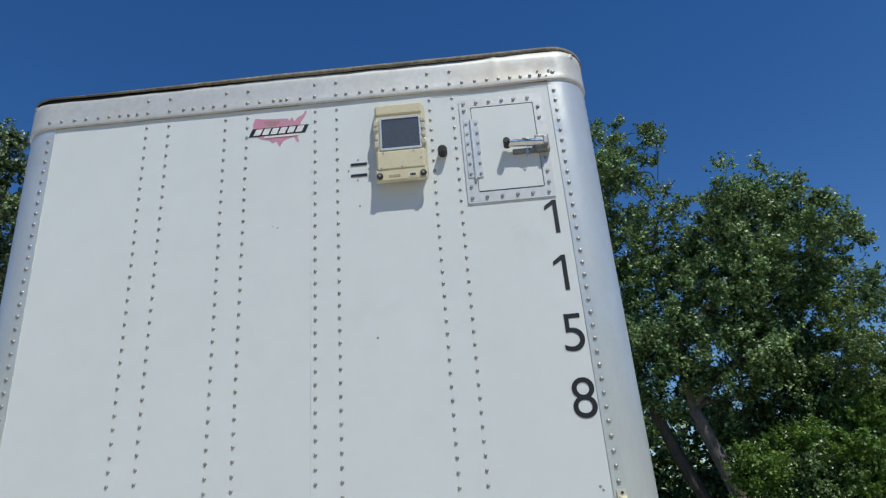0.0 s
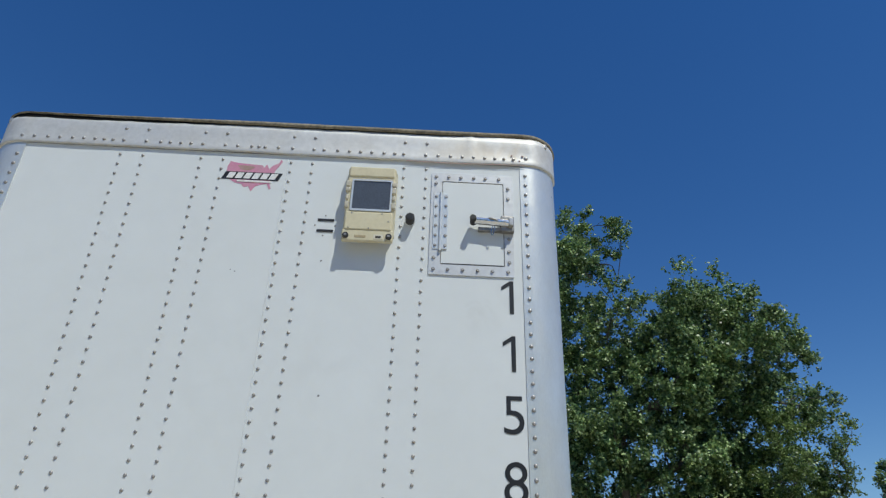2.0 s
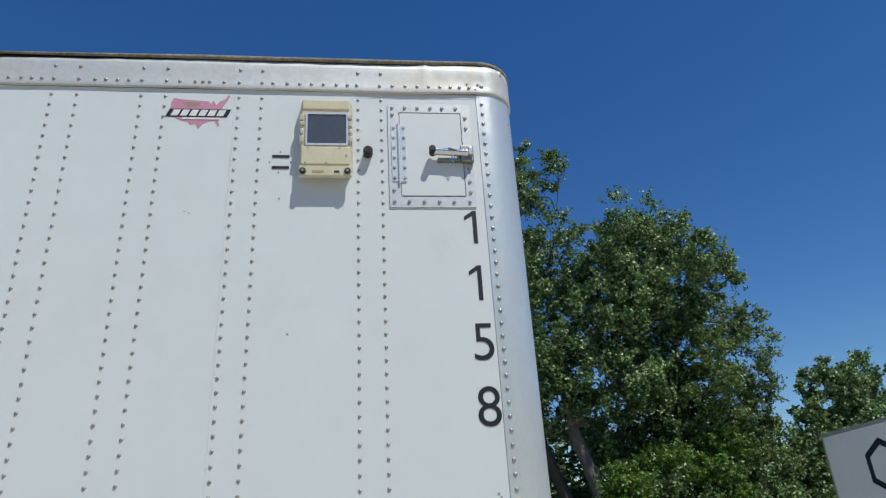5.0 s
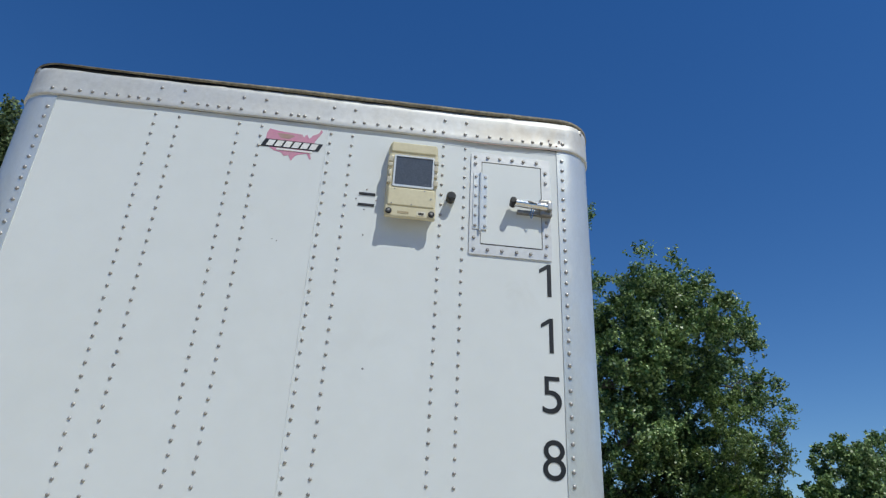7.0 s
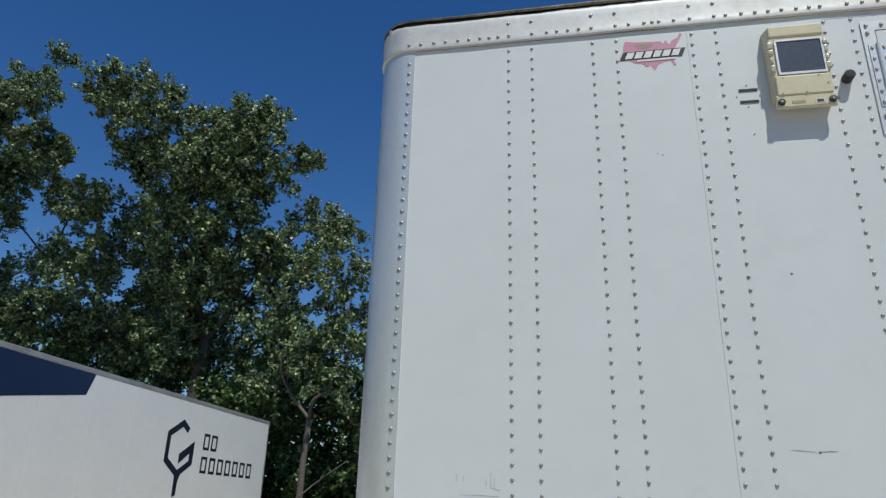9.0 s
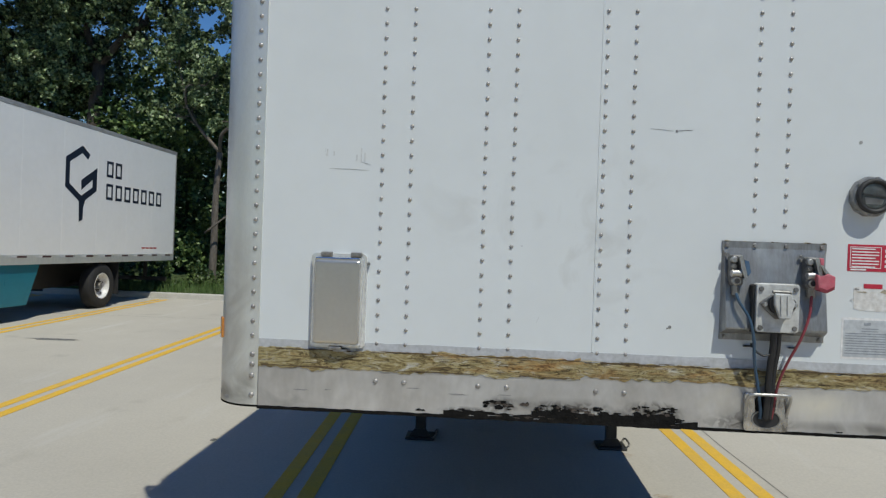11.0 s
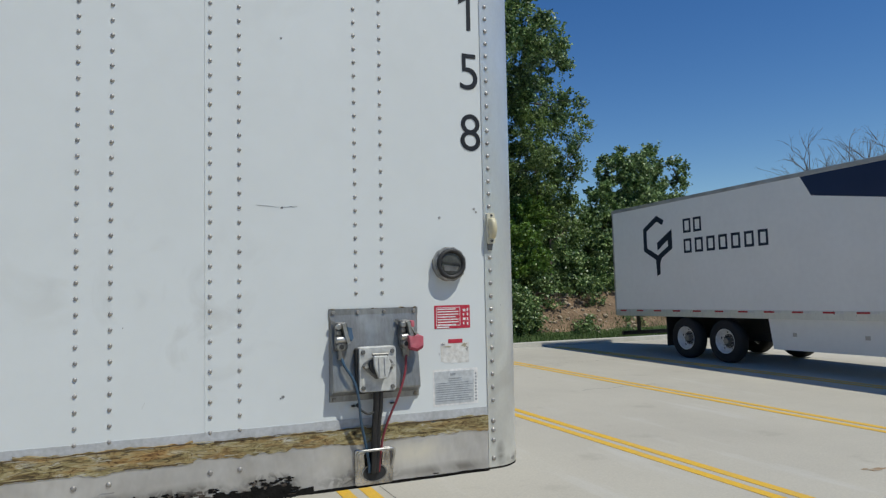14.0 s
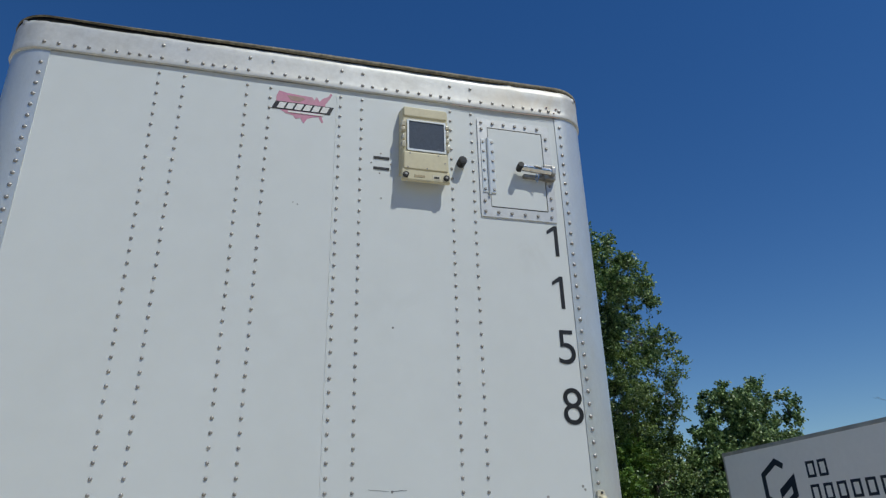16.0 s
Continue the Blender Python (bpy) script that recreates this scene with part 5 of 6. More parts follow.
part("socket_mouth", rod((SX - 0.006, SY - 0.05, 1.556), (SX - 0.006, SY - 0.066, 1.556), 0.034, 0.033, 24, bevel=0.002), M["rubber"], socket)
lid = slab([(-0.028, 0.044), (0.026, 0.043), (0.04, 0.012), (0.026, -0.042), (-0.008, -0.043), (-0.027, 0.004)], front_of_socket(SY - 0.064), 0.017)
bmesh.ops.bevel(lid, geom=lid.edges[:], offset=0.004, segments=2, profile=0.5, affect="EDGES")
part("socket_lid", lid, M["grey_cover"], socket, "hinged cast lid")
for u in (-0.008, 0.014):
    part("lid_rib", slab([(u - 0.0025, 0.036), (u + 0.0025, 0.036), (u + 0.0045, -0.026), (u - 0.0005, -0.026)], front_of_socket(SY - 0.08), 0.005), M["grey_cover"], socket)
part("lid_hinge", rod((SX - 0.032, SY - 0.07, 1.598), (SX + 0.03, SY - 0.07, 1.597), 0.0055, seg=10), M["vent_metal"], socket)


def coupling(x, z, mat, lab):
    """An air line coupling: a dark cast body with lugs, a bright locking blade, a nut for the hose and a coloured tab or handle."""
    front = lambda y0: (lambda u, v, d: Vector((x + u, y0 - 0.004 - d, z + v)))
    body = slab(rounded(-0.027, 0.02, -0.058, 0.052, 0.014, 4), front(-0.016), 0.03)
    bmesh.ops.bevel(body, geom=[e for e in body.edges if all(v.co.y < -0.04 for v in e.verts)], offset=0.006, segments=2, profile=0.5, affect="EDGES")
    c = part("air_coupling", body, M["vent_metal"], plate, lab)
    part("coupling_nut", rod((x - 0.004, -0.04, z - 0.088), (x - 0.004, -0.04, z - 0.054), 0.0145, seg=6), M["casting"], c)
    part("coupling_lug", rod((x - 0.016, -0.042, z + 0.034), (x - 0.016, -0.062, z + 0.035), 0.0115, 0.0105, 16, bevel=0.002), M["dull_chrome"], c)
    part("coupling_lug", rod((x - 0.016, -0.042, z + 0.012), (x - 0.016, -0.058, z + 0.012), 0.009, seg=14, bevel=0.002), M["casting"], c)
    part("coupling_pin", rod((x - 0.028, -0.06, z - 0.014), (x + 0.008, -0.06, z - 0.011), 0.0125, seg=18, bevel=0.003), M["dull_chrome"], c, "bright plated pin")
    part("coupling_boss", rod((x - 0.008, -0.044, z - 0.038), (x - 0.008, -0.066, z - 0.039), 0.0165, 0.015, 20, bevel=0.003), M["casting"], c)
    part("coupling_seal", rod((x - 0.008, -0.065, z - 0.039), (x - 0.008, -0.068, z - 0.039), 0.009, seg=16), M["rubber"], c)
    part("locking_blade", slab([(-0.007, 0.046), (0.004, 0.05), (0.016, 0.006), (0.024, -0.026), (0.014, -0.03), (0.002, 0.004)], front(-0.05), 0.022), M["dull_chrome"], c, "bright locking blade")
    part("blade_gap", slab([(-0.012, 0.04), (-0.008, 0.044), (0.002, 0.0), (-0.004, 0.0)], front(-0.044), 0.004), M["rubber"], c)
    if mat is M["red"]:
        grip = slab([(-0.006, -0.004), (0.012, -0.016), (0.032, -0.002), (0.056, -0.012), (0.056, -0.05), (0.026, -0.066), (0.002, -0.06)], front(-0.05), 0.034)
        bmesh.ops.bevel(grip, geom=grip.edges[:], offset=0.004, segments=2, profile=0.5, affect="EDGES")
        h = part("coupling_handle", grip, mat, c, "faded red handle")
        part("handle_slot", slab([(0.004, -0.05), (0.028, -0.058), (0.052, -0.046), (0.052, -0.056), (0.027, -0.069), (0.004, -0.062)], front(-0.06), 0.0265), M["red_dark"], h, "darker red lower edge")
        part("handle_link", slab([(0.006, 0.026), (0.014, 0.026), (0.044, -0.01), (0.03, -0.012)], front(-0.058), 0.02), M["dull_chrome"], h, "bright bent link")
        part("coupling_cap", box(x + 0.01, x + 0.026, -0.07, -0.04, z + 0.022, z + 0.05, 0.006, seg=3), mat, c, "red cap")
    else:
        part("coupling_cap", slab([(0.016, 0.034), (0.03, 0.03), (0.038, -0.008), (0.03, -0.02), (0.02, -0.006)], front(-0.036), 0.026), M["blue_tab"], c, "faded blue tab")
    part("mount_bolt", rod((x - 0.03, -0.018, z + 0.052), (x - 0.03, -0.026, z + 0.052), 0.007, seg=6), M["casting"], c)
    return c


coupling(0.545, 1.668, M["casting"], "grey air coupling with blue tab")
coupling(0.800, 1.668, M["red"], "air coupling with faded red handle")

part("blue_air_hose", tube(smooth_path([(0.541, -0.05, 1.585), (0.55, -0.06, 1.555), (0.582, -0.07, 1.50), (0.600, -0.068, 1.43), (0.611, -0.052, 1.35), (0.630, -0.038, 1.27), (0.645, -0.032, 1.19), (0.65, -0.022, 1.145)]), 0.0055), M["blue_hose"], trailer, "thin blue air hose", True)
part("red_air_hose", tube(smooth_path([(0.796, -0.05, 1.585), (0.786, -0.062, 1.52), (0.758, -0.07, 1.44), (0.722, -0.054, 1.35), (0.699, -0.04, 1.27), (0.69, -0.032, 1.19), (0.688, -0.022, 1.145)]), 0.005), M["red_hose"], trailer, "thin red air hose", True)
part("electric_cable", tube(smooth_path([(0.672, -0.056, 1.462), (0.672, -0.052, 1.40), (0.668, -0.042, 1.32), (0.666, -0.036, 1.22), (0.665, -0.025, 1.145)]), 0.0125), M["black_vinyl"], trailer, "thick black electric cable", True)
part("electric_cable", tube(smooth_path([(0.69, -0.054, 1.46), (0.69, -0.05, 1.40), (0.684, -0.04, 1.32), (0.68, -0.036, 1.22), (0.678, -0.025, 1.145)]), 0.009), M["black_vinyl"], trailer, "black electric cable", True)
part("cable_tie", tube(smooth_path([(0.606, -0.046, 1.415), (0.612, -0.048, 1.39), (0.64, -0.054, 1.372), (0.668, -0.052, 1.378), (0.684, -0.05, 1.372)]), 0.004), M["rubber"], trailer)
part("cable_tie", box(0.598, 0.612, -0.058, -0.036, 1.398, 1.412, 0.003), M["rubber"], trailer)
for x in (0.6, 0.755):
    part("wall_clip", box(x - 0.012, x + 0.012, -0.01, 0.0, 1.394, 1.4, 0.002), M["rubber"], trailer)

guide_bm = slab(rounded(0.595, 0.748, 1.098, 1.234, 0.012, 4), on_nose(-0.006), 0.012)
bmesh.ops.bevel(guide_bm, geom=[e for e in guide_bm.edges if all(v.co.y < -0.015 for v in e.verts)], offset=0.003, segments=2, profile=0.5, affect="EDGES")
guide = part("cable_guide", guide_bm, M["grimy_steel"], trailer, "worn plated steel cable guide with a dark opening")
part("guide_lip", tube(smooth_path([(0.600, -0.014, 1.150), (0.598, -0.034, 1.205), (0.603, -0.05, 1.232), (0.64, -0.055, 1.236), (0.70, -0.055, 1.236), (0.738, -0.05, 1.232), (0.744, -0.034, 1.205), (0.741, -0.014, 1.150)], 5), 0.0055, 10), M["dull_chrome"], guide, "bright bent lip", True)
hole = [(0.671 + 0.046 * math.cos(2 * math.pi * q / 28), 1.142 + 0.03 * math.sin(2 * math.pi * q / 28)) for q in range(28)]
part("guide_opening", slab(hole, on_nose(-0.018), 0.0012), M["rubber"], guide, "dark oval opening")
part("guide_rim", frame_plate([(0.671 + (u - 0.671) * 1.1, 1.142 + (v - 1.142) * 1.12) for u, v in hole], hole, on_nose(-0.018), 0.004), M["casting"], guide)
part("guide_grease", slab([(0.635, 1.16), (0.7, 1.16), (0.706, 1.215), (0.694, 1.228), (0.645, 1.228), (0.63, 1.21)], on_nose(-0.018), 0.001), M["rust_black"], guide)

# ---- the two parked trailers on either hand ----
HEX = [(0.0, 0.5), (0.5, 0.25), (0.5, -0.25), (0.0, -0.5), (-0.5, -0.25), (-0.5, 0.25)]


def parked_trailer(label, x_side, face, y_rear, tilt, top, skirt_mat, skirt_u, wheels, logo_u, word_u, z_logo, blue_u, red_lines, seam, lamp_u, drop):
    """A van trailer; u runs from its rear towards its nose, d inwards from the side that is seen."""
    t = thing("van_trailer", label, "trailer", (x_side, y_rear, G), "parked van trailers", "", (tilt, 0, 0))
    L = 16.1
    P = lambda u, d, z: Vector((-face * d, -u, z))

    def slabbox(u0, u1, d0, d1, z0, z1, bevel=0.0, bm=None):
        xs, ys = sorted((-face * d0, -face * d1)), sorted((-u0, -u1))
        return box(xs[0], xs[1], ys[0], ys[1], z0, z1, bevel, bm)

    side = lambda out: (lambda u, v, d: Vector((face * (out + d), -u, v)))
    n = 13
    for k in range(n):
        u0, u1 = 0.06 + (L - 0.1) * k / n, 0.06 + (L - 0.1) * (k + 1) / n
        part("side_panel", slabbox(u0 + seam, u1 - seam, 0.0, 0.03, 1.17, top - 0.09, 0.002), M["trailer_white"], t)
    part("side_backing", slabbox(0.05, L, 0.031, 0.05, 1.1, top - 0.05), M["trailer_white"], t)
    part("far_side", slabbox(0.05, L, 2.56, 2.59, 1.1, top - 0.05), M["trailer_white"], t)
    part("rear_frame", slabbox(0.0, 0.06, -0.003, 2.593, 1.0, top, 0.008), M["alu_dirty"], t, "grey steel rear frame")
    part("nose_wall", slabbox(L - 0.05, L, 0.04, 2.55, 1.1, top), M["trailer_white"], t)
    part("roof", slabbox(0.02, L, 0.02, 2.57, top - 0.03, top - 0.004, 0.006), M["alu"], t)
    part("top_rail", slabbox(0.06, L, -0.006, 0.05, top - 0.092, top, 0.01), M["alu_dirty"], t, "grey aluminium top rail")
    rail = part("bottom_rail", slabbox(0.06, L, -0.008, 0.06, 0.985, 1.17, 0.008), M["alu"], t, "aluminium bottom rail with red and white tape")
    for k in range(22):
        u = 0.25 + 0.72 * k
        part("tape_red", slab([(u, 1.115), (u + 0.27, 1.115), (u + 0.27, 1.152), (u, 1.152)], side(0.009), 0.002), M["reflect_red"] if face < 0 else M["tape_dark"], rail)
        part("tape_white", slab([(u + 0.27, 1.115), (u + 0.45, 1.115), (u + 0.45, 1.152), (u + 0.27, 1.152)], side(0.009), 0.002), M["reflect_white"], rail)
    part("floor", slabbox(0.05, L, 0.06, 2.53, 1.0, 1.1), M["black_paint"], t)
    marker = part("side_marker", slabbox(lamp_u, lamp_u + 0.16, -0.014, 0.02, 0.93, 0.985, 0.008), M["amber"], t, "small amber side marker lamp")
    part("marker_base", slabbox(lamp_u - 0.02, lamp_u + 0.18, -0.004, 0.03, 0.92, 0.995, 0.004), M["black_paint"], marker)
    # running gear
    part("bogie_frame", slabbox(1.6, 5.3, 0.75, 0.85, 0.42, 1.0), M["black_paint"], t)
    part("bogie_frame", slabbox(1.6, 5.3, 1.75, 1.85, 0.62, 1.0), M["black_paint"], t)
    for u in wheels:
        wz = 0.5 + u * math.tan(radians(tilt))
        wheel_parts(t, -face * 0.03, -u, wz, face)
        wheel_parts(t, -face * 2.56, -u, wz, -face)
        part("axle", rod(P(u, 0.2, 0.5), P(u, 2.4, 0.5), 0.065), M["black_paint"], t)
        part("air_tank", rod(P(u + 0.55, 1.0, 0.66), P(u + 0.55, 1.6, 0.66), 0.12, seg=18, bevel=0.03), M["black_paint"], t)
    part("mud_flap", slabbox(wheels[0] - 0.72, wheels[0] - 0.71, 0.06, 0.68, 0.22, 0.98), M["rubber"], t, "black rubber mud flap")
    part("mud_flap", slabbox(wheels[0] - 0.72, wheels[0] - 0.71, 1.9, 2.5, 0.22, 0.98), M["rubber"], t)
    guard = part("rear_guard", slabbox(0.04, 0.14, 0.15, 2.45, 0.42, 0.53, 0.01), M["black_paint"], t, "steel rear underride guard")
    for d in (0.7, 1.85):
        part("guard_post", slabbox(0.05, 0.13, d, d + 0.08, 0.53, 1.0), M["black_paint"], guard)
    # aerodynamic skirt
    s0, s1, zb = skirt_u
    part("side_skirt", slab([(s0, 0.985), (s1, zb), (12.2, zb), (12.2, 0.985)], side(-0.06), 0.012), skirt_mat, t, "smooth side skirt")
    for u in np.arange(s1 + 0.5, 12.0, 1.6):
        part("skirt_bracket", slab([(u, 0.62), (u + 0.1, 0.62), (u + 0.1, 0.7), (u, 0.7)], side(-0.048), 0.004), M["alu_dirty"] if skirt_mat is not M["teal"] else skirt_mat, t)
        part("skirt_strut", rod(P(u, 0.08, zb + 0.1), P(u, 0.7, 1.0), 0.015, seg=8), M["black_paint"], t)
    # graphics: a hexagonal ring with a stem, plain blocks for the lettering, and a navy band
    sgn = -face                              # the way a line of writing runs along u
    lc = logo_u
    ring_o = [(lc + sgn * 1.14 * a * 0.98, z_logo + 1.22 * b) for a, b in HEX]
    ring_i = [(lc + sgn * 0.84 * a, z_logo + 0.90 * b) for a, b in HEX]
    for i in (2, 3, 4, 5):
        j = (i + 1) % 6
        part("logo_bar", slab([ring_o[i], ring_o[j], ring_i[j], ring_i[i]], side(0.001), 0.002), M["navy_logo"], t, "dark navy hexagonal emblem")
    a, b = ring_o[0], ring_o[1]
    c, d = ring_i[0], ring_i[1]
    part("logo_bar", slab([a, ((a[0] + b[0]) / 2, (a[1] + b[1]) / 2), ((c[0] + d[0]) / 2, (c[1] + d[1]) / 2), c], side(0.001), 0.002), M["navy_logo"], t)
    part("logo_bar", slab([(lc + sgn * 0.56, z_logo - 0.3), (lc + sgn * 0.56, z_logo + 0.2), (lc + sgn * 0.4, z_logo + 0.1), (lc + sgn * 0.4, z_logo - 0.22)], side(0.001), 0.002), M["navy_logo"], t)
    part("logo_bar", slab([(lc + sgn * 0.56, z_logo + 0.2), (lc - sgn * 0.02, z_logo - 0.12), (lc - sgn * 0.0, z_logo - 0.32), (lc + sgn * 0.42, z_logo - 0.06)], side(0.0035), 0.001), M["navy_logo"], t)
    part("logo_stem", slab([(lc - sgn * 0.08, z_logo - 0.58), (lc + sgn * 0.16, z_logo - 0.5), (lc + sgn * 0.08, z_logo - 0.68), (lc + sgn * 0.07, z_logo - 0.95), (lc - sgn * 0.06, z_logo - 1.0)], side(0.0048), 0.001), M["navy_logo"], t)

    def block(u, z, w, h):
        """A plain mark of a letter's size: a ring, open blocks and uprights, none of them a letter."""
        s = 0.06
        o = [(u, z), (u + sgn * w, z), (u + sgn * w, z + h), (u, z + h)]
        i = [(u + sgn * s, z + s), (u + sgn * (w - s), z + s), (u + sgn * (w - s), z + h - s), (u + sgn * s, z + h - s)]
        part("letter_block", frame_plate(o, i, side(0.001), 0.002), M["navy_logo"], t, "navy lettering shown as plain blocks")

    for k in range(2):
        block(word_u + sgn * 0.36 * k, z_logo + 0.05, 0.27, 0.36)
    for k in range(7):
        block(word_u + sgn * 0.387 * k, z_logo - 0.46, 0.27, 0.36)
    b0, b1 = blue_u
    navy = part("navy_band", slab([(b0, top - 0.096), (b1, top - drop), (b1 + 6.0, top - drop - 1.0), (L - 0.03, top - drop - 1.0), (L - 0.03, top - 0.096)], side(0.001), 0.002), M["navy"], t, "navy blue band, widening towards the nose, along the top of the side")
    if red_lines:
        for k in range(4):
            part("small_print", slab([(red_lines + 0.2 * k, 1.30), (red_lines + 0.2 * k + 0.16, 1.30), (red_lines + 0.2 * k + 0.16, 1.335), (red_lines + 0.2 * k, 1.335)], side(0.001), 0.002), M["reflect_red"], t)
    return t, side


right_trailer, right_side = parked_trailer("white van trailer with navy emblem and white skirt", 12.15, -1, 13.85, -0.9, 4.03, M["trailer_white"], (5.35, 5.45, 0.33), (2.79, 4.08), 1.94, 2.92, 3.05, (6.39, 6.63), 0, 0.0004, 8.1, 0.52)
text_part("skirt_lettering", "dri", lambda u, v, d: right_side(-0.047)(8.5 + u, 0.66 + v, d), 0.42, M["navy_logo"], right_trailer, "dark lettering on the skirt")
left_trailer, left_side = parked_trailer("white van trailer with navy emblem and teal skirt", -8.9, 1, 15.72, -0.75, 3.96, M["teal"], (5.55, 5.9, 0.22), (3.4,), 4.36, 3.42, 2.86, (7.48, 7.64), 1.0, 0.0012, 8.0, 0.48)
text_part("skirt_lettering", "om", lambda u, v, d: left_side(-0.047)(8.17 - u, 0.56 + v, d), 0.34, M["label_white"], left_trailer, "white lettering on the skirt")

# ---- trees ----
rng = np.random.default_rng(7)


def leaf_mesh(name, centres, size, mat):
    """One mesh of small four-cornered leaves at the given places, each turned its own way but rather towards the sun."""
    n = len(centres)
    normal = rng.normal(size=(n, 3))
    normal += 0.85 * np.array(SUN)
    normal /= np.linalg.norm(normal, axis=1)[:, None]
    along = np.cross(normal, rng.normal(size=(n, 3)))
    along /= np.linalg.norm(along, axis=1)[:, None] + 1e-9
    across = np.cross(normal, along)
    s = (size * rng.uniform(0.65, 1.35, n))[:, None]
    pts = np.stack([centres - along * s * 0.55, centres + across * s * 0.42 + normal * s * 0.1, centres + along * s * 0.6, centres - across * s * 0.42 + normal * s * 0.1], 1).reshape(-1, 3)
    me = bpy.data.meshes.new(name)
    me.vertices.add(4 * n)
    me.vertices.foreach_set("co", pts.astype(np.float32).ravel())
    me.loops.add(4 * n)
    me.loops.foreach_set("vertex_index", np.arange(4 * n, dtype=np.int32))
    me.polygons.add(n)
    me.polygons.foreach_set("loop_start", np.arange(0, 4 * n, 4, dtype=np.int32))
    me.update(calc_edges=True)
    me.materials.append(mat)
    return me


def spray(lobes, count, clump=0.3, grow=1.2, sprigs=11, per=17):
    """Leaf places: the lobes (x, y, z, radius, half height) are filled with boughs, and each bough is a bunch of shoots that point outwards and up, with leaves along them."""
    lob = np.array(lobes)
    vol = lob[:, 3] ** 2 * lob[:, 4]
    n = max(1, count // (sprigs * per))
    which = rng.choice(len(lob), n, p=vol / vol.sum())
    v = rng.normal(size=(n, 3))
    v *= (rng.random(n) ** (1 / 2.4) / np.linalg.norm(v, axis=1))[:, None]
    rad = lob[which][:, [3, 3, 4]] * np.array([1.0, 0.9, 1.0]) * grow
    mid = lob[which][:, :3] + v * rad
    heart = lob[:, :3].mean(0)
    out = (mid - heart) / (np.linalg.norm(mid - heart, axis=1)[:, None] + 0.5)
    way = np.repeat(out * 0.75 + np.array([0, 0, 0.3]), sprigs, 0) + rng.normal(size=(n * sprigs, 3)) * 0.75
    way /= np.linalg.norm(way, axis=1)[:, None]
    long = np.repeat(np.clip(clump * rng.uniform(1.3, 2.8, n), 0.2, 1.0), sprigs) * rng.uniform(0.6, 1.2, n * sprigs)
    t = rng.uniform(0.1, 1, (n * sprigs, per)) ** 0.8
    spots = np.repeat(mid, sprigs, 0)[:, None, :] + way[:, None, :] * (long[:, None] * t)[:, :, None]
    spots = spots + np.clip(rng.normal(size=spots.shape), -1.6, 1.6) * (clump * 0.3 * (1.15 - 0.6 * t))[:, :, None]
    return spots.reshape(-1, 3), [(lob[k, :3], mid[which == k]) for k in range(len(lob))]


def tree(name, label, base, trunk_r, fork, lobes, leaves, size, mat, bark, clump=0.26, lean=(0, 0), group=""):
    t = thing(name, label, "tree", (base[0], base[1], base[2]), group)
    o = Vector(base)
    lob = [(x - o.x, y - o.y, z - o.z, r, h) for x, y, z, r, h in lobes]
    rnd = random.Random(int(abs(base[0]) * 100))
    pts, boughs = spray(lob, leaves, clump)
    top = Vector((lean[0], lean[1], fork))
    spine = smooth_path([Vector((0, 0, -0.2)), Vector((0.28 * top.x, 0, fork * 0.3)), top * 0.65 + Vector((rnd.uniform(-.15, .15), 0, 0)), top], 5)
    bm = tube(spine, [trunk_r * (1.25 if i == 0 else 1.0 - 0.3 * i / len(spine)) for i in range(len(spine))], 12)
    part("trunk", bm, bark, t, "tapered trunk", True)
    # limbs fork from one another: each lobe hangs on the nearest one below it
    limb_bm = bmesh.new()
    nodes = [(top, 0.0, trunk_r * 0.62)]
    for centre, mids in sorted(boughs, key=lambda b: (Vector(b[0]) - top).length):
        c = Vector(centre)
        start, run, r0 = min(nodes, key=lambda q: (q[0] - c).length + 0.25 * q[1] + (1.5 if q[0].z > c.z else 0))
        mid = start.lerp(c, 0.5) + Vector((rnd.uniform(-.3, .3), rnd.uniform(-.3, .3), rnd.uniform(0.0, .35)))
        limb = smooth_path([start, mid, c], 5)
        r1 = max(0.018, r0 * rnd.uniform(0.5, 0.64))
        tube(limb, [r0 * 0.85 + (r1 - r0 * 0.85) * i / (len(limb) - 1) for i in range(len(limb))], 8, limb_bm)
        nodes.append((c, run + (c - start).length, r1))
        for e in mids[::max(1, len(mids) // 9)]:
            e = Vector(e)
            a = limb[rnd.randrange(len(limb) // 2, len(limb))]
            twig = smooth_path([a, a.lerp(e, 0.5) + Vector((rnd.uniform(-.15, .15), 0, rnd.uniform(-.05, .2))), e], 3)
            tube(twig, [max(0.006, r1 * 0.45 * (1 - 0.8 * i / (len(twig) - 1))) for i in range(len(twig))], 5, limb_bm)
    part("limb_frame", limb_bm, bark, t, "spreading limbs", True)
    crown = new("crown", leaf_mesh("crown", pts, size, mat))
    crown.parent = t
    return t


def lobes_at(y, rows, overhang=0.0, middle=10.0):
    """Lobes of a crown, each set a little forward or back; the upper ones may lean out over the lower ones."""
    out = []
    for x, z, r, h in rows:
        d = -overhang * (z - middle)
        k = 1 + d / (y + 2.55)
        out.append((x * k, y + d + 0.9 * math.sin(7 * x + 3 * z), 1.8 + (z - 1.8) * k, r * k, h * k))
    return out


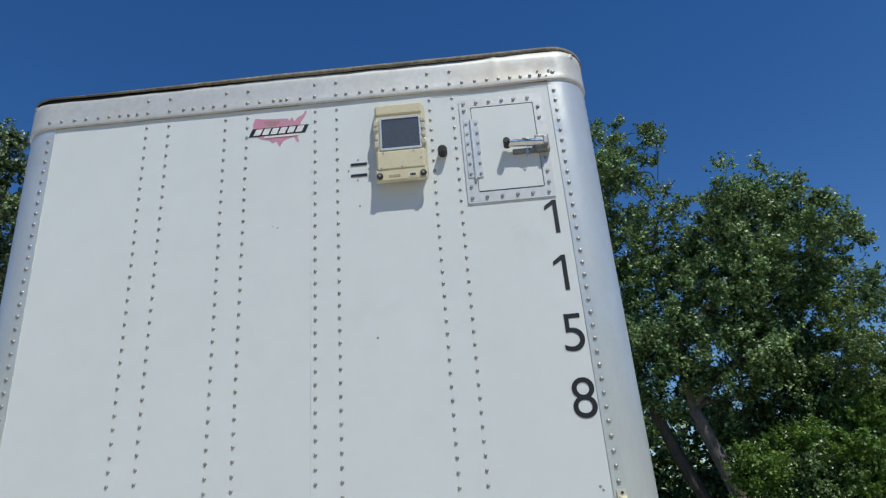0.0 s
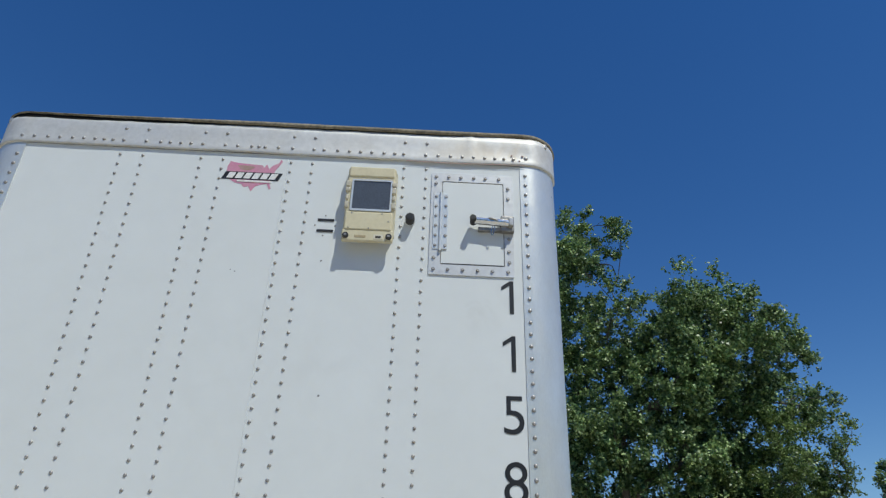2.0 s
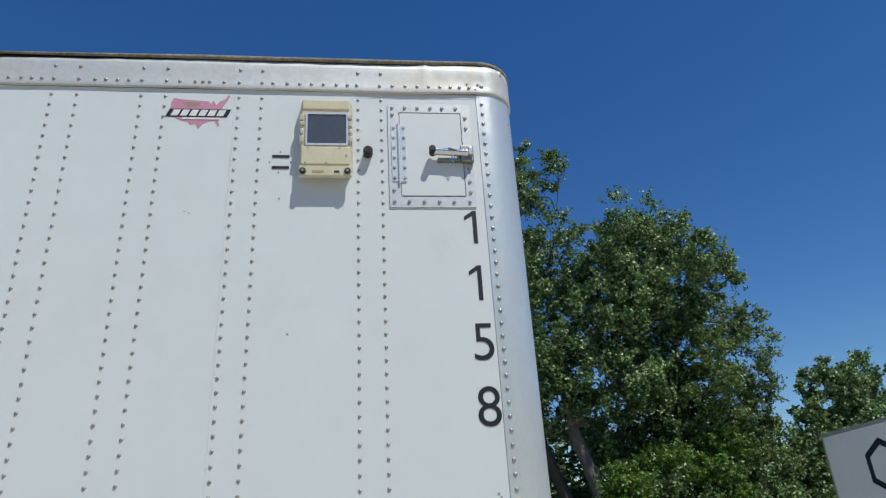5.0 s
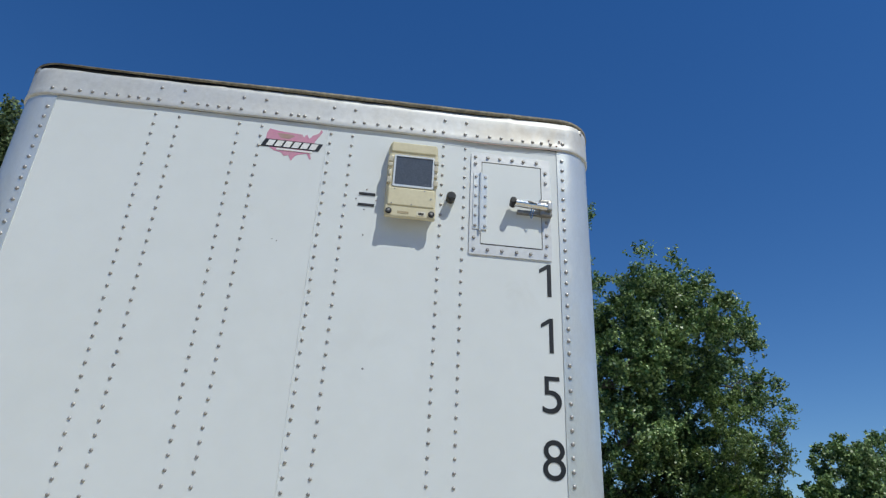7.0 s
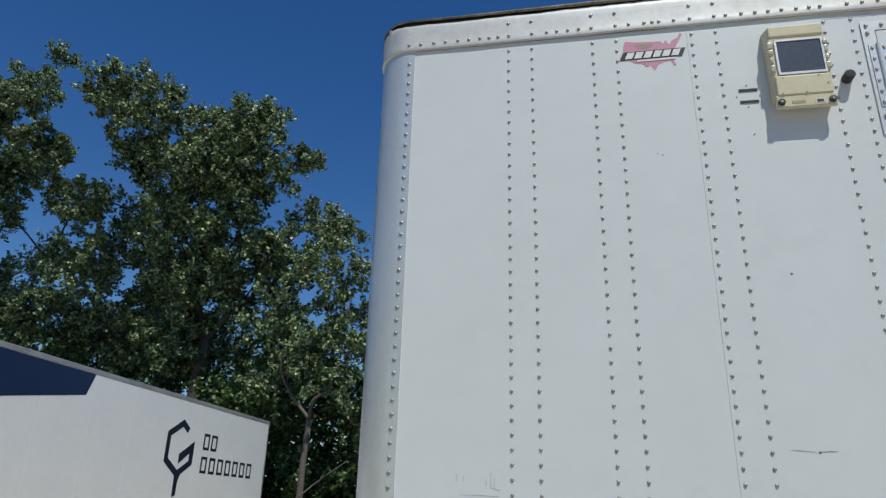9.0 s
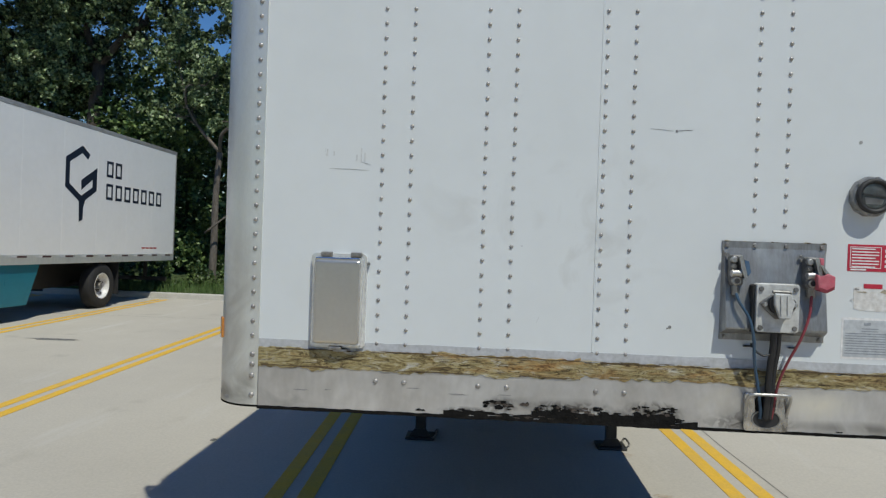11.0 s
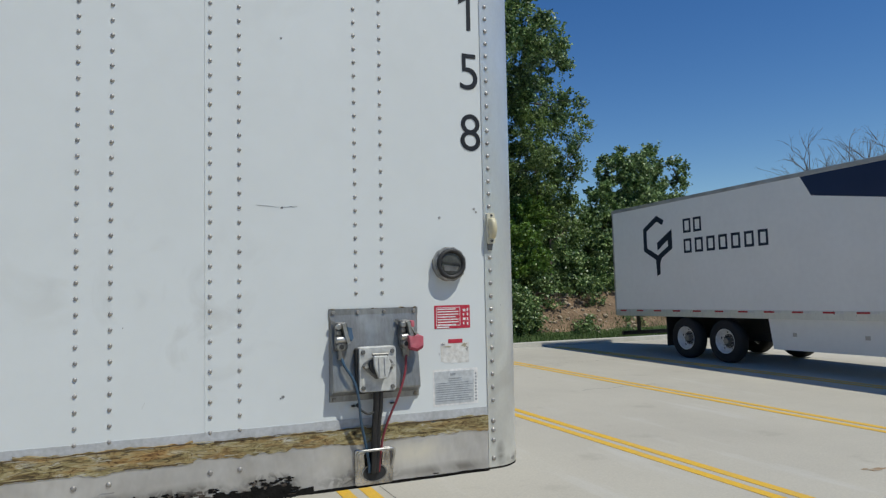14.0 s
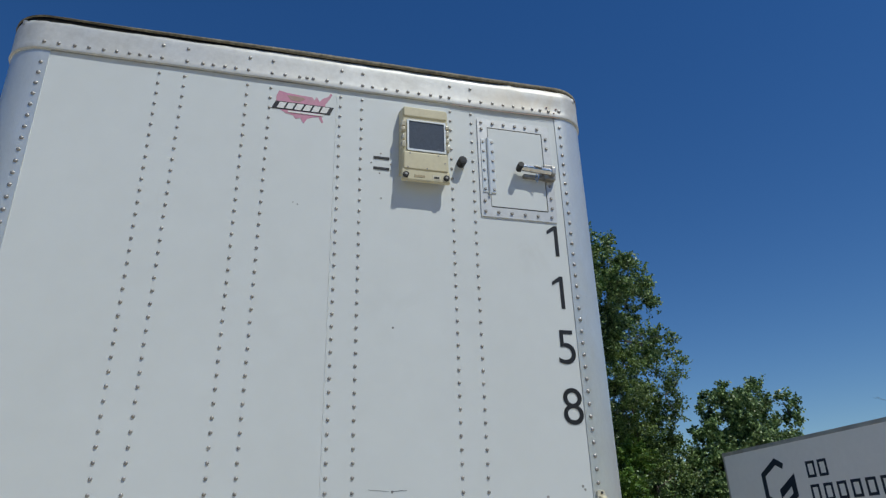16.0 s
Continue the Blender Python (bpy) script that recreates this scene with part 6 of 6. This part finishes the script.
tree("poplar_tree", "broad green poplar with dense glossy crown behind the kerb", (9.1, 20, 0.1), 0.28, 5.2,
     lobes_at(20, [(12.35, 13.5, 0.3, 0.4), (12.2, 12.2, 1.1, 1.1), (10.6, 12.2, 1.1, 1.0), (13.18, 12.2, 0.75, 0.8), (9.4, 11.6, 1.0, 1.1), (14.36, 11.1, 0.78, 0.6), (13.04, 10.8, 0.97, 0.9), (11.6, 10.6, 1.4, 1.1),
                   (9.8, 10.0, 1.4, 1.2), (13.82, 10.3, 0.55, 0.5), (8.4, 10.4, 1.1, 1.1), (12.6, 9.2, 1.2, 1.0), (10.8, 8.6, 1.5, 1.1), (13.95, 8.6, 0.66, 0.6), (14.6, 8.4, 0.5, 0.45), (14.14, 9.6, 0.42, 0.4), (8.8, 8.4, 1.3, 1.2), (11.6, 7.0, 1.5, 1.1), (9.4, 6.6, 1.4, 1.1), (7.4, 7.2, 1.3, 1.2), (11.2, 5.4, 1.6, 1.0), (9.0, 5.0, 1.3, 0.9)], 0.22, 9.0),
     125000, 0.1, M["leaf_sunny"], M["bark_pale"], lean=(-1.5, 0))
tree("poplar_tree", "tall narrow poplar rising above the trailer roof", (8.4, 20.6, 0.1), 0.24, 6.0,
     lobes_at(21, [(8.1, 15.9, 0.7, 0.8), (7.1, 15.8, 1.0, 1.0), (8.8, 16.0, 0.4, 0.4), (7.5, 14.7, 1.0, 1.1), (8.6, 14.2, 0.5, 0.5), (6.2, 14.2, 1.2, 1.4), (6.6, 12.2, 1.4, 1.3), (8.0, 12.4, 0.8, 0.9), (5.0, 12.6, 1.3, 1.5), (6.6, 9.8, 1.7, 1.5), (7.6, 10.6, 1.0, 1.0), (6.0, 7.0, 1.9, 1.7)]),
     62000, 0.1, M["leaf_sunny"], M["bark"], lean=(-2.0, 0.2))
tree("feathery_tree", "young tree with fine light green foliage", (13.4, 19.6, 0.6), 0.11, 3.0,
     lobes_at(19.4, [(12.9, 7.6, 0.9, 0.8), (13.6, 6.4, 1.1, 0.9), (14.55, 6.9, 0.55, 0.6), (14.65, 7.4, 0.42, 0.45), (14.45, 6.0, 0.45, 0.6), (14.1, 5.5, 0.82, 1.1), (13.5, 4.6, 1.2, 0.9), (12.5, 6.2, 0.9, 0.8), (13.98, 3.9, 0.85, 0.7)]),
     34000, 0.07, M["leaf_feathery"], M["bark_pale"], clump=0.2, lean=(0.2, 0))
tree("small_tree", "small rounded green tree behind the parked trailer", (18.2, 21, 1.2), 0.16, 2.4,
     lobes_at(21, [(17.38, 6.5, 0.64, 0.7), (18.2, 6.85, 0.9, 0.6), (19.5, 7.0, 1.0, 0.6), (20.82, 6.87, 0.7, 0.5), (21.08, 6.3, 0.56, 0.4), (18.6, 5.9, 1.2, 0.7), (20.2, 5.8, 1.0, 0.6), (17.12, 5.2, 0.9, 0.8), (18.4, 4.7, 1.3, 0.8), (16.8, 4.0, 1.0, 0.9), (19.6, 4.6, 1.4, 0.8)]),
     46000, 0.1, M["leaf_sunny"], M["bark"], clump=0.22)
tree("poplar_tree", "huge spreading poplar with dark glossy crown", (-15.0, 21.5, 0.1), 0.3, 7.6,
     lobes_at(20.6, [(-19.6, 18.3, 1.2, 1.3), (-17.6, 17.3, 1.4, 1.3), (-15.6, 16.2, 1.4, 1.3), (-13.4, 15.9, 1.3, 1.2), (-12.2, 15.3, 1.0, 1.1), (-10.9, 14.1, 0.9, 0.8), (-9.9, 14.2, 0.5, 0.4), (-18.4, 15.6, 1.2, 1.2), (-16.6, 14.6, 1.5, 1.3), (-14.4, 14.2, 1.5, 1.2), (-12.2, 13.2, 1.3, 1.1), (-10.4, 12.3, 1.1, 0.9), (-9.3, 11.6, 0.8, 0.6),
                     (-19.4, 13.2, 1.0, 0.9), (-17.6, 12.4, 1.5, 1.2), (-15.2, 11.9, 1.6, 1.2), (-13.0, 11.0, 1.4, 1.1), (-11.0, 10.4, 1.2, 1.0), (-16.6, 10.0, 1.6, 1.2), (-14.2, 9.4, 1.6, 1.2), (-19.0, 10.4, 1.4, 1.2), (-12.0, 8.8, 1.3, 1.0), (-17.6, 8.0, 1.7, 1.3), (-15.0, 7.4, 1.6, 1.2), (-20.4, 8.4, 1.4, 1.2)], 0.36, 13.0),
     190000, 0.12, M["leaf"], M["bark"], lean=(0.4, 0))
tree("poplar_tree", "tall leafy poplar with gaps of sky in the crown", (-23.5, 21.5, 0.1), 0.27, 8.0,
     lobes_at(20.8, [(-25.5, 19.8, 1.1, 1.2), (-23.4, 20.3, 0.6, 1.1), (-23.6, 18.6, 0.8, 0.9), (-22.9, 16.6, 0.7, 0.6), (-22.9, 14.6, 0.8, 0.8), (-25.0, 18.0, 1.1, 0.9), (-27.0, 18.2, 1.4, 1.3), (-25.6, 16.2, 1.5, 1.2), (-23.2, 15.9, 1.1, 1.0), (-28.0, 15.8, 1.5, 1.4), (-22.0, 14.0, 1.0, 0.9), (-24.8, 13.6, 1.4, 1.1), (-27.2, 12.8, 1.6, 1.3), (-25.8, 10.4, 1.5, 1.1), (-22.6, 11.2, 1.1, 0.9), (-27.6, 8.4, 1.6, 1.3), (-24.2, 8.0, 1.6, 1.2), (-21.8, 8.6, 1.2, 1.1)], 0.36, 13.0),
     115000, 0.12, M["leaf"], M["bark"], lean=(-0.5, 0))
tree("slender_tree", "slender pale-barked tree with light open crown", (-9.4, 19.6, 0.1), 0.13, 4.3,
     [(-9.6, 19.8, 9.8, 1.3, 1.2), (-8.2, 19.8, 8.6, 1.2, 1.4), (-10.9, 19.8, 8.0, 1.1, 1.2), (-7.6, 19.8, 6.6, 1.0, 1.2), (-9.3, 20.2, 7.2, 1.2, 1.0), (-10.3, 19.3, 5.9, 0.9, 0.8), (-8.5, 19.2, 5.3, 0.9, 0.7), (-9.6, 19.1, 6.5, 0.7, 0.6)],
     20000, 0.11, M["leaf"], M["bark_pale"], clump=0.24, lean=(0.15, 0))
tree("slender_tree", "thin dark-stemmed tree in the edge of the wood", (-6.4, 21.0, 0.1), 0.085, 4.8,
     [(-6.6, 21, 7.4, 1.3, 1.5), (-5.6, 21, 5.4, 1.2, 1.3), (-7.4, 21, 5.2, 1.1, 1.2)],
     15000, 0.11, M["leaf"], M["bark"], clump=0.24)


def bare_tree(x, y, seed, height):
    base = Vector((x, y, 0.5))
    t = thing("bare_tree", "leafless dead tree with thin grey branches", "tree", base, "bare trees")
    bm = bmesh.new()
    rnd = random.Random(seed)

    def grow(p, d, length, r, depth):
        q = p + d * length * 0.5 + Vector((rnd.uniform(-.1, .1), 0, 0.05)) * length
        e = p + d * length
        tube(smooth_path([p, q, e], 3), [r * (1 - 0.4 * i / 6) for i in range(7)], 5 if depth > 1 else 8, bm)
        if depth < 6:
            for _ in range(3 if depth < 3 else 2):
                nd = (d + Vector((rnd.uniform(-1.1, 1.1), rnd.uniform(-.5, .5), rnd.uniform(-.25, .35)))).normalized()
                grow(e if rnd.random() < 0.65 else q, nd, length * rnd.uniform(0.6, 0.78), r * 0.6, depth + 1)

    grow(Vector((0, 0, -0.3)), Vector((0, 0, 1)), height * 0.42, 0.16, 0)
    part("branchwork", bm, M["bark_pale"], t, "bare grey branches", True)


bare_tree(36.8, 26.0, 3, 9.2)
bare_tree(41.2, 26.5, 12, 11.0)
bare_tree(38.9, 27.0, 33, 9.6)


def thicket(name, label, lobes, count, size, mat, clump):
    pts = spray(lobes, count, clump, 1.15, 8, 8)[0]
    ob = new(name, leaf_mesh(name, pts, size, mat))
    return tagged(ob, label, "bushes", "", "stuff")


wood = []
r7 = random.Random(9)
for i in range(46):
    x = -42 + i * 1.0
    wood.append((x, r7.uniform(21.5, 25), r7.uniform(0.8, 5.6), r7.uniform(1.3, 2.1), r7.uniform(1.0, 1.7)))
for i in range(16):
    x = 3.5 + i * 0.9
    wood.append((x, r7.uniform(22, 24), r7.uniform(1.2, 4.2), r7.uniform(1.2, 1.8), r7.uniform(1.0, 1.6)))
for i in range(14):
    x = -14 + i * 0.9
    wood.append((x, r7.uniform(21.5, 23), r7.uniform(1.0, 3.4), r7.uniform(1.2, 1.6), r7.uniform(1.0, 1.5)))
for i in range(22):
    x = -34 + i * 1.25
    wood.append((x, r7.uniform(23, 25), r7.uniform(4.5, 8.0), r7.uniform(1.6, 2.2), r7.uniform(1.4, 2.0)))
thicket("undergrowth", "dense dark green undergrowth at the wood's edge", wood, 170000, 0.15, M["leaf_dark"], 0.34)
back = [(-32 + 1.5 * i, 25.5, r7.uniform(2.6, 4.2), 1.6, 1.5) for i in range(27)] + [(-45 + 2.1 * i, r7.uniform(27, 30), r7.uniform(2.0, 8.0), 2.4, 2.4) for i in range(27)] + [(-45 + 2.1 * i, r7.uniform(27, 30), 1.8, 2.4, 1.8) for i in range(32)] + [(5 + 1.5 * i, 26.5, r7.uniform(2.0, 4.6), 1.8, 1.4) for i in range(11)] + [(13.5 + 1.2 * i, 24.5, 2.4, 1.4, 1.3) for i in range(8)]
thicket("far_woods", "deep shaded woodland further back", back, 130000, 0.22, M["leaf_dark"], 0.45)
thicket("bank_bushes", "green bushes along the top of the earth bank",
        [(10.4, 18.8, 2.4, 1.2, 1.3), (9.2, 19.2, 1.6, 1.2, 1.4), (11.8, 19.6, 3.2, 1.4, 1.2), (13.4, 19.9, 2.9, 1.3, 1.0), (14.9, 20.1, 2.8, 1.3, 0.9), (16.3, 20.4, 2.9, 1.2, 1.0), (13.5, 21.3, 4.7, 1.6, 1.4), (15.2, 21.3, 4.4, 1.1, 1.1),
         (12.7, 19.1, 2.0, 0.8, 0.45), (13.7, 19.3, 1.9, 0.8, 0.4), (14.7, 19.4, 1.9, 0.8, 0.4), (15.7, 19.6, 1.95, 0.8, 0.45), (16.7, 19.9, 2.1, 0.9, 0.5)] + [(18 + 3 * i, 21.6 + 0.4 * i, 3.1, 2.0, 1.2 + 0.13 * i) for i in range(4)],
        120000, 0.085, M["leaf_sunny"], 0.2)
thicket("low_bushes", "low leafy bushes at the foot of the earth bank",
        [(10.9, 18.1, 0.9, 0.8, 0.9), (11.6, 18.1, 0.8, 0.55, 0.75), (12.0, 18.3, 0.6, 0.35, 0.5), (9.9, 18.2, 1.1, 0.8, 0.9), (13.9, 18.1, 0.35, 0.4, 0.28), (14.3, 18.4, 0.55, 0.35, 0.25), (15.9, 18.3, 0.35, 0.35, 0.25), (16.6, 18.6, 0.6, 0.5, 0.4), (13.0, 18.9, 1.1, 0.3, 0.18), (15.1, 19.0, 1.15, 0.35, 0.2)],
        26000, 0.075, M["leaf_sunny"], 0.15)
thicket("fresh_shrubs", "bright green leafy shrubs below the trees",
        [(11.3, 18.3, 3.5, 0.7, 0.45), (12.2, 18.5, 2.7, 0.55, 0.35), (11.2, 18.3, 2.6, 0.6, 0.35), (9.9, 18.2, 1.9, 0.6, 0.4), (8.6, 18.4, 3.2, 0.8, 0.6), (12.2, 19, 4.4, 0.8, 0.5), (10.2, 18.6, 4.0, 0.7, 0.4)],
        15000, 0.085, M["leaf_bright"], 0.16)


# unseen woods, added to block low sky light and deepen the shade under the trailer
sky_blockers = [(-62 + 1.8 * i, -23 + r7.uniform(-3, 3), r7.uniform(1.5, 16.0), r7.uniform(2.4, 3.2), r7.uniform(2.0, 3.0)) for i in range(70)] + [(-62 + 2.6 * i, -22 + r7.uniform(-2, 2), 1.6, 2.6, 1.8) for i in range(48)]
sky_blockers += [(-62 + 2.6 * i, -23 + r7.uniform(-2, 2), r7.uniform(6, 10), 2.8, 2.6) for i in range(48)]
for side in (-46, 50):
    sky_blockers += [(side + r7.uniform(-3, 3), -28 + 1.1 * i, r7.uniform(1.5, 13.0), r7.uniform(2.4, 3.2), r7.uniform(2.0, 3.0)) for i in range(32)]
    sky_blockers += [(side + r7.uniform(-2, 2), -28 + 2.2 * i, z, 2.7, 2.4) for i in range(16) for z in (2.0, 6.5)]
thicket("sky_block_woods", "unseen woodland added to cut low sky light", sky_blockers, 120000, 0.42, M["leaf_dark"], 0.6)
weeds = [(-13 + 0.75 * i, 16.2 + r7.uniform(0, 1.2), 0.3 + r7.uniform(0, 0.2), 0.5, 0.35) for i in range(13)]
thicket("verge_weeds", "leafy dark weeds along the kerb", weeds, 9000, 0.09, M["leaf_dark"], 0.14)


def grass_blades():
    n = 26000
    x = rng.uniform(-26, 20, n)
    ky = np.array([kerb_y(v) for v in x])
    d = 0.2 + 2.6 * rng.random(n) ** 1.4
    y = ky + d
    z = np.array([verge_height(a, b) for a, b in zip(x, y)])
    h = rng.uniform(0.06, 0.2, n) * np.where(x < -3, 1.5, 1.0)
    a = rng.uniform(0, 6.283, n)
    w = 0.012
    p0 = np.stack([x - w * np.cos(a), y - w * np.sin(a), z - 0.01], 1)
    p1 = np.stack([x + w * np.cos(a), y + w * np.sin(a), z - 0.01], 1)
    p2 = np.stack([x + rng.normal(0, 0.04, n), y + rng.normal(0, 0.04, n), z + h], 1)
    me = bpy.data.meshes.new("grass")
    me.vertices.add(3 * n)
    me.vertices.foreach_set("co", np.stack([p0, p1, p2], 1).astype(np.float32).ravel())
    me.loops.add(3 * n)
    me.loops.foreach_set("vertex_index", np.arange(3 * n, dtype=np.int32))
    me.polygons.add(n)
    me.polygons.foreach_set("loop_start", np.arange(0, 3 * n, 3, dtype=np.int32))
    me.update(calc_edges=True)
    me.materials.append(M["blade"])
    tagged(new("grass", me), "short green grass along the kerb", "grass", "", "stuff")


grass_blades()


def stones():
    bm0 = [bmesh.new() for _ in range(4)]
    meshes = []
    for k, b in enumerate(bm0):
        bmesh.ops.create_icosphere(b, subdivisions=1, radius=1)
        for v in b.verts:
            v.co *= 1 + 0.35 * noise.noise(v.co * 1.3 + Vector((k * 9, 0, 0)))
            v.co.z *= 0.65
        meshes.append(to_mesh("stone", b, M["rock"]))
    rnd = random.Random(5)
    for i in range(240):
        x = rnd.uniform(10.2, 16.5)
        y = kerb_y(x) + rnd.uniform(2.0, 4.2)
        s = rnd.choice((0.03, 0.04, 0.05, 0.06, 0.08, 0.12)) * rnd.uniform(0.8, 1.2)
        ob = new("stone", meshes[i % 4])
        ob.matrix_basis = pose(x, y, verge_height(x, y) + s * 0.2, 0, 0, rnd.uniform(0, 360)) @ Matrix.Scale(s, 4)
        tagged(ob, "loose tan stone on the earth bank", "stone", "stones on the bank")


stones()


def fallen_branches():
    for x, y, l, a, z in ((13.2, 19.2, 1.6, 12, 1.25), (12.4, 19.0, 1.2, -8, 1.0), (-8.6, 19.2, 2.2, 38, 2.4)):
        bm = bmesh.new()
        d = Vector((math.cos(radians(a)), 0.1, math.sin(radians(a)))) * l
        p = Vector((x, y, z))
        tube(smooth_path([p - d * 0.5, p + Vector((0, 0.05, 0.06)), p + d * 0.5], 5), [0.035 - 0.002 * i for i in range(11)], 7, bm)
        tube(smooth_path([p, p + d * 0.2 + Vector((0, -0.1, 0.25))], 4), [0.016 - 0.002 * i for i in range(5)], 5, bm)
        tagged(new("dead_branch", to_mesh("dead_branch", bm, M["bark_pale"], True)), "dead bare branch caught in the bushes", "branch")


fallen_branches()

# ---- rivets of the nose ----
COLUMNS = (-0.724, -0.618, -0.347, -0.243, 0.077, 0.178, 0.612, 0.718)


def rivet_dome(r, bm=None, at=(0, 0, 0)):
    bm = bm or bmesh.new()
    rings = []
    for rr, d in ((1.0, 0.0), (0.9, 0.35), (0.6, 0.62)):
        rings.append([bm.verts.new((at[0] + r * rr * math.cos(a), at[1] - r * d, at[2] + r * rr * math.sin(a))) for a in (2 * math.pi * j / 8 for j in range(8))])
    for a, b in zip(rings, rings[1:]):
        for j in range(8):
            bm.faces.new((a[j], a[(j + 1) % 8], b[(j + 1) % 8], b[j]))
    bm.faces.new(rings[-1])
    return bm


spots = []
for i, x in enumerate(COLUMNS):
    for k in range(49):
        z = 1.347 + 0.05348 * k
        if i < 6 or z > 1.785:
            spots.append((x + 0.0008 * noise.noise((x, z * 9, 0)), -0.0005, z, 0.0073))
    if i < 6:
        spots.append((x, -0.0055, 1.209, 0.0098))
for s, z0 in ((1, 1.373), (-1, 1.359)):
    for k in range(48):
        spots.append((s * 1.191, -0.004, z0 + 0.0538 * k, 0.0088))
    for z in (1.288, 1.251, 1.209, 1.136):
        spots.append((s * 1.189, -0.004, z, 0.0105))
RAIL = (-1.195, -1.138, -1.075, -1.019, -0.96, -0.908, -0.856, -0.813, -0.771, -0.721, -0.616, -0.548, -0.503, -0.453, -0.405, -0.349, -0.243, -0.185, -0.118, -0.084, -0.055, 0.009, 0.076, 0.178,
        0.226, 0.29, 0.347, 0.4, 0.454, 0.513, 0.564, 0.607, 0.713, 0.772, 0.832, 0.889, 0.943, 0.997, 1.046, 1.09, 1.136)
spots += [(x, -0.0125, 3.989, 0.0082) for x in RAIL]
spots += [(x, -0.0115, 4.058, 0.0082) for x in COLUMNS]
spots += [(1.197, -0.006, 4.0, 0.011)]
near_mesh = {}
far_bm = bmesh.new()
count = 0
for x, y, z, r in spots:
    if z < 2.62 and count < 296:
        if r not in near_mesh:
            near_mesh[r] = to_mesh("rivet", rivet_dome(r), M["rivet"], True)
        ob = new("rivet", near_mesh[r])
        ob.location = (x, y, z)
        ob.parent = trailer
        count += 1
    else:
        rivet_dome(r, far_bm, (x, y, z))
rest = part("rivets", far_bm, M["rivet"], trailer, "rows of small aluminium rivets", True)
tagged(rest, kind="stuff")
